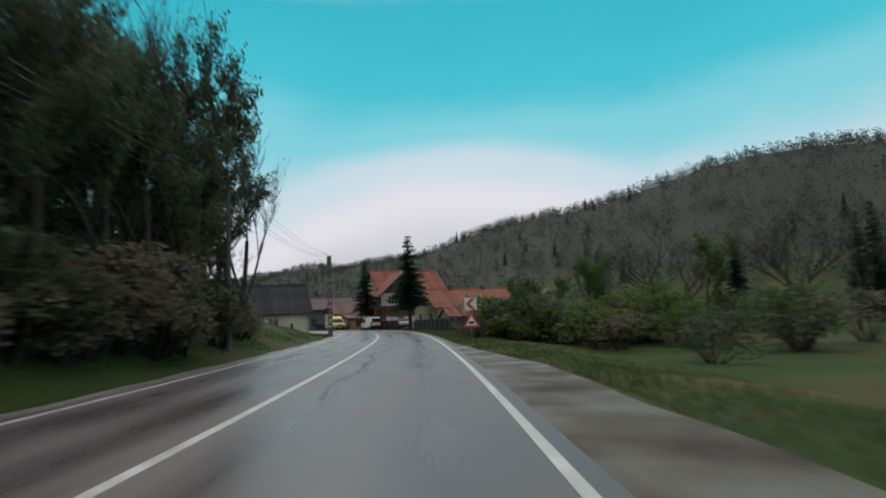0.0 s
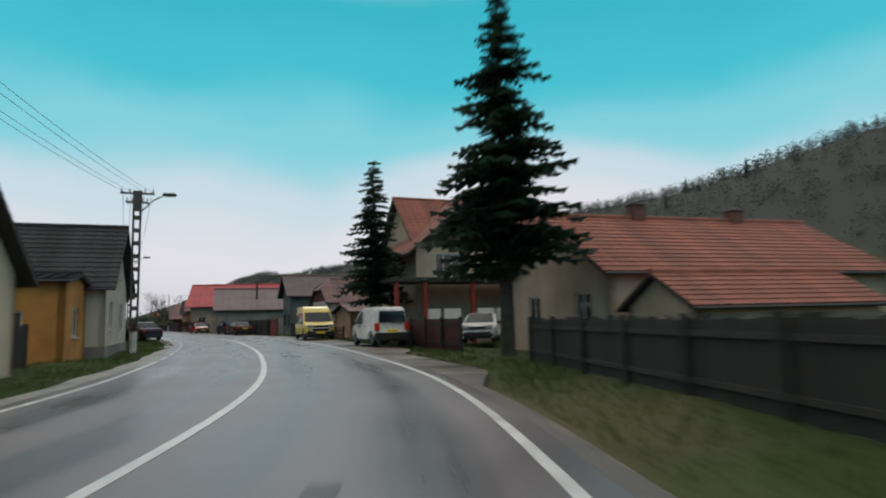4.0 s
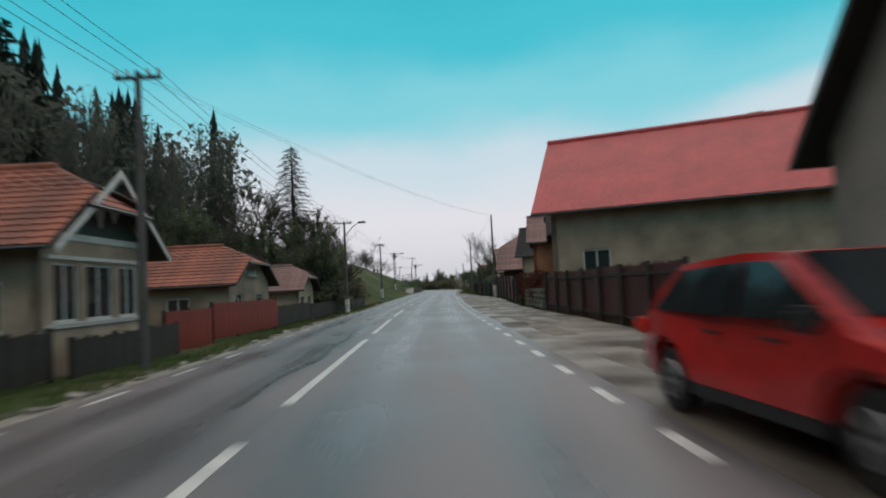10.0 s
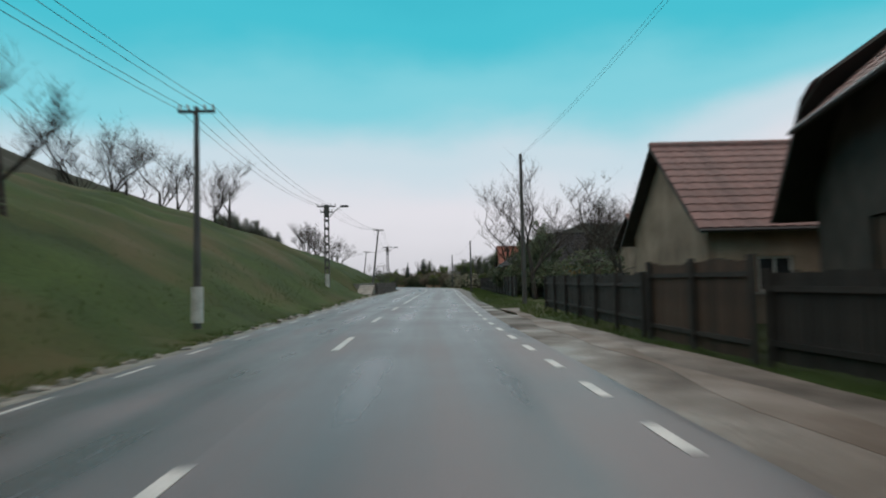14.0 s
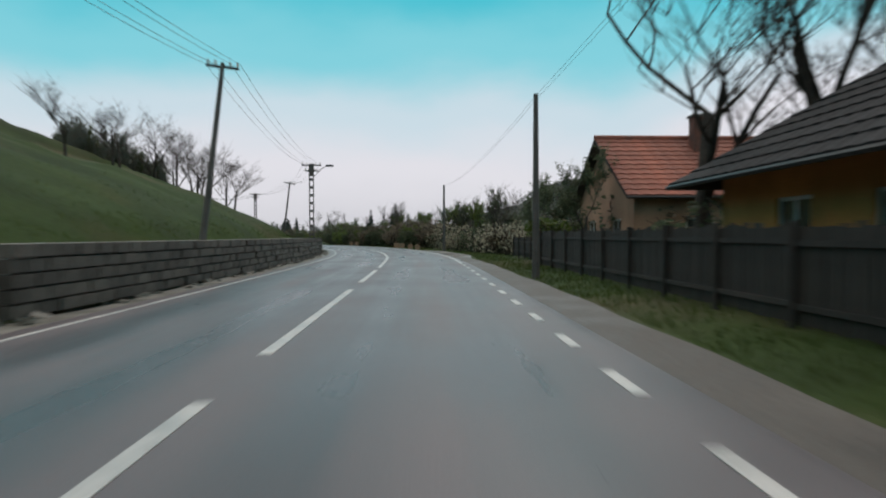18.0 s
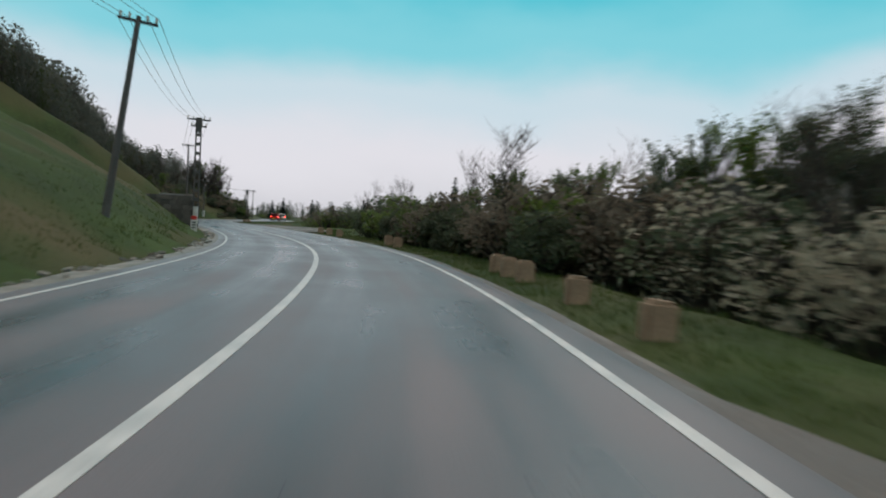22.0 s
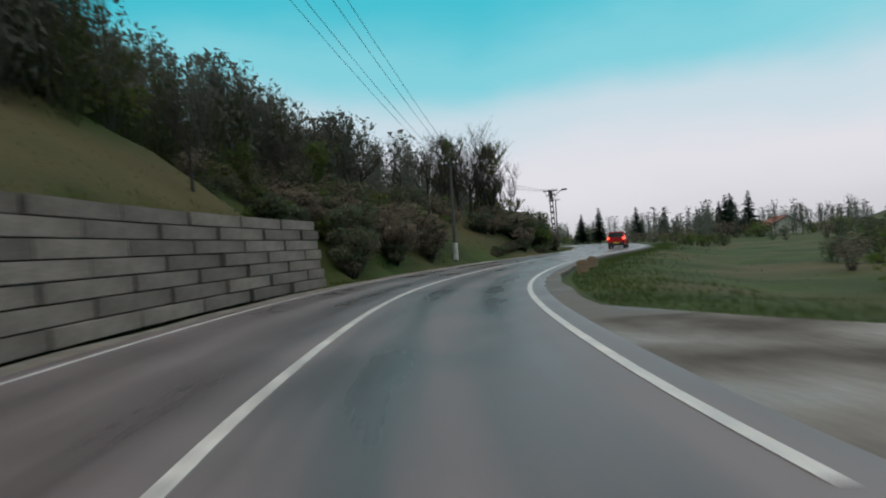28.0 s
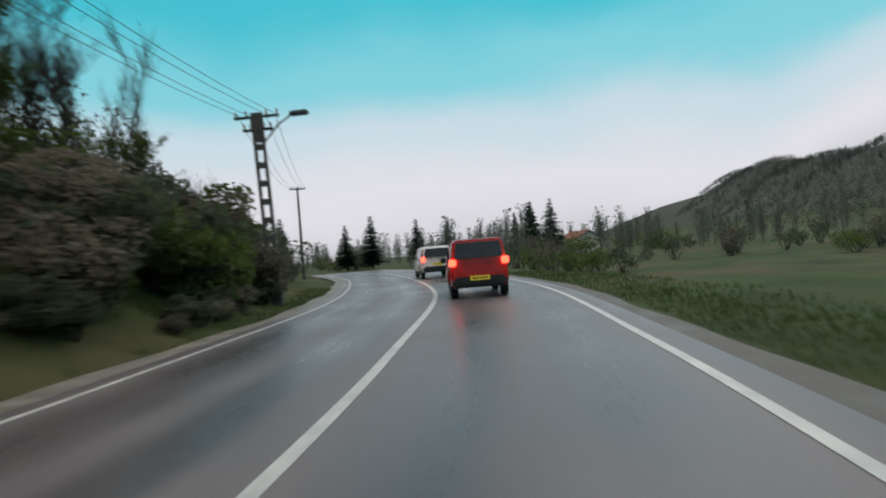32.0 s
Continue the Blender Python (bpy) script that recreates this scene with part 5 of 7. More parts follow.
# yellow minibus, its front to the road's start
r_, f_ = -2.75, 2.75
minibus = vehicle("minibus", spot(105.6, 5.3, 0, 177), "yellow high-roofed minibus with dark windows", {"low": 0.30, "rear": r_, "front": f_, "over": [(f_ + 0.03, 0.6), (f_ - 0.05, 0.88), (f_ - 0.30, 1.04), (f_ - 0.72, 1.16), (f_ - 1.42, 1.88), (f_ - 1.72, 2.14), (f_ - 2.2, 2.27), (r_ + 0.3, 2.30), (r_ + 0.05, 2.18), (r_, 1.1), (r_ - 0.02, 0.5)]},
        2.05, 1.10, 2.30, P_YELLOW, (r_ + 0.95, f_ - 0.90), 0.34, [[(f_ - 0.98, 1.15), (f_ - 1.48, 1.76), (f_ - 1.90, 1.82), (f_ - 1.90, 1.10)], [(f_ - 2.05, 1.12), (f_ - 2.05, 1.84), (f_ - 3.45, 1.84), (f_ - 3.45, 1.12)], [(f_ - 3.55, 1.12), (f_ - 3.55, 1.84), (r_ + 0.25, 1.84), (r_ + 0.25, 1.12)]],
        (f_ - 0.78, 1.21, f_ - 1.38, 1.84), (r_ - 0.003, 1.2, r_ + 0.04, 1.85), tumble=0.14, category="minibus", plate=False, plate_front=True, head_z=0.84, skirt=0.1)
part("bumper_cover", box(-0.96, 0.96, 2.46, 2.84, 0.22, 0.58, 0.12), BLACK_PLASTIC, minibus, "black front bumper")
part("grille_surround", box(-0.66, 0.66, 2.66, 2.82, 0.54, 0.82, 0.05), SIGN_WHITE, minibus, "white grille surround")
part("grille_mesh", box(-0.56, 0.56, 2.80, 2.832, 0.58, 0.77, 0.02), BLACK_PLASTIC, minibus, "black grille mesh")
for sg_ in (-1, 1):
    part("wiper", box(sg_ * 0.25 - 0.4, sg_ * 0.25 + 0.4, 2.02, 2.05, 1.21, 1.235), BLACK_PLASTIC, minibus)
part("bumper_cover", box(-0.82, 0.82, -2.13, -1.80, 0.28, 0.64, 0.06), BLACK_PLASTIC, van, "black rear bumper")
part("rear_wiper", box(-0.05, 0.40, -2.10, -2.07, 1.10, 1.125), BLACK_PLASTIC, van)
saloon("saloon_car", spot(119.2, -5.4, 0, 19), "dark blue saloon car parked off the road", P_BLUE, 4.25, 1.74, 1.52, plate=False)
saloon("saloon_car", spot(131.9, 5.25, 0, 2), "dark red saloon car parked half on the gravel", P_MAROON, 4.5, 1.69, 1.41)
saloon("estate_car", spot(138.1, 5.45, 0, 3), "dark blue estate car with roof rails", P_BLUE, 4.5, 1.70, 1.44, estate=True, roof_rack=True)
saloon("hatchback", spot(153.2, 4.85, 0, 184), "bright red hatchback parked facing the traffic", P_RED, 4.1, 1.66, 1.42, hatch=True, plate=False, plate_front=True)
saloon("hatchback", spot(89.9, 10.9, 0, 150), "white hatchback standing in a yard", P_WHITE, 3.9, 1.65, 1.45, hatch=True, plate=False, plate_front=False)
# the two cars ahead
r_, f_ = -2.15, 2.15
vehicle("pickup", spot(455.2, 1.25, 0, 0), "red box-tailed pickup with lit brake lamps on the wet road", {"low": 0.30, "rear": r_, "front": f_, "over": [(f_ + 0.02, 0.6), (f_ - 0.08, 0.80), (f_ - 0.95, 0.95), (f_ - 1.6, 1.46), (f_ - 2.1, 1.50), (r_ + 0.35, 1.62), (r_ + 0.05, 1.60), (r_, 0.98), (r_ - 0.02, 0.5)]},
        1.66, 0.98, 1.62, P_RED, (r_ + 0.75, f_ - 0.80), 0.31, [[(f_ - 1.15, 1.0), (f_ - 1.65, 1.38), (f_ - 2.2, 1.40), (f_ - 2.2, 0.98)]], (f_ - 1.0, 1.0, f_ - 1.55, 1.42), (r_ - 0.004, 1.10, r_ + 0.035, 1.52), lights="on", category="pickup", tumble=0.1, tail=(0.90, 0.50), tail_tall=0.19)
r_, f_ = -2.1, 2.1
vehicle("off_roader", spot(470.5, 1.2, 0, 0), "white off-road car with lit brake lamps ahead", {"low": 0.34, "rear": r_, "front": f_, "over": [(f_ + 0.02, 0.7), (f_ - 0.06, 0.95), (f_ - 1.05, 1.06), (f_ - 1.6, 1.62), (f_ - 2.1, 1.68), (r_ + 0.25, 1.68), (r_ + 0.04, 1.58), (r_, 1.0), (r_ - 0.02, 0.55)]},
        1.76, 1.06, 1.68, P_WHITE, (r_ + 0.72, f_ - 0.78), 0.35, [[(f_ - 1.2, 1.1), (f_ - 1.68, 1.54), (f_ - 2.2, 1.56), (f_ - 2.2, 1.06)], [(f_ - 2.3, 1.06), (f_ - 2.3, 1.56), (r_ + 0.4, 1.56), (r_ + 0.3, 1.06)]], (f_ - 1.1, 1.12, f_ - 1.56, 1.58), (r_ - 0.004, 1.12, r_ + 0.035, 1.56), lights="on", tail=(0.9, 0.7), tail_tall=0.24)


# ---------- the village, left of the road ----------
W_CREAM = plaster("cream_render", (0.66, 0.56, 0.42), 0.75)
W_GREY = plaster("grey_render", (0.31, 0.285, 0.265))
W_DGREY = plaster("dark_grey_render", (0.15, 0.155, 0.16))
W_WHITE = plaster("white_render", (0.60, 0.555, 0.48), 0.7)
W_BEIGE = plaster("beige_render", (0.52, 0.41, 0.31), 0.7)
W_PINK = plaster("pink_render", (0.42, 0.19, 0.145))
W_PALEPINK = plaster("pale_pink_render", (0.68, 0.56, 0.55))
W_ORANGE = plaster("orange_render", (0.60, 0.27, 0.07))
W_SALMON = plaster("salmon_render", (0.58, 0.26, 0.145))
W_BRICK = plaster("orange_brick_wall", (0.50, 0.30, 0.20))
W_OLD = plaster("old_stained_render", (0.44, 0.345, 0.265), 0.45)
W_BARN = mat("barn_boards", (0.085, 0.075, 0.066), 0.85, (0.040, 0.036, 0.033), 1.2, 0.4, 26.0)

W_MAROON = plaster("dark_red_gable", (0.16, 0.045, 0.04))

# helper: a second volume of the same house
def join_to(base, wing):
    k = base.matrix_basis.inverted() @ wing.matrix_basis
    for c in list(wing.children):
        m = k @ c.matrix_basis
        c.parent = base
        c.matrix_basis = m
    bpy.data.objects.remove(wing)


house(72.6, -6.6, 14, 7.6, 2.7, 5.7, W_CREAM, TILE_DARK, "low cream house with a long dark tiled roof", side=-1, front=((1.5, 1.1, 1.0, 2.2), (4.6, 1.1, 1.0, 2.2)), near=((9.5, 1.2, 0.9, 2.1),), chims=((0.4, 5.2, 0.9),), courses=15)
house(62.5, -14, 8, 6.5, 2.2, 4.3, W_BARN, TILE_DARK, "dark wooden shed with a grey tiled roof", side=-1, near=((3, 2, -0.1, 2.0),), courses=10, name="shed", ridge_across=False)
house(90.0, -6.0, 12, 7.0, 3.0, 5.7, W_WHITE, TILE_DARK, "white-grey house with a dark tiled roof, gable to the road", side=-1, front=((1.1, 1.0, 1.1, 2.3), (4.4, 1.1, 1.1, 2.3), (2.9, 0.9, 3.4, 4.4)), near=((8.3, 1.2, 1.0, 2.2),), courses=13, plinth=CONCRETE)
house(86.4, -6.7, 6, 3.4, 2.9, 3.2, W_ORANGE, TILE_DARK, "small orange annexe with a flat dark roof", side=-1, near=((3.8, 0.9, 0.9, 1.9),), front=((1.2, 1.0, 0.9, 2.0),), courses=6, name="annexe", over=0.2)
house(103.2, -7.4, 10, 5.2, 4.6, 7.0, W_CREAM, TILE_DARK, "two-storey cream house with white upper windows and a dark roof", side=-1, front=((0.3, 2.1, 2.9, 4.2), (2.75, 2.1, 2.9, 4.2), (2.2, 0.8, 5.0, 5.9), (0.3, 2.7, -0.1, 2.15)), near=((7.0, 2.2, 2.9, 4.2), (4.0, 2.2, 2.9, 4.2), (6.9, 1.4, 0.9, 2.1)), courses=15, over=0.5, eave_over=0.25, curtain=True, plinth=CONCRETE)
house(109.0, -7.9, 9, 7.6, 4.2, 6.1, W_PINK, TILE_BROWN, "pink rendered house with white-framed windows", ridge_across=False, side=-1, front=((2.5, 2.1, 2.0, 3.5), (6.0, 1.1, 2.0, 3.4)), near=((6.6, 1.2, 1.9, 3.4), (3.8, 1.2, 1.9, 3.4)), chims=((1.5, 5.0, 0.9),), courses=14, curtain=True, plinth=CONCRETE)
redtop = house(120.2, -6.9, 9, 4.6, 4.2, 6.4, W_WHITE, SHEET_RED, "narrow pale house with a bright red sheet roof", side=-1, front=((2.6, 0.9, -0.1, 2.0),), near=((6.5, 1.2, 2.2, 3.3),), courses=1, sheet=True, over=0.8)
part("loft_hatch", box(0.004, 0.05, -0.75, 0.1, 4.35, 5.35, 0.01), PALE_WOOD, redtop, "yellow wooden loft hatch")
for k_ in range(24):
    part("cladding_board", box(-8.6 + k_ * 0.35, -8.27 + k_ * 0.35, -2.35, -2.305, 2.1, 4.15), W_GREY, redtop)
part("porch_roof", box(-6.0, 0.05, -3.0, -2.31, 2.05, 2.15, 0.02), DARK_WOOD, redtop, "narrow dark ledge over the yard gate")
ROOF_GUARD = mat("dark_red_snow_guard", (0.16, 0.020, 0.022), 0.5, (0.10, 0.014, 0.016), 2.0)
for k_, (x_, y_) in enumerate(((-1.9, 0.4), (-1.9, 2.9), (-1.9, 5.4), (-1.45, 1.6), (-1.45, 4.2), (-1.0, 0.5), (-1.0, 3.0), (-1.0, 5.6))):
    g_ = part("snow_guard", box(-0.10, 0.10, 0, 1.1, 0.0, 0.05, 0.01), ROOF_GUARD, redtop, "dark red snow guard strip")
    g_.matrix_local = Matrix(((0, -1, 0, 0), (1, 0, 0, 0), (0, 0, 1, 0), (0, 0, 0, 1))) @ Matrix.Translation((x_, y_, 4.2 + 2.2 * (2.3 + x_) / 2.3 + 0.21)) @ Matrix.Rotation(-math.atan2(2.2, 2.3), 4, 'Y')
farm = house(163.2, -7.4, 10, 5.4, 3.5, 5.5, W_OLD, TILE_RED, "old farmhouse with a red tiled roof and carved gable", side=-1, front=((0.55, 1.1, 1.35, 2.85), (2.0, 1.4, 1.35, 2.85), (3.75, 1.1, 1.35, 2.85)), near=((8.0, 1.1, 1.2, 2.4), (4.0, 1.1, 1.2, 2.4)), chims=((-0.9, 5.2, 0.7),), courses=14, frame_mat=WHITE_FRAME, over=0.6, hip=0.42)
for sg_ in (-1, 1):
    bm = bmesh.new()
    prism(bm, [(0, 0), (sg_ * 3.1, -2.3), (sg_ * 3.1, -2.48), (0, -0.2)], -0.045, -0.012, "y")
    o_ = part("bargeboard", bm, WHITE_FRAME, farm, "white carved bargeboard")
    o_.matrix_local = Matrix(((0, -1, 0, 0), (1, 0, 0, 0), (0, 0, 1, 5.45), (0, 0, 0, 1))) @ Matrix.Translation((0, -0.62, 0))
GREEN_BOARD = mat("dark_green_boards", (0.035, 0.055, 0.040), 0.7, (0.020, 0.032, 0.024), 2.0, 0.2, 25.0)
bm = bmesh.new()
prism(bm, [(-2.35, 3.62), (2.35, 3.62), (1.2, 4.58), (-1.2, 4.58)], 0.004, 0.02)
part("gable_boarding", bm, GREEN_BOARD, farm, "dark green boarded gable")
for y_ in (-0.75, 0.0, 0.75):
    part("gable_ornament", prism(bmesh.new(), [(y_ - 0.32, 4.5), (y_ + 0.32, 4.5), (y_, 3.95 - (0.12 if y_ == 0 else -0.1))], 0.022, 0.04), WHITE_FRAME, farm, "white carved gable ornament")
for z_ in (1.22, 2.92):
    part("window_band", box(0.004, 0.05, -2.5, 2.5, z_, z_ + 0.1), WHITE_FRAME, farm, "white painted rail across the front")
part("cornice_band", box(-0.03, 0.0, -2.7, 2.7, 3.42, 3.6), WHITE_FRAME, farm, "white painted band under the gable").location = (0.032, 0, 0)
house(164.0, -19.5, 9, 7.0, 3.2, 5.6, W_OLD, TILE_RED, "old farm wing with a red tiled roof", side=-1, near=((4.0, 1.1, 1.0, 2.1),), courses=12)
house(178.0, -7.8, 10, 6.8, 2.7, 4.5, W_OLD, TILE_RED, "small old house with weathered red tiles", side=-1, front=((1.0, 1.1, 0.9, 2.1), (4.5, 1.1, 0.9, 2.1), (2.7, 0.5, 3.0, 3.6), (3.6, 0.5, 3.0, 3.6)), near=((7.0, 1.1, 0.9, 2.0), (3.4, 1.1, 0.9, 2.0)), courses=12, over=0.5, hip=0.4)
house(190.5, -7.4, 8, 4.5, 2.5, 3.9, W_BEIGE, TILE_BROWN, "little beige cottage with a brown tiled roof and white windows", side=-1, front=((0.5, 1.2, 0.9, 1.9), (2.7, 1.2, 0.9, 1.9)), near=((5.6, 1.0, 0.9, 1.9), (2.6, 1.0, 0.9, 1.9)), courses=11, over=0.5, hip=0.4)

fence(66, 84, -8.2, -7.2, 1.35, "wood", DARK_WOOD, "weathered dark board fence before a yard")
fence(97.2, 103.0, -6.2, -7.2, 2.1, "wood", DARK_WOOD, "dark board gate beside the cream house", board=0.3, name="gate", category="gate")
fence(108.5, 109.0, -6.8, -6.9, 1.6, "wood", DARK_WOOD, "short dark board fence between two houses")
fence(116.7, 120.0, -7.2, -6.8, 1.9, "wood", PALE_WOOD, "pale new wooden yard gate", board=0.16, name="gate", category="gate")
fence(125.2, 148, -7.2, -7.6, 1.2, "picket", DARK_WOOD, "dark picket fence in front of shrubs")
fence(148, 163, -7.6, -7.0, 1.15, "wood", DARK_WOOD, "low dark board fence before the farmhouse")
fence(163.3, 169.6, -6.7, -6.8, 1.0, "wood", DARK_WOOD, "low dark board fence before the farmhouse")
fence(170.0, 173.6, -7.4, -7.1, 1.5, "metal", RED_METAL, "red-painted sheet metal gate", board=0.45, gap=0.006, name="gate", category="gate")
fence(173.8, 181.2, -7.1, -6.4, 1.5, "metal", RED_METAL, "red-painted sheet metal fence panels", board=0.45, gap=0.006)
fence(181.4, 190.2, -6.6, -6.6, 1.15, "wood", DARK_WOOD, "low dark board fence beside a cottage")
fence(190.4, 204, -6.6, -6.4, 1.05, "wood", DARK_WOOD, "low dark board fence beside a cottage")
fence(205, 213.5, -6.2, -6.0, 1.0, "picket", DARK_WOOD, "short dark picket fence on the grass")

# ---------- the village, right of the road ----------
fence(36, 57, 6.3, 7.5, 1.2, "wood", DARK_WOOD, "dark board fence along a field")
fence(57, 78, 7.5, 7.6, 1.25, "wood", DARK_WOOD, "dark board fence along a field")
house(79.0, 11.0, 12.5, 8.0, 2.9, 5.2, W_BEIGE, TILE_RED, "low beige house with a long red tiled roof", side=1, front=((1.2, 1.1, 1.0, 2.2), (5.2, 1.1, 1.0, 2.2)), near=((1.2, 1.0, 0.9, 1.9),), chims=((0, 4.0, 0.7), (0, 9.0, 0.6)), courses=14)
house(75.6, 11.4, 6.5, 3.3, 1.7, 2.6, W_BEIGE, TILE_RED, "low lean-to with a tiled roof", side=1, near=((3.2, 0.8, 0.6, 1.2),), courses=7, name="lean_to", over=0.25)
big = house(96.5, 10.2, 11.5, 9.0, 5.6, 9.6, W_BEIGE, TILE_RED, "tall beige house with a big gable and red roof", side=1, near=((1.0, 1.3, 3.9, 5.3),), front=((0.8, 3.0, -0.1, 2.3), (4.6, 3.0, -0.1, 2.3), (4.2, 1.3, 3.9, 5.2), (6.7, 1.3, 3.9, 5.2)), chims=((0.6, 8.5, 0.9),), courses=18, over=0.5)
wing = house(95.2, 9.3, 8.0, 5.9, 5.7, 9.15, W_BEIGE, TILE_RED, "front gable of the tall beige house", ridge_across=False, side=1, near=((1.0, 1.3, 3.9, 5.3), (5.2, 1.6, 3.9, 5.3)), courses=14, over=0.75)
for k_ in range(19):
    x_ = 0.25 + k_ * 0.395
    top_ = 5.74 + 3.36 * (1 - abs(x_ + 0.19 - 4.0) / 4.0)
    part("gable_board", box(x_, x_ + 0.38, -2.995 - 0.008 * (k_ % 2), -2.955, 5.72, top_), W_BARN, wing, "dark weathered gable board")
join_to(big, wing)
# a dark boarded gallery along the front, over the garage doors
gallery = thing("gallery", spot(101.0, 9.15, 0), "dark wooden gallery on posts before garage doors", "porch")
part("gallery_floor", box(-1.0, 1.0, -4.3, 0.7, 2.62, 2.80, 0.02), DARK_WOOD, gallery)
for k_ in range(17):
    part("board", box(-1.02, -0.985, -4.28 + k_ * 0.3, -4.01 + k_ * 0.3, 2.82, 3.72), W_BARN, gallery)
part("handrail", box(-1.06, -0.94, -4.3, 0.8, 3.74, 3.82, 0.02), DARK_WOOD, gallery)
for y_ in (-4.2, -1.7, 0.6):
    part("post", box(-0.98, -0.80, y_ - 0.09, y_ + 0.09, -0.4, 2.62, 0.015), DARK_WOOD, gallery)
# its porch: a dark roof on red pillars
porch = thing("porch", spot(93.9, 12.9, 0), "dark-roofed porch on red posts with green panels", "porch")
part("porch_roof", box(-5.9, 4.9, -1.5, 1.25, 3.2, 3.45, 0.03), DARK_WOOD, porch)
for x_ in (-5.6, -4.0, -1.2, 1.5, 4.5):
    part("post", box(x_ - 0.11, x_ + 0.11, -1.35, -1.13, -0.4, 3.2, 0.015), RED_METAL, porch)
GREEN_PANEL = mat("green_panel", (0.10, 0.34, 0.25), 0.5, (0.06, 0.22, 0.16), 2.0)
for x_ in (-4.1, -2.9, -0.9, 0.3, 2.2, 3.4):
    part("panel", box(x_, x_ + 1.0, -1.2, -1.15, 0.9, 1.75), (GREEN_PANEL, SIGN_WHITE)[int(abs(x_) * 10) % 2], porch)
fence(83.4, 93.6, 7.3, 7.1, 1.3, "metal", MAROON_METAL, "dark red sheet metal fence", board=0.3, gap=0.006)
pink = house(113.5, 8.6, 11, 4.4, 3.1, 5.05, W_PALEPINK, TILE_BROWN, "pale pink house with dark red shutters and brown roof", side=1, front=((1.0, 0.9, 1.45, 2.5), (2.95, 0.7, 1.45, 2.5)), near=((1.5, 1.2, 0.9, 1.9),), chims=((-0.6, 6.6, 1.1),), courses=14, shutter=MAROON_METAL, plinth=CONCRETE, over=0.25, hip=0.4)
bm = bmesh.new()
prism(bm, [(-2.0, 3.16), (2.0, 3.16), (0.88, 4.2), (-0.88, 4.2)], -0.02, -0.004)
part("gable_boarding", bm, W_MAROON, pink, "dark red boarding in the gable")
house(109.2, 9.2, 8.0, 4.2, 2.2, 2.75, W_BRICK, TILE_BROWN, "low brick lean-to with a window", side=1, near=((3.2, 1.1, -0.1, 1.9), (5.4, 1.1, 0.8, 1.8)), courses=6, name="lean_to", over=0.3, frame_mat=BROWN_WOOD)
fence(104.5, 109.6, 7.2, 7.0, 0.9, "wood", BROWN_WOOD, "low brown rail fence before the pink house", board=0.10, gap=0.25)
fence(109.8, 116.6, 6.7, 6.4, 1.25, "wood", DARK_WOOD, "dark board fence before a yard")
fence(120.0, 123.0, 6.0, 6.1, 1.75, "metal", RED_METAL, "red sheet metal gate between dark posts", board=0.35, gap=0.006, name="gate", category="gate")
house(131.6, 11.1, 11, 4.2, 4.85, 6.8, W_DGREY, SHEET_BROWN, "unfinished dark grey house with empty windows", side=1, near=((8.3, 1.2, 1.0, 2.6), (4.0, 1.1, 1.0, 2.4)), front=((0.5, 1.1, 1.0, 2.4), (2.6, 1.1, 1.0, 2.4), (1.6, 1.0, 4.9, 5.8)), courses=1, sheet=True, over=0.6, frame_mat=DARK_METAL, turn=-6)
fence(123.2, 137.2, 6.6, 6.7, 1.7, "wood", DARK_WOOD, "dark plank fence before a yard")
house(150.3, 7.4, 18, 8.0, 3.5, 6.3, W_GREY, SHEET_BROWN, "long grey building with a brown sheet roof", side=1, near=((4.0, 0.9, 1.5, 2.2),), front=((2.0, 1.0, 1.4, 2.2), (5.0, 0.9, 1.5, 2.2)), chims=((-2.2, 5.3, 2.75, 0.13), (-2.2, 10.5, 2.75, 0.13), (-1.0, 14.0, 2.0, 0.13)), courses=1, sheet=True, over=0.45, turn=-12)
fence(137.8, 146.0, 6.6, 6.7, 1.7, "metal", GREEN_METAL, "black sheet metal gate between posts", board=0.4, gap=0.006, name="gate", category="gate")
fence(146.2, 150.0, 6.7, 7.2, 1.3, "wood", DARK_WOOD, "short dark board fence beside the grey building")
fence(158.6, 161.4, 7.2, 7.1, 1.45, "wood", MAROON_METAL, "dark red-brown board fence")
house(175.7, 8.6, 15, 7.2, 5.0, 8.3, W_OLD, SHEET_RED, "long old house with a steep bright red roof", side=1, near=((12.5, 1.2, 1.6, 2.8),), front=((1.4, 1.2, 1.5, 2.7), (4.8, 1.2, 1.5, 2.7)), chims=((0.6, 3.4, 0.8), (0.4, 8.8, 0.6)), courses=1, sheet=True, over=0.7, turn=-23)
fence(161.6, 177.4, 7.2, 7.1, 1.75, "wood", MAROON_METAL, "tall dark red-brown board fence", board=0.14)
# a piece of rough stone wall and a red wall beyond it
stone_wall = thing("stone_wall", spot(180.5, 7.1, 0), "low wall of pale rough field stones under a hedge", "wall")
rs_ = random.Random(4)
for row_ in range(4):
    y_ = -2.9
    while y_ < 2.7:
        w_ = rs_.uniform(0.25, 0.5)
        st_ = part("stone", box(-0.2 + rs_.uniform(-0.03, 0.03), 0.2, y_, y_ + w_ - 0.03, row_ * 0.24 - 0.05, row_ * 0.24 + 0.17, 0.03), KERB, stone_wall)
        y_ += w_
fence(184.4, 187.2, 6.6, 6.8, 1.6, "metal", MAROON_METAL, "dark red sheet metal fence", board=0.3, gap=0.006)
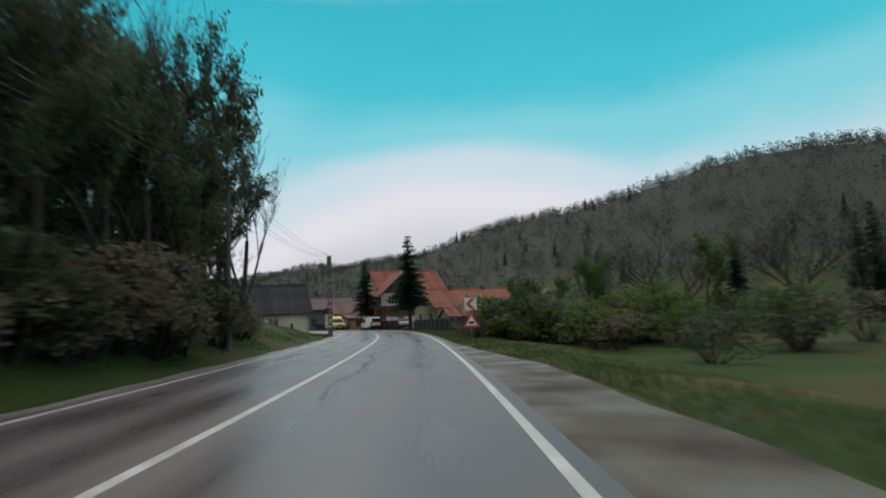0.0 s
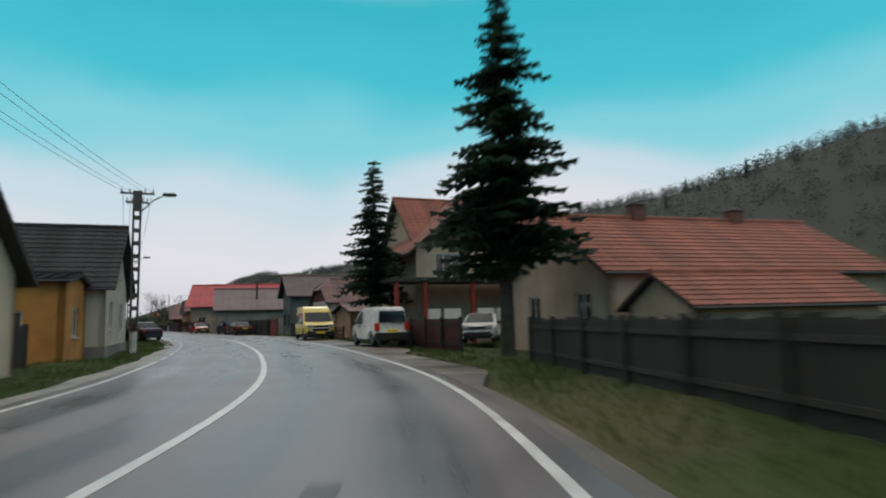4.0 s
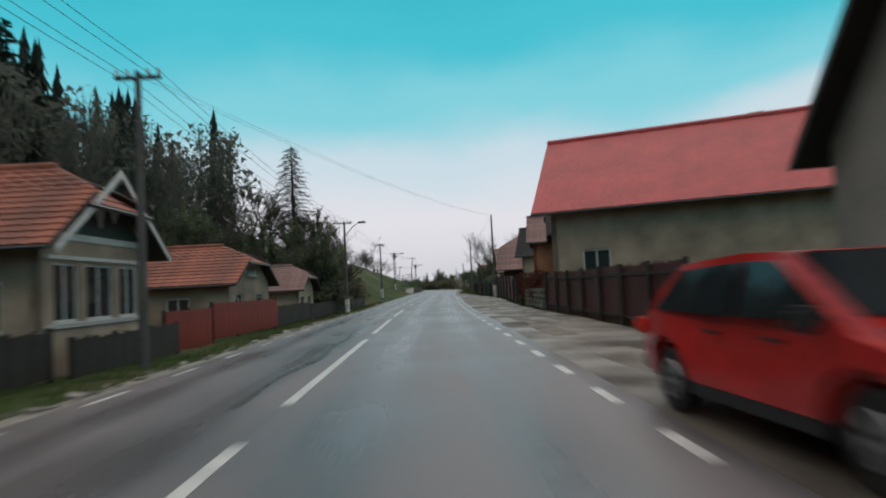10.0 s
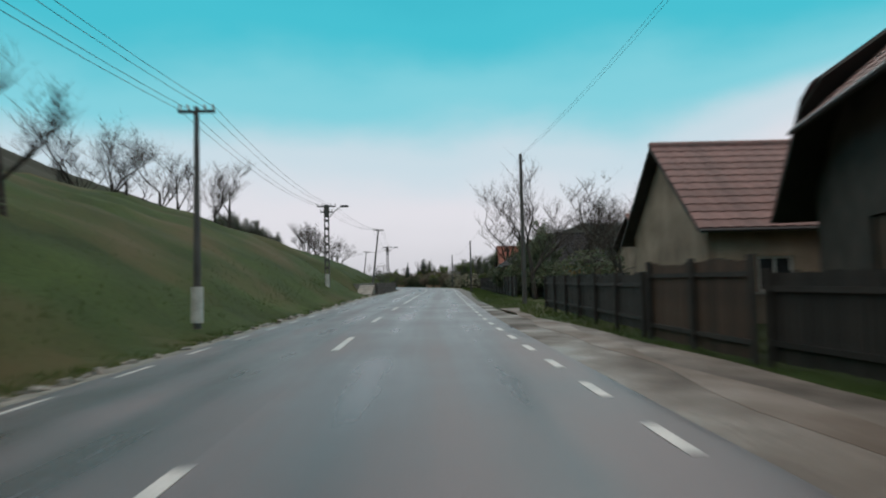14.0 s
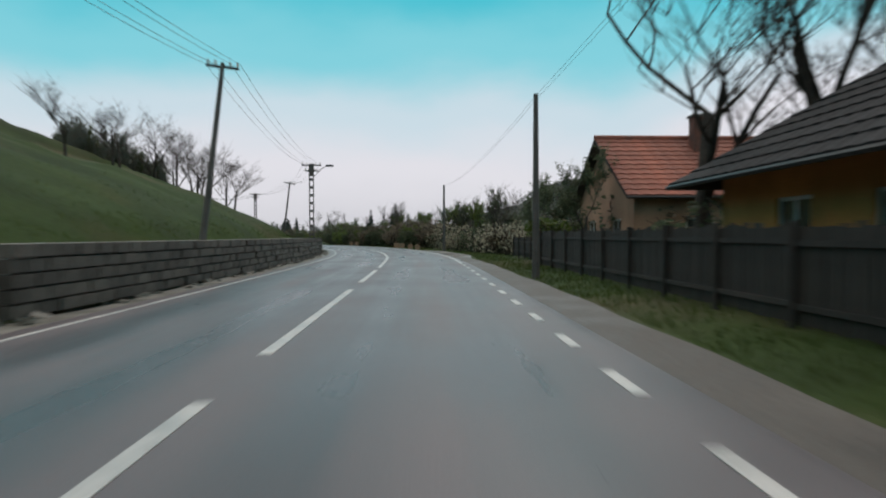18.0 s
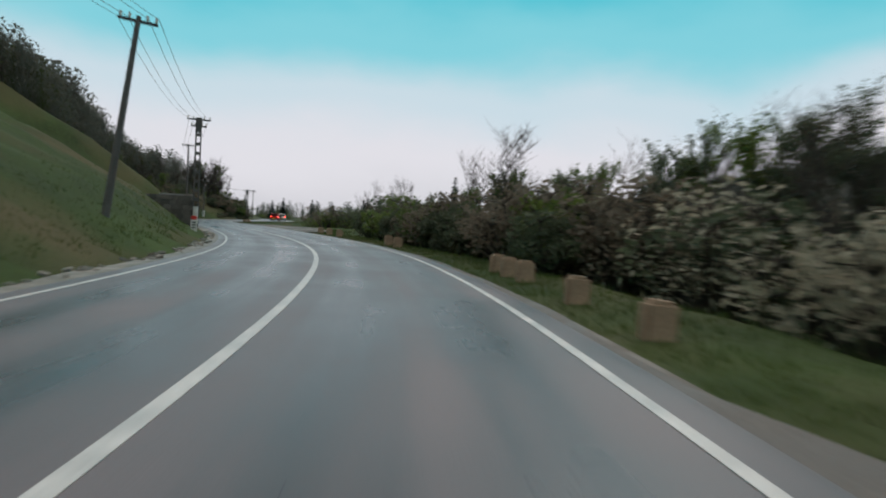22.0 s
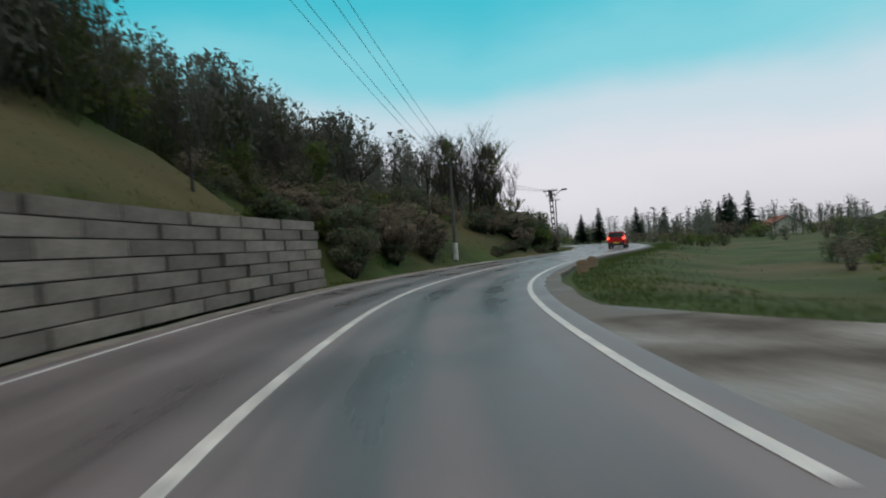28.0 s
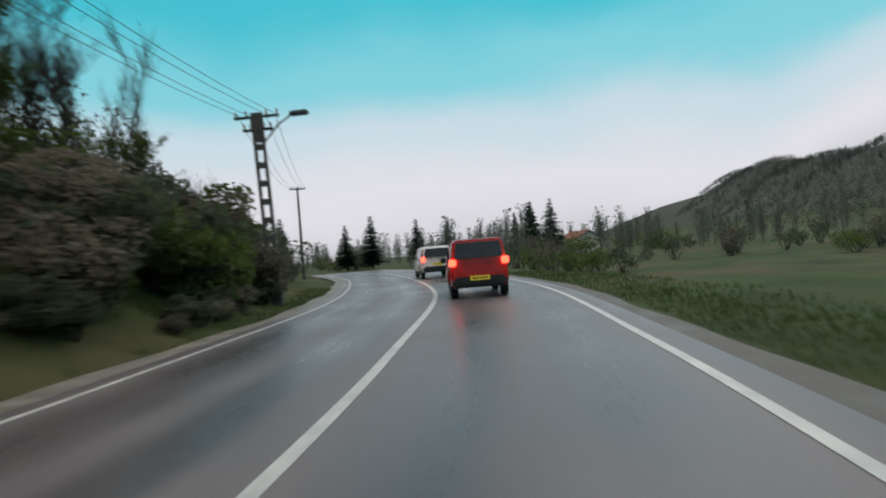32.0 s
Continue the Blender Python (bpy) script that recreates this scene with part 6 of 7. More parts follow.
house(184.2, 9.3, 8.5, 5.2, 4.2, 6.1, W_GREY, TILE_DARK, "grey neighbour house with a dark tiled roof", side=1, hip=0.4, front=((0.8, 1.1, 1.2, 2.5), (2.9, 1.1, 1.2, 2.5)), near=((2.5, 1.2, 1.2, 2.5),), courses=13, turn=-10)
house(190.6, 9.0, 8.5, 5.0, 4.2, 5.9, W_SALMON, TILE_BROWN, "house with a salmon-orange wall and a brown-red tiled roof", side=1, near=((2.5, 1.0, 1.2, 2.4),), front=((1.8, 1.2, 1.2, 2.5),), courses=12, turn=-10)
fence(187.4, 195.2, 6.9, 7.6, 1.5, "wood", GREEN_METAL, "dark green board fence before a house")
fence(195.4, 198.6, 7.7, 7.7, 1.9, "metal", RED_METAL, "bright red sheet metal gate", board=0.45, gap=0.006, name="gate", category="gate")
fence(198.8, 213.0, 7.7, 7.3, 1.9, "metal", MAROON_METAL, "dark maroon sheet metal fence", board=0.3, gap=0.006)
house(206.0, 10.6, 9.5, 7.0, 4.0, 6.4, W_BEIGE, TILE_DARK, "tall beige house with a dark roof", side=1, near=((6.5, 1.2, 1.4, 2.7),), front=((1.5, 1.2, 1.4, 2.7), (4.6, 1.2, 1.4, 2.7)), courses=15, over=0.6, turn=-15)
house(216.0, 10.0, 9.0, 8.0, 3.4, 7.0, W_BARN, TILE_BROWN, "dark boarded barn with a brown tiled roof", side=1, near=((6.0, 2.4, -0.1, 2.4),), front=((2.6, 2.6, -0.1, 2.5),), courses=15, name="barn", over=0.8, turn=-15, hip=0.5)
house(226.8, 9.6, 7, 6.4, 3.0, 5.7, W_OLD, TILE_BROWN, "small old outbuilding with a brown tiled roof", side=1, near=((4.6, 1.0, 1.0, 2.0),), courses=12, name="outbuilding")
fence(213.4, 218.4, 7.2, 6.7, 1.35, "wood", DARK_WOOD, "dark board fence before a barn")
fence(218.6, 222.6, 6.6, 6.5, 1.6, "wood", BROWN_WOOD, "plain brown board gate", board=0.28, name="gate", category="gate")
fence(223.0, 236.0, 6.5, 6.6, 1.3, "wood", DARK_WOOD, "dark board fence along gardens")
fence(237.0, 252.0, 10.2, 9.0, 1.5, "metal", GREEN_METAL, "dark green sheet metal fence", board=0.3, gap=0.006)
fence(252.2, 270.0, 7.2, 6.9, 1.45, "wood", DARK_WOOD, "long dark board fence along gardens")
fence(270.0, 288.0, 6.9, 6.9, 1.45, "wood", DARK_WOOD, "long dark board fence along gardens")
fence(288.0, 300.2, 7.6, 8.1, 1.15, "wood", DARK_WOOD, "dark board fence along gardens")
house(268.6, 8.7, 7.4, 7.2, 3.2, 5.7, W_ORANGE, TILE_DARK, "old house with ochre walls and a dark hipped roof", hip=1.0, side=1, front=((1.2, 1.1, 1.0, 2.2), (3.9, 1.1, 1.0, 2.2)), far_w=((2.2, 1.1, 1.0, 2.2),), near=((2.6, 1.1, 1.0, 2.2),), courses=12, over=0.9)
house(283.2, 9.2, 9.0, 7.0, 3.1, 5.4, W_BRICK, TILE_RED, "brick-coloured house with a red tiled roof", side=1, front=((1.4, 1.1, 1.0, 2.2), (4.6, 1.1, 1.0, 2.2)), near=((6.0, 1.1, 1.0, 2.2),), chims=((-0.8, 3.6, 1.4),), courses=12, over=0.4)
house(244.0, 14.0, 8, 8, 2.7, 5.0, W_OLD, TILE_BROWN, "old garden house with a brown roof", side=1, near=((3.0, 1.1, 1.0, 2.1),), courses=12)

# ---------- poles and cables ----------
POLES = [(-8, -6, 0.3, 7.2, True, True, 1, 0, False), (25.5, -5.2, 0.3, 6.8, False, False, 1, 0, False), (57.2, -4.15, 0.3, 7.3, True, False, 0, 0, False), (93.7, -5.3, 0.0, 7.7, True, True, 1, 0, True), (129.5, -5.7, 0.0, 8.1, True, True, 1, 0, True),
         (164.5, -5.6, 0, 7.6, False, True, 0, 0, False), (198.3, -5.4, 0.1, 7.3, False, True, 1, 0, True), (229.5, -5.7, 0.6, 7.4, False, True, 0, 0, True), (258.2, -6.9, 1.0, 7.4, True, True, 1, 0, True), (284.8, -6.4, 1.4, 7.7, False, True, 0, 7, False),
         (312, -5.2, 0.6, 7.0, True, True, 1, 0, False), (334.8, -6.6, 1.2, 7.4, False, True, 0, 7, False), (358.6, -4.7, 0.6, 7.5, True, True, 0, 0, True), (384.6, -4.0, 0.2, 8.2, False, True, 0, 0, False), (430.6, -5.1, 0.5, 6.8, False, True, 0, 0, True), (457.5, -5.3, 0.2, 6.5, True, True, 1, -2, False), (486, -6, 0.5, 7.2, False, True, 0, 0, False)]
tops = []
for s_, d_, z_, t_, la_, ar_, lm_, le_, wh_ in POLES:
    _, top_ = power_pole(s_, d_, z_, t_, la_, ar_, lm_, le_, wh_)
    tops.append(top_)
for a_, b_ in zip(tops, tops[1:]):
    wires(a_, b_)
RP = [(208.7, 7.25, 0.1, 7.9, True), (241.0, 6.3, 0.0, 7.6, False), (281.2, 5.3, 0.0, 5.75, False), (312.7, 5.65, 0.0, 5.5, False)]
rtops = []
for s_, d_, z_, t_, wh_ in RP:
    _, top_ = power_pole(s_, d_, z_, t_, False, False, 0, 0, wh_)
    rtops.append(top_)
for a_, b_ in zip(rtops, rtops[1:]):
    wires(a_, b_, (0.0, 0.12), 0.5, 0.005)
wires(tops[5], rtops[0], (-0.1, 0.1), 0.6, 0.005)

# ---------- signs, stones, walls ----------
sign = thing("road_sign", spot(32.6, 5.3, zg(32.6, 5.3) - 0.2), "red and white chevron board over a warning triangle on a post", "road sign")
bm = bmesh.new()
tube(bm, [(0, 0.05, -0.4), (0, 0.05, 2.55)], 0.035, 8)
part("post", bm, STEEL, sign)
chev = part("chevron_board", box(-0.32, 0.32, -0.01, 0.01, 1.85, 2.50, 0.008), SIGN_WHITE, sign, "white board with a red chevron")
for sg_ in (1, -1):
    bm = bmesh.new()
    zc_ = 2.175
    prism(bm, [(-0.26, zc_), (0.04, zc_ + sg_ * 0.30), (0.26, zc_ + sg_ * 0.30), (-0.04, zc_)], -0.016, -0.011, "y")
    part("chevron", bm, SIGN_RED, chev)
tri = part("triangle_board", prism(bmesh.new(), [(-0.46, 0.95), (0.46, 0.95), (0, 1.74)], -0.012, 0.012, "y"), SIGN_RED, sign, "red-bordered warning triangle")
part("triangle_field", prism(bmesh.new(), [(-0.30, 1.04), (0.30, 1.04), (0, 1.56)], -0.018, -0.013, "y"), SIGN_WHITE, tri)
part("symbol_bar", box(-0.14, 0.14, -0.024, -0.019, 1.12, 1.26), BLACK_PLASTIC, tri)

STONE = plaster("guard_stone", (0.36, 0.25, 0.165), 0.6, 2.0)
stone0 = None
for s_, d_ in ((320.8, 5.0), (324.3, 5.15), (328.2, 5.3), (329.6, 5.3), (330.9, 5.35), (345.0, 5.2), (347.4, 5.35), (358.9, 5.3), (362.6, 5.45), (366.2, 5.6), (415.9, 4.9), (419.3, 5.1)):
    m_ = spot(s_, d_, zg(s_, d_) + 0.02, (s_ * 37) % 13 - 6)
    if stone0 is None:
        bm = box(-0.22, 0.22, -0.16, 0.16, -0.3, 0.52, 0.06)
        for v in bm.verts:
            v.co += Vector((noise.noise(v.co * 3) * 0.04, noise.noise(v.co * 4) * 0.03, noise.noise(v.co * 2) * 0.04))
            if v.co.z > 0.5:
                v.co.x *= 0.88
        stone0 = tagged(link("guard_stone", bm, STONE), "weathered pale guard stone on the grass verge", "guard stone", "guard stones on the verge")
        stone0.matrix_world = m_
    else:
        copy_thing(stone0, m_)
km = thing("kilometre_stone", spot(351.0, -5.0, zg(351.0, -5.0)), "white kilometre stone with a red top", "kilometre stone")
part("body", box(-0.17, 0.17, -0.10, 0.10, -0.3, 0.72, 0.02), WHITEWASH, km)
part("cap", box(-0.175, 0.175, -0.105, 0.105, 0.723, 0.95, 0.06), SIGN_RED, km, "rounded red cap")
for k_ in range(3):
    part("letter_bar", box(-0.11, 0.11, -0.108, -0.101, 0.25 + k_ * 0.15, 0.31 + k_ * 0.15), BLACK_PLASTIC, km)


def coursed_wall(name, s0, s1, d, height, rows, block, label, material, step_back=0.0, joint=0.012):
    """A retaining wall of single blocks that follows the road, with a rough core behind."""
    e = thing(name, pose(0, 0, 0), label, "retaining wall")
    strip("core", s0 + 1.0, s0 + int((s1 - s0) / block) * block - 0.5, d - 2.6, d - 0.22 - step_back * (rows - 1), height - 0.03, CONCRETE, "", parent=e, thick=height + 0.3)
    rh = height / rows
    kinds = []
    rnd = random.Random(int(s0))
    for k in range(4):
        bm = box(-0.28 - step_back * rows, 0.0, joint, block - joint, 0.012, rh - 0.012, 0.015)
        for v in bm.verts:
            v.co.x += noise.noise(v.co * 2 + Vector((k * 5, 0, 0))) * 0.03
        kinds.append(bm)
    firsts = [None] * 5
    kinds.append(box(-0.28 - step_back * rows, 0.0, joint, block / 2 - joint, 0.012, rh - 0.012, 0.015))
    n = int((s1 - s0) / block)
    for r in range(rows):
        for i in range(n + r % 2):
            half = r % 2 and i in (0, n)
            s = s0 + block * i - (block / 2 if r % 2 and i else 0)
            k = 4 if half else rnd.randrange(4)
            m = spot(s, d - step_back * r, r * rh, 0) @ pose(rnd.uniform(-0.025, 0.025), 0, 0, 0, rnd.uniform(-1, 1), rnd.uniform(-0.8, 0.8))
            # the wall's own length grows on the outside of a bend
            m = m @ Matrix.Diagonal((1.0, (Vector(at(s + block, d)) - Vector(at(s, d))).length / block, 1.0, 1.0))
            if firsts[k] is None:
                firsts[k] = part("block", kinds[k], material, e)
                firsts[k].matrix_local = m
            else:
                again(firsts[k], m, e)
    return e


coursed_wall("retaining_wall", 270.8, 310.0, -4.4, 1.15, 5, 0.62, "low dark stone retaining wall at the foot of a grassy hill", DARK_STONE)
coursed_wall("block_wall", 363.4, 413.2, -4.45, 2.5, 7, 2.6, "high retaining wall of long grey concrete blocks, leaning back", BLOCK, 0.045, joint=0.004)
# the return lies in shade, which the dark stone colour carries
wing_wall = thing("wing_wall", spot(363.15, -4.55, 0), "stone return at the end of the block wall, its shade put in as dark colour", "retaining wall")
rw_ = random.Random(8)
part("core", box(-3.4, -0.15, 0.05, 0.6, -0.3, 2.32), DARK_STONE, wing_wall)
for row_ in range(7):
    x_ = -3.5
    while x_ < -0.35:
        w_ = min(rw_.uniform(0.35, 0.7), -x_)
        part("stone", box(x_ + 0.01, x_ + w_ - 0.01, -0.25 + rw_.uniform(-0.03, 0.03), 0.1, row_ * 0.34 - 0.04, row_ * 0.34 + 0.29, 0.03), DARK_STONE, wing_wall)
        x_ += w_
end_block = thing("wall_end", spot(310.2, -4.7, 0), "pale concrete end of the retaining wall", "wall end")
part("end_face", box(-0.5, 0.25, 0, 0.5, -0.2, 1.12, 0.04), KERB, end_block)
ramp = thing("concrete_headwall", spot(269.3, -5.1, 0.0), "slanting pale concrete slab beside a ditch", "headwall")
bm = bmesh.new()
prism(bm, [(-1.6, -0.2), (1.4, -0.2), (1.4, 0.95), (0.6, 0.9), (-1.6, 0.1)], -0.9, 0.5)
part("slab", bm, KERB, ramp)


# ---------- trees and shrubs ----------
rp_ = random.Random(11)
# thicket and trees on the bank at the start, left
for k_ in range(34):
    s_, d_ = rp_.uniform(3, 40), -rp_.uniform(6.8, 16)
    plant((BARE + SLIM + BUDDING[1:2])[k_ % 7], s_, d_, rp_.uniform(8, 12.5) * (1.0 if s_ < 28 else 0.7))
for k_ in range(60):
    s_ = rp_.uniform(0, 40)
    shrub(("dark", "brown", "brown")[k_ % 3], s_, -rp_.uniform(5.9, 11.5), rp_.uniform(1.6, 3.4) * (1.0 if s_ < 28 else 0.6), 1.3)
for s_, d_, h_ in ((14, -7.4, 11.5), (19, -7.0, 12), (24, -8.0, 10.5), (9, -8, 12), (30, -9, 7.5), (12, -10, 13), (17, -11, 13), (22, -10.5, 12), (6, -7.5, 11)):
    plant(BUDDING[1], s_, d_, h_, 0.95)
for k_ in range(16):
    plant(BUDDING[1], rp_.uniform(4, 24), -rp_.uniform(6.6, 13), rp_.uniform(10.5, 14.5), 0.95)
for k_ in range(26):
    shrub(("brown", "dark")[k_ % 2], rp_.uniform(1, 27), -rp_.uniform(5.5, 7.5), rp_.uniform(1.5, 3.0), 1.5)
for k_ in range(7):
    plant(BUDDING[1], 24 + k_ * 1.3, -6.8 - (k_ * 37 % 10) * 0.2, 9.0 + (k_ * 53 % 10) * 0.2, 0.85)
for k_ in range(11):
    plant((BUDDING[1], SLIM[k_ % 2], BARE[k_ % 4])[k_ % 3], 22 + k_ * 1.25, -7.0 - (k_ * 37 % 10) * 0.28, 13.0 + (k_ * 53 % 10) * 0.35, 0.8)
for k_ in range(7):
    shrub("green", 33 + k_ * 1.2, 12.2 + (k_ * 29 % 10) * 0.5, 2.8 + (k_ * 17 % 10) * 0.12, 1.5)
plant(BARE[2], 47, 22, 11.0, 1.1)
# hedge and thicket close by the fence
for k_ in range(22):
    shrub(("green", "green", "dark")[k_ % 3], rp_.uniform(36, 56), rp_.uniform(10.2, 12.4), rp_.uniform(1.5, 2.8), 1.3)
for s_, d_, h_ in ((40, 14, 7), (46, 16, 7.5), (36, 20, 8)):
    plant(BUDDING[int(s_) % 2], s_, d_, h_)
for s_, d_, h_ in ((58, 44, 14), (66, 50, 15), (74, 46, 13), (52, 52, 15), (80, 40, 12)):
    plant(BARE[int(s_) % 4], s_, d_, h_)
for k_ in range(12):
    s_ = 36.5 + k_ * 0.6
    shrub(("green", "dark", "green")[k_ % 3], s_, 8.2 + (k_ * 29 % 10) * 0.16, 2.0 + (k_ * 17 % 10) * 0.16, 1.35)
for k_ in range(14):
    shrub(("dark", "brown")[k_ % 2], 36.5 + k_ * 1.4, 6.0 + k_ * 0.09, 0.7 + (k_ * 23 % 10) * 0.04, 1.4)
for s_, d_, h_ in ((38.4, 9.8, 5.2), (41.6, 10.4, 5.0)):
    plant(BUDDING[0], s_, d_, h_, 1.3)
# fields to the right at the start
for k_ in range(46):
    s_ = rp_.uniform(6, 60)
    shrub(("green", "green", "dark", "brown")[k_ % 4], s_, rp_.uniform(12.5, 34) + max(0, s_ - 35) * 0.1, rp_.uniform(1.6, 3.6), 1.5)
for s_, d_, h_ in ((30, 22, 9), (22, 26, 10), (38, 31, 9), (46, 24, 8.5), (58, 27, 9), (64, 40, 10), (18, 34, 10)):
    plant(BARE[int(s_) % 4], s_, d_, h_)
plant(BUDDING[2], 47, 13.2, 5.0, 1.1)
plant(BUDDING[2], 64.5, 10.2, 5.2, 1.25)
plant(BUDDING[0], 62, 18.5, 6.8, 1.1)
plant(BUDDING[0], 68, 26, 7.0)
plant(SLIM[0], 76, 32, 15.5, 0.8)
plant(SPRUCE[0], 72, 30, 9.5, 0.7)
plant(SPRUCE[1], 60, 38, 9)
for s_, d_ in ((46, 40), (52, 44), (40, 48)):
    plant(SPRUCE[0], s_, d_, 10, 0.8)
# village spruces
plant(SPRUCE[1], 80.2, 7.8, 12.8, 1.3)
plant(SPRUCE[1], 96.0, 7.0, 11.0, 1.15)
plant(SPRUCE[0], 133.0, -21.0, 10.5, 1.2)
# gardens left of the road
for s_, d_, h_ in ((133, -9, 6.5), (138, -8.4, 6.0), (143, -9.5, 6.5), (149, -10, 6), (154, -9.4, 5.5), (158, -11, 6), (128, -12, 7), (175, -14, 7), (186, -12, 5.5), (152, -14, 7)):
    plant(BARE[int(s_) % 4], s_, d_, h_, 1.15)
for k_ in range(16):
    s_ = rp_.uniform(130, 162)
    shrub(("dark", "brown", "green")[k_ % 3], s_, -rp_.uniform(8.3, 12), rp_.uniform(1.2, 2.6))
for s_, d_, h_ in ((200, -30, 13.5), (206, -27, 12), (212, -30, 11), (196, -34, 17), (188, -36, 18), (205, -38, 14), (192, -28, 17), (184, -30, 17)):
    plant(SPRUCE[int(s_) % 2], s_, d_, h_, 1.0)
plant(LARCH, 215.9, -13.6, 15.4, 1.5)
for k_ in range(18):
    plant((BUDDING[1], BARE[k_ % 4], BUDDING[1])[k_ % 3], rp_.uniform(196, 222), -rp_.uniform(12, 22), rp_.uniform(7.5, 10.5), 1.15)
for k_ in range(24):
    shrub(("dark", "brown", "dark")[k_ % 3], rp_.uniform(196, 214), -rp_.uniform(7.4, 11), rp_.uniform(2.4, 3.8), 1.4)
for s_, d_, h_ in ((203, -10, 7), (208, -8.6, 6.2), (213, -8.2, 6.0), (218, -8.6, 5.6), (222, -10, 6.0), (226, -12, 7), (231, -13, 7), (198, -12, 7.5), (209, -12.5, 7), (216, -11.5, 7)):
    plant((BARE + BUDDING[1:2])[int(s_) % 5], s_, d_, h_, 1.2)
for k_ in range(26):
    s_ = rp_.uniform(196, 226)
    shrub(("dark", "brown", "dark")[k_ % 3], s_, -rp_.uniform(7.2, 13), rp_.uniform(1.4, 3.0))
for k_ in range(16):
    s_ = rp_.uniform(203, 224)
    plant((BUDDING[1], BARE[k_ % 4], BARE[(k_ + 1) % 4])[k_ % 3], s_, -rp_.uniform(7.6, 13.5), rp_.uniform(7.0, 9.0), 1.1)
plant(SLIM[1], 89.5, 12.6, 7.5, 1.2)
for k_ in range(12):
    shrub("russet", 178.4 + k_ * 0.85, 7.55 + (k_ * 37 % 10) * 0.05, 1.75 + (k_ * 23 % 10) * 0.04, 0.85)
for s_, d_, h_ in ((253.5, 8.6, 5.4), (257.5, 8.9, 5.0), (261, 9.2, 5.2), (263, 10.2, 5.6)):
    plant(BUDDING[1], s_, d_, h_, 1.2)
# bare trees along the grassy hill's brow
for s_, d_, h_ in ((292, -26.0, 12.5), (293.5, -28.5, 11), (287, -33, 14), (289, -38, 14.5), (284, -42, 15), (291, -44, 14.5), (282, -37, 14), (296, -34, 13), (333, -17.5, 8), (335, -15.5, 8.5), (337, -12.5, 7), (342, -17.6, 6.5), (296, -17, 5.0), (301, -16, 4.6), (306, -18, 5.0), (318, -18, 7.5), (322, -14, 6.5), (327, -15, 6.5), (332, -16, 7), (326, -12, 6.0)):
    plant(BARE[int(s_ * 3) % 4], s_, d_, h_, 1.2)
# wooded hillside above the block wall
for k_ in range(44):
    s_, d_ = rp_.uniform(366, 413), -rp_.uniform(15.5, 21)
    plant((BARE + SLIM + BUDDING[:2])[k_ % 8], s_, d_, rp_.uniform(4.2, 6.0))
for k_ in range(50):
    s_ = rp_.uniform(366, 425)
    shrub(("dark", "green", "brown")[k_ % 3], s_, -rp_.uniform(15.5 if s_ < 412 else 12, 26), rp_.uniform(1.6, 3.2), 1.5)
for k_ in range(40):
    s_ = rp_.uniform(415, 442)
    shrub(("brown", "dark", "brown", "dark", "green")[k_ % 5], s_, -rp_.uniform(6.6 if s_ < 421 else 8.8, 12.5), rp_.uniform(1.1, 2.3), 1.4)
for k_ in range(26):
    shrub(("brown", "dark", "brown")[k_ % 3], 417.5 + k_ * 0.5, -(5.5 + (k_ * 31 % 10) * 0.26), 1.3 + (k_ * 17 % 10) * 0.14, 1.25)
for k_ in range(16):
    shrub(("brown", "dark")[k_ % 2], 438 + k_ * 1.1, -(5.2 + (k_ * 31 % 10) * 0.12), 0.6 + (k_ * 17 % 10) * 0.05, 1.5)
plant(BARE[1], 427, -10.5, 6.5, 1.4)
plant(BARE[2], 421.5, -9.5, 6.0, 1.3)
for k_ in range(12):
    shrub("green", rp_.uniform(414, 436), -rp_.uniform(7.6, 11), rp_.uniform(0.9, 1.6), 1.5)
for k_ in range(14):
    s_ = rp_.uniform(412, 446)
    shrub(("brown", "brown", "dark")[k_ % 3], s_, -rp_.uniform(8.5, 12.3), rp_.uniform(1.0, 2.0), 1.5)
for s_, d_, h_ in ((411, -8.5, 4.6), (415, -8.5, 4.8), (420, -9, 5.4), (443, -11.5, 8.6), (445, -13, 8.6), (450, -11, 9.5), (437, -13, 6.5), (432, -13, 6.5), (426, -14, 7), (450, -10, 5), (455, -9, 4.6), (461, -8, 4.2), (467, -8.5, 4.5)):
    plant((BUDDING[0], *BARE)[int(s_) % 5], s_, d_, h_, 1.0)
for k_ in range(20):
    s_ = rp_.uniform(447, 480)
    shrub(("dark", "green", "brown")[k_ % 3], s_, -rp_.uniform(6.5, 12), rp_.uniform(1.5, 3.2), 1.5)
for k_ in range(15):
    plant((SLIM[k_ % 2], BARE[k_ % 4], BARE[(k_ + 2) % 4])[k_ % 3], rp_.uniform(440, 458), -rp_.uniform(9.6, 14), rp_.uniform(6.0, 8.6), 1.0)
for k_ in range(24):
    shrub(("dark", "brown", "dark", "green")[k_ % 4], 446.5 + k_ * 0.52, -(5.7 + (k_ * 31 % 10) * 0.24), 1.2 + (k_ * 17 % 10) * 0.15, 1.2)
plant(BARE[1], 447.3, -8.9, 10.5, 1.2)
plant(BARE[3], 449.0, -10.0, 9.8, 1.1)
plant(BARE[0], 445.6, -10.4, 9.5, 1.1)
for k_ in range(12):
    shrub(("brown", "dark")[k_ % 2], rp_.uniform(440, 458), -rp_.uniform(7.5, 10.5), rp_.uniform(1.2, 2.4), 1.5)
for k_ in range(9):
    plant(BUDDING[1], rp_.uniform(199, 211), -rp_.uniform(7.4, 10.5), rp_.uniform(6.0, 8.0), 1.15)
plant(BARE[1], 277.5, 9.0, 12.8, 1.2)
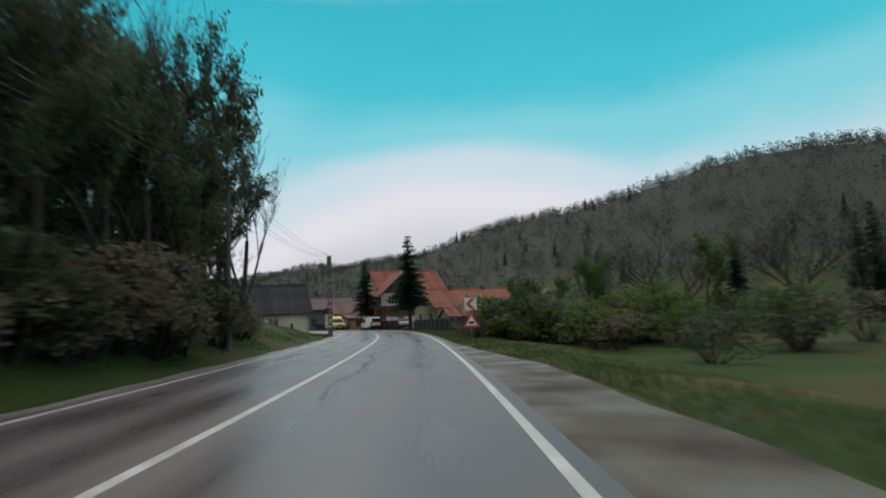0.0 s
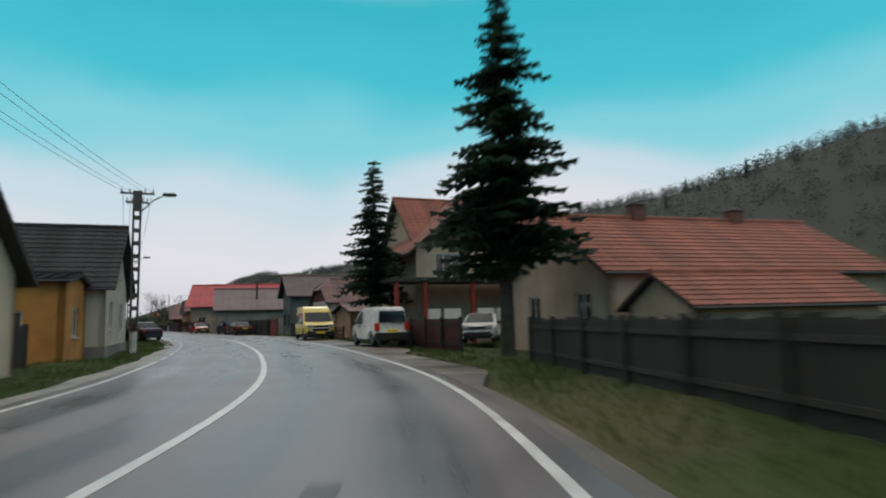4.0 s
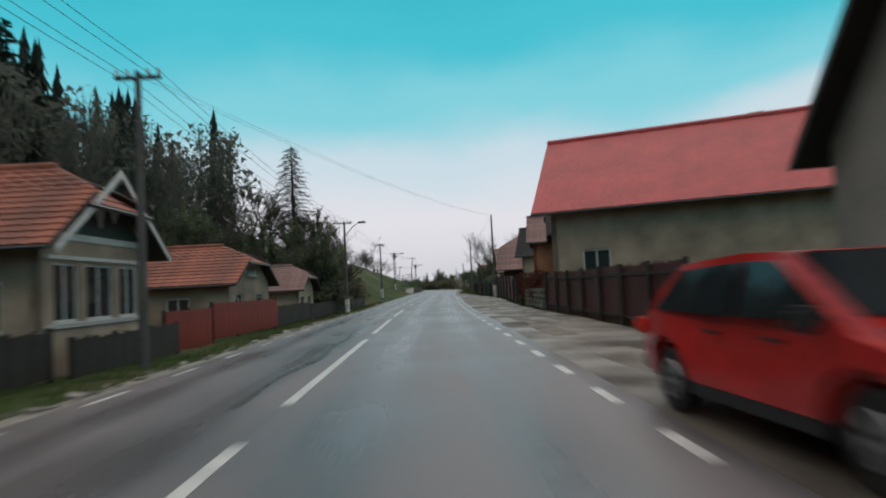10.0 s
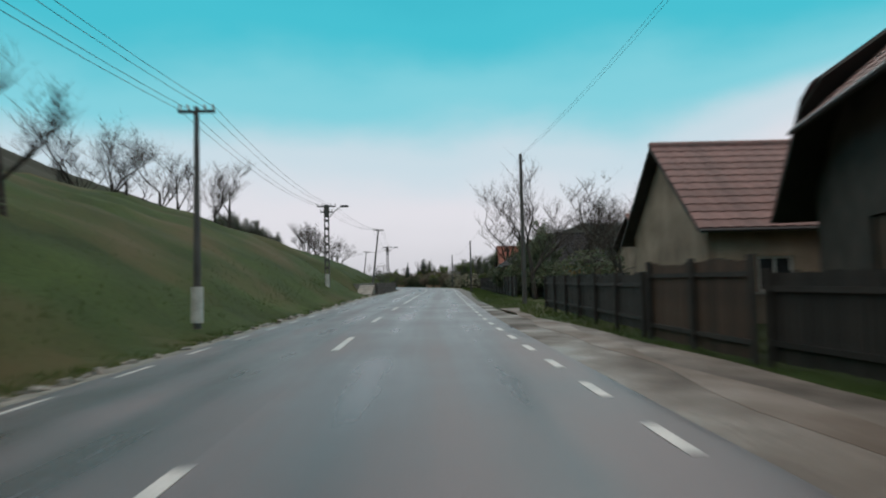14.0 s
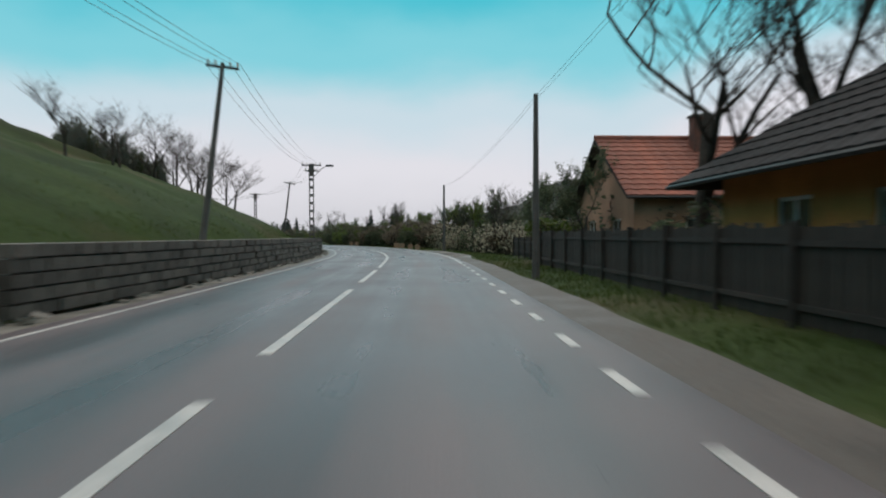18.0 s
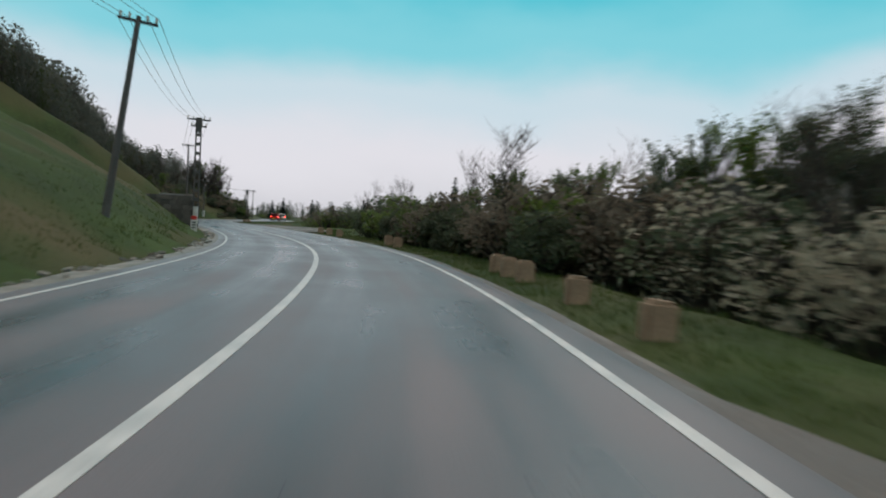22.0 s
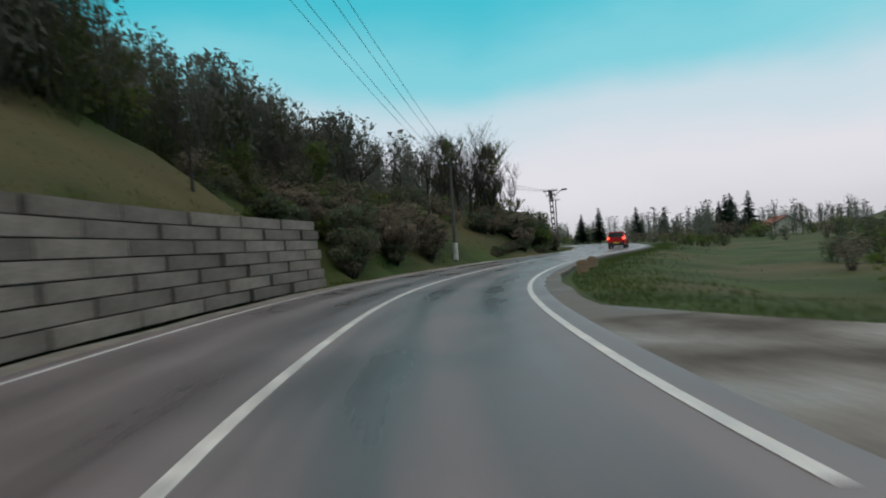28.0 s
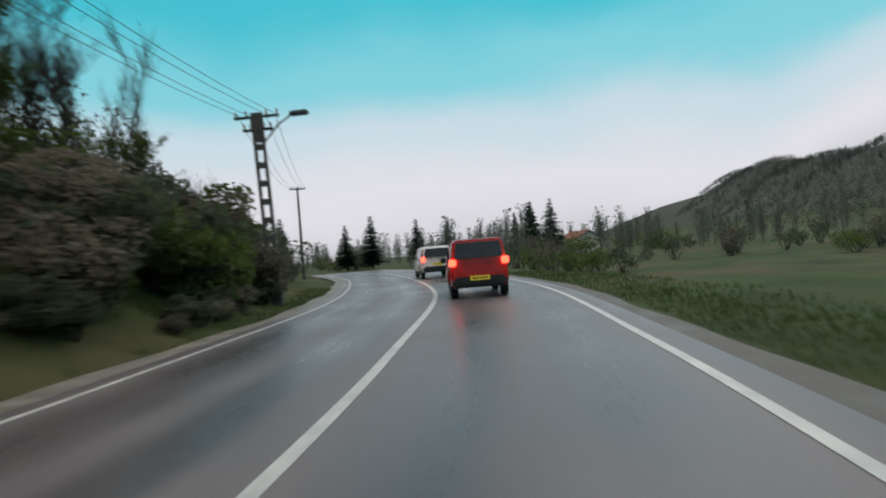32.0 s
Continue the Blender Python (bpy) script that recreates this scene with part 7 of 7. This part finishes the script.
plant(BARE[0], 276.4, 11.6, 13.0, 1.25)
plant(BUDDING[1], 284.6, 7.8, 5.6, 1.0)
plant(BARE[3], 269.5, 15.5, 12.0, 1.2)
for k_ in range(14):
    shrub(("green", "dark", "dark")[k_ % 3], rp_.uniform(250, 263.5), rp_.uniform(8.2, 11.5), rp_.uniform(2.0, 3.4), 1.3)
plant(BUDDING[1], 258, 9.6, 7.0, 1.2)
plant(SPRUCE[0], 298, 13.5, 7.5, 1.3)
for s_, d_, h_ in ((298.5, 10.4, 6.2), (300.6, 10.9, 5.8), (312.8, 9.9, 6.8), (261.2, 8.6, 4.4), (264.0, 8.9, 4.2)):
    plant(BUDDING[1], s_, d_, h_, 1.15)
for s_ in (259.5, 261.5, 264.0, 265.6):
    shrub("dark", s_, 8.0 + (s_ * 7 % 5) * 0.15, 2.4, 1.3)
plant(BARE[2], 309.5, 9.4, 7.0)
# right of the road past the village
for s_, d_, h_ in ((234, 12, 6.5), (240, 11, 6.2), (249, 8.0, 9.5), (256, 12.5, 8.5), (266, 15.6, 12.5), (274, 13, 9), (278, 12.5, 8), (292, 12, 6), (298, 11, 5.5), (305, 13, 6), (230, 16, 7), (222, 20, 8)):
    plant(BARE[int(s_) % 4], s_, d_, h_, 1.15)
for k_ in range(30):
    s_ = rp_.uniform(232, 300)
    shrub(("dark", "brown", "dark", "green")[k_ % 4], s_, rp_.uniform(8.6, 13.5), rp_.uniform(1.6, 3.2), 1.4)
for s_, d_, h_ in ((308, 10, 3.4), (316, 11, 3.8), (322, 9.5, 3.6), (329, 10, 3.6), (334, 9.6, 3.8)):
    shrub("blossom", s_, d_, h_, 1.2)
for k_ in range(64):
    s_ = rp_.uniform(303, 362)
    shrub(("blossom", "brown", "blossom", "dark")[k_ % 4] if s_ < 340 else ("dark", "brown", "dark", "green")[k_ % 4], s_, rp_.uniform(9.2, 17), rp_.uniform(2.0, 4.4) * (1.0 if s_ < 344 else 0.68), 1.3)
for s_, d_, h_ in ((311, 13, 7.5), (318, 14, 7.5), (326, 12, 7), (339, 8.8, 8.0), (344, 11.5, 6.5), (350, 12, 4.6), (356, 15, 4.4), (333, 14, 8), (347, 16, 5.6), (362, 17, 4.4)):
    plant((BARE + BUDDING[:2])[int(s_) % 6], s_, d_, h_)
for k_ in range(18):
    s_ = rp_.uniform(316, 350)
    plant((BUDDING[1], BUDDING[0], BARE[1])[k_ % 3], s_, rp_.uniform(10.5, 15), rp_.uniform(6.0, 8.5))
for k_ in range(24):
    shrub(("dark", "green", "brown", "dark", "brown")[k_ % 5], 341.5 + k_ * 0.88, 6.8 + (k_ * 37 % 10) * 0.22 + max(0, k_ - 11) * 0.13, 1.5 + (k_ * 23 % 10) * 0.11, 1.2)
for k_ in range(15):
    shrub(("dark", "brown", "green", "brown", "dark")[k_ % 5], 332.0 + k_ * 1.0, 7.3 + (k_ * 37 % 10) * 0.24, 2.2 + (k_ * 23 % 10) * 0.13, 1.05)
for k_ in range(7):
    plant((BUDDING[0], BARE[2], BUDDING[1])[k_ % 3], 334.5 + k_ * 1.9, 9.4 + (k_ * 3 % 4) * 0.5, 4.6 + (k_ * 5 % 4) * 0.5, 1.0)
plant(SPRUCE[0], 372, 21, 6.5)
for k_ in range(56):
    s_ = rp_.uniform(362, 420)
    shrub(("dark", "green", "brown", "green")[k_ % 4], s_, rp_.uniform(15, 40), rp_.uniform(1.5, 3.6), 1.6)
for s_, d_, h_ in ((378, 30, 8), (386, 36, 8)):
    plant(SPRUCE[0], s_, d_, h_, 1.25)
for k_ in range(9):
    plant((BUDDING[1], BARE[k_ % 4], SLIM[k_ % 2])[k_ % 3], rp_.uniform(366, 392), rp_.uniform(19, 30), rp_.uniform(5.5, 7.5), 1.1)
for s_, d_, h_ in ((353.5, 10.6, 3.4), (357, 11.5, 3.4), (361, 12.6, 3.8)):
    plant(BUDDING[int(s_) % 2], s_, d_, h_, 1.1)
plant(SPRUCE[0], 358.5, 13.2, 4.8, 1.2)
plant(BARE[0], 349.5, 10.5, 7.4, 0.9)
for k_ in range(16):
    shrub(("dark", "dark", "brown", "green")[k_ % 4], 363 + k_ * 0.85, 13.4 + (k_ * 37 % 10) * 0.4, 2.9 + (k_ * 23 % 10) * 0.14, 1.3)
for k_ in range(90):
    s_ = rp_.uniform(404, 490)
    shrub(("dark", "brown", "dark", "green")[k_ % 4], s_, rp_.uniform(15 if s_ < 440 else 24, 48), rp_.uniform(1.4, 3.0), 1.1)
for k_ in range(12):
    shrub(("green", "dark", "green", "brown")[k_ % 4], 472 + k_ * 1.4, 9.5 + (k_ * 37 % 10) * 0.6, 1.7 + (k_ * 23 % 10) * 0.1, 1.1)
# far ahead
for s_, d_, h_ in ((534, 36, 10), (538, 38.5, 10.5), (542, 40.5, 10), (539, 43, 11), (546, 39, 9), (520, 6, 8), (523, 3, 7), (516, -6, 8), (548, 20, 9), (560, 30, 9)):
    plant(SPRUCE[0], s_, d_, h_ * 0.9, 1.35, z=0.0)
for k_ in range(40):
    s_ = rp_.uniform(484, 560)
    shrub(("dark", "green", "brown")[k_ % 3], s_, rp_.uniform(-16, 60) if s_ > 506 else -rp_.uniform(7, 20), rp_.uniform(2.0, 4.2), 1.6)
house(544, 50, 7, 7, 2.0, 3.8, W_WHITE, TILE_RED, "far house with an orange-red roof across the fields", ridge_across=False, side=1, courses=8, z0=-0.5)


# far shrubs, joined by kind
def joined(name, material_list, items, label):
    """items: (mesh, material slot, x, y, z, turn, wide, height)"""
    V, F, M, base = [], [], [], 0
    cache = {}
    for me, slot, x, y, z, a, k, h in items:
        if me.name not in cache:
            co = np.empty(len(me.vertices) * 3)
            me.vertices.foreach_get("co", co)
            cache[me.name] = (co.reshape(-1, 3), [tuple(p.vertices) for p in me.polygons][::3])
        co, polys = cache[me.name]
        c, s = math.cos(a), math.sin(a)
        V.append(np.stack([x + k * (co[:, 0] * c - co[:, 1] * s), y + k * (co[:, 0] * s + co[:, 1] * c), z + h * co[:, 2]], 1))
        F += [tuple(i + base for i in p) for p in polys]
        M += [slot] * len(polys)
        base += len(co)
    me = bpy.data.meshes.new(name)
    me.from_pydata(np.concatenate(V).tolist(), [], F)
    for m in material_list:
        me.materials.append(m)
    me.polygons.foreach_set("material_index", M)
    me.update()
    return tagged(new(name, me), label, "thicket", kind="stuff")


for key_, mt_, lab_ in (("green", LEAF, "fresh green shrubs scattered over the fields"), ("dark", LEAF_DARK, "dark green shrubs scattered over the slopes"), ("brown", LEAF_BROWN, "brown half-bare shrubs scattered over the slopes"), ("blossom", BLOSSOM, "pale blossoming shrubs behind the road")):
    rows_ = []
    for kind_, j_, x_, y_, z_, a_, w_, h_ in FAR_SHRUBS:
        if kind_ == key_:
            for ch_ in SHRUB[kind_][j_].children:
                rows_.append((ch_.data, 0 if ch_.name.startswith("stem") else 1, x_, y_, z_, a_, w_, h_))
    if rows_:
        joined("thicket", (TWIG, mt_), rows_, lab_)
for p_ in PROTOS:
    for o_ in (*p_.children_recursive, p_):
        bpy.data.objects.remove(o_)


# ---------- far woods, one object for each hillside ----------
def wood_templates(seed, n_tri, count, thin, girth, twig_every, spray):
    """Crowns one metre high: a thin stem, upright twigs and small loose sprays, as triangles."""
    rnd = np.random.RandomState(seed)
    out = []
    for _ in range(count):
        tri_ = []
        lean = rnd.normal(0, 0.04, 2)
        for a in (0.0, 1.57):
            w = 0.011
            tri_.append([(-w * math.cos(a), -w * math.sin(a), 0), (w * math.cos(a), w * math.sin(a), 0), (lean[0], lean[1], 0.85)])
        wide = girth * rnd.uniform(0.8, 1.2)
        for k in range(n_tri):
            e = rnd.uniform(0, 1)
            a = rnd.uniform(0, math.tau)
            r = wide * math.sqrt(rnd.uniform(0.05, 1)) * (1 - 0.75 * e ** 2)
            tip = np.array([r * math.cos(a), r * math.sin(a), 0.30 + 0.70 * e])
            if k % twig_every == 0:
                base = np.array([tip[0] * 0.35, tip[1] * 0.35, tip[2] - rnd.uniform(0.12, 0.30)])
                side = np.array([-math.sin(a), math.cos(a), 0]) * thin
                tri_.append([base - side, base + side, tip])
            else:
                j = rnd.normal(size=(3, 3)) * spray
                tri_.append([tip + j[0], tip + j[1], tip + j[2]])
        out.append(np.array(tri_))
    return out


def fir_templates(seed, count):
    rnd = np.random.RandomState(seed)
    out = []
    for _ in range(count):
        tri_ = []
        for k in range(190):
            e = (k + 0.5) / 190
            a = k * 2.4 + rnd.uniform(-0.3, 0.3)
            r = (0.21 * (1 - e) ** 0.9 + 0.012) * rnd.uniform(0.45, 1.15)
            z = 0.06 + 0.92 * e + rnd.uniform(-0.012, 0.012)
            u = np.array([math.cos(a), math.sin(a), 0])
            q = np.array([-u[1], u[0], 0]) * (0.026 * (1.1 - e) + 0.005)
            tri_.append([np.array([0, 0, z + 0.05]) - q * 0.2, u * r - q + (0, 0, z - 0.05), u * r + q + (0, 0, z - 0.035)])
        out.append(np.array(tri_))
    return out


def woodland(name, count, seed, pick, lo, hi, label, templates, material, near=24, low=3.0, sink=0.0):
    rnd = np.random.RandomState(seed)
    X, Y = pick(rnd, int(count * 1.6))
    Z = ground_z(X, Y)
    s, d = sd_of(X, Y)
    ok = np.flatnonzero((np.abs(d) > near) & (Z > low))[:count]
    chunks = []
    for i in ok:
        t = templates[rnd.randint(len(templates))]
        h, a = rnd.uniform(lo, hi), rnd.uniform(0, math.tau)
        c, q = math.cos(a) * h, math.sin(a) * h
        chunks.append(np.stack([X[i] + t[..., 0] * c - t[..., 1] * q, Y[i] + t[..., 0] * q + t[..., 1] * c, Z[i] - sink + t[..., 2] * h], -1).reshape(-1, 3))
    V = np.concatenate(chunks)
    n = len(V) // 3
    me = bpy.data.meshes.new(name)
    me.vertices.add(len(V))
    me.vertices.foreach_set("co", V.ravel())
    me.loops.add(len(V))
    me.loops.foreach_set("vertex_index", np.arange(len(V)))
    me.polygons.add(n)
    me.polygons.foreach_set("loop_start", np.arange(n) * 3)
    me.update(calc_edges=True)
    me.materials.append(material)
    return tagged(new(name, me), label, "woodland", kind="stuff")


def pick_ridge(rnd, n):
    u, v = rnd.uniform(-215, 40, n), rnd.uniform(-420, 1900, n)
    return 239 + u * 0.78 - v * 0.626, 367 + u * 0.626 + v * 0.78


def pick_left(rnd, n):
    s, d = rnd.uniform(88, 224, n), -rnd.uniform(20, 95, n)
    p = np.array([at(a, b) for a, b in zip(s, d)])
    return p[:, 0], p[:, 1]


def pick_wall(rnd, n):
    s = rnd.uniform(366, 415, n)
    d = -(15.0 + 13 * rnd.rand(n) ** 1.3)
    p = np.array([at(a, b) for a, b in zip(s, d)])
    return p[:, 0], p[:, 1]


far_t, near_t, fir_t = wood_templates(1, 46, 8, 0.005, 0.34, 5, 0.038), wood_templates(2, 290, 6, 0.0035, 0.27, 2, 0.017), fir_templates(3, 4)
woodland("ridge_woods", 10500, 5, pick_ridge, 7, 11.5, "hazy bare woods covering the ridge across the valley", far_t, WOODS, 30, 6.0, 2.4)
woodland("ridge_crest_woods", 2600, 25, lambda rnd, n: (lambda u, v: (239 + u * 0.78 - v * 0.626, 367 + u * 0.626 + v * 0.78))(rnd.uniform(-45, 45, n), rnd.uniform(-420, 1900, n)), 7, 10.5, "bare trees along the crest of the ridge", far_t, WOODS, 30, 6.0, 3.4)
woodland("ridge_firs", 160, 15, pick_ridge, 8, 12, "scattered dark conifers among the bare ridge woods", fir_t, FIRS, 40, 8.0)
woodland("left_hill_woods", 950, 6, pick_left, 9, 14, "dark bare woods on the hillside above the road", near_t, HILL_TREE, 20, 1.0)
woodland("left_brow_woods", 150, 26, lambda rnd, n: (lambda p: (p[:, 0], p[:, 1]))(np.array([at(a, -b) for a, b in zip(rnd.uniform(138, 160, n), rnd.uniform(25, 42, n))])), 13, 17, "dark bare woods on the brow behind the red-roofed house", near_t, HILL_TREE, 20, 0.5)
woodland("left_hill_firs", 420, 7, pick_left, 10, 18, "dark conifers on the hillside above the road", fir_t, FIRS, 22, 1.0)
woodland("wall_hill_woods", 420, 8, pick_wall, 4.2, 6.4, "bare woods on the hill above the block wall", near_t, HILL_TREE, 12.5, 1.0, 1.3)
woodland("wall_hill_young_trees", 190, 9, pick_wall, 4.0, 6.0, "young green trees on the hill above the block wall", near_t, HILL_GREEN, 12.5, 1.0, 1.3)


def pick_brow(rnd, n):
    s, d = rnd.uniform(390, 412, n), -rnd.uniform(13.0, 24, n)
    p = np.array([at(a, b) for a, b in zip(s, d)])
    return p[:, 0], p[:, 1]


woodland("wall_brow_woods", 120, 18, pick_brow, 6.8, 9.0, "taller bare trees on the brow above the block wall", near_t, HILL_TREE, 12.5, 1.0, 1.3)


def pick_end(rnd, n):
    s, d = rnd.uniform(506, 680, n), rnd.uniform(-60, 90, n)
    p = np.array([at(a, b) for a, b in zip(s, d)])
    return p[:, 0], p[:, 1]


woodland("valley_end_woods", 420, 10, pick_end, 4.5, 8.5, "hazy trees where the valley bends away", near_t, HILL_TREE, 9, -5.0)


def pick_spur(rnd, n):
    s, d = rnd.uniform(410, 433, n), -rnd.uniform(12.5, 24, n)
    p = np.array([at(a, b) for a, b in zip(s, d)])
    return p[:, 0], p[:, 1]


def pick_bend(rnd, n):
    s, d = rnd.uniform(438, 535, n), -rnd.uniform(15, 58, n)
    p = np.array([at(a, b) for a, b in zip(s, d)])
    return p[:, 0], p[:, 1]


woodland("bend_woods", 330, 22, pick_bend, 5.5, 8.5, "grey bare woods on the hill behind the bend", near_t, HILL_TREE, 14, 0.5, 0.8)
woodland("spur_woods", 110, 12, pick_spur, 5.8, 8.4, "bare young woods on the spur past the block wall", near_t, HILL_TREE, 12.5, 0.5, 1.6)
woodland("spur_young_trees", 60, 13, pick_spur, 4.8, 6.8, "young green trees on the spur past the block wall", near_t, HILL_GREEN, 12.5, 0.5, 1.5)


# ---------- broken edging stones ----------
def rubble(count, seed):
    rnd = random.Random(seed)
    bm = bmesh.new()
    for _ in range(count):
        s, d, r = rnd.uniform(96, 356), -rnd.uniform(3.95, 4.5), rnd.uniform(0.03, 0.085)
        x, y = at(s, d)
        m = pose(x, y, -0.01 + r * 0.2 + float(fall(s, d)), rnd.uniform(-20, 20), rnd.uniform(-20, 20), rnd.uniform(0, 360))
        box(-r * 1.5, r * 1.5, -r, r, -r * 0.5, r * 0.5, bm=bm, m=m)
    return bm


tagged(link("edge_rubble", rubble(620, 3), KERB), "broken pale edging stones lying beside the asphalt", "rubble", kind="stuff")


# ---------- grass on the verges, blade by blade ----------
def grass(name, seed, count, s0, s1, pick_d, lo, hi, label):
    rnd = np.random.RandomState(seed)
    s = rnd.uniform(s0, s1, count)
    d = pick_d(rnd, s)
    tx, ty = np.interp(s, LINE_S, TAN[:, 0]), np.interp(s, LINE_S, TAN[:, 1])
    X, Y = np.interp(s, LINE_S, LINE[:, 0]) + d * ty, np.interp(s, LINE_S, LINE[:, 1]) - d * tx
    Z = ground_z(X, Y)
    h = rnd.uniform(lo, hi, count) * rnd.uniform(0.5, 1, count)
    a = rnd.uniform(0, math.tau, count)
    w = rnd.uniform(0.008, 0.02, count)
    lx, ly = rnd.normal(0, 0.35, count) * h, rnd.normal(0, 0.35, count) * h
    V = np.stack([np.stack([X - w * np.cos(a), Y - w * np.sin(a), Z - 0.03], 1), np.stack([X + w * np.cos(a), Y + w * np.sin(a), Z - 0.03], 1), np.stack([X + lx, Y + ly, Z + h], 1)], 1).reshape(-1, 3)
    n = count
    me = bpy.data.meshes.new(name)
    me.vertices.add(3 * n)
    me.vertices.foreach_set("co", V.ravel())
    me.loops.add(3 * n)
    me.loops.foreach_set("vertex_index", np.arange(3 * n))
    me.polygons.add(n)
    me.polygons.foreach_set("loop_start", np.arange(n) * 3)
    me.update(calc_edges=True)
    me.materials.append(GRASS_BLADE)
    return tagged(new(name, me), label, "grass", kind="stuff")


def right_of(rnd, s):
    return along(s, SHOULDER) + 0.35 + rnd.exponential(1.3, len(s))


def left_of(rnd, s):
    return -(4.35 + rnd.exponential(1.5, len(s)))


grass("verge_grass", 1, 130000, -10, 470, right_of, 0.06, 0.20, "short wet grass along the shoulder")
grass("verge_grass", 2, 130000, -10, 470, left_of, 0.06, 0.20, "short wet grass on the roadside bank")
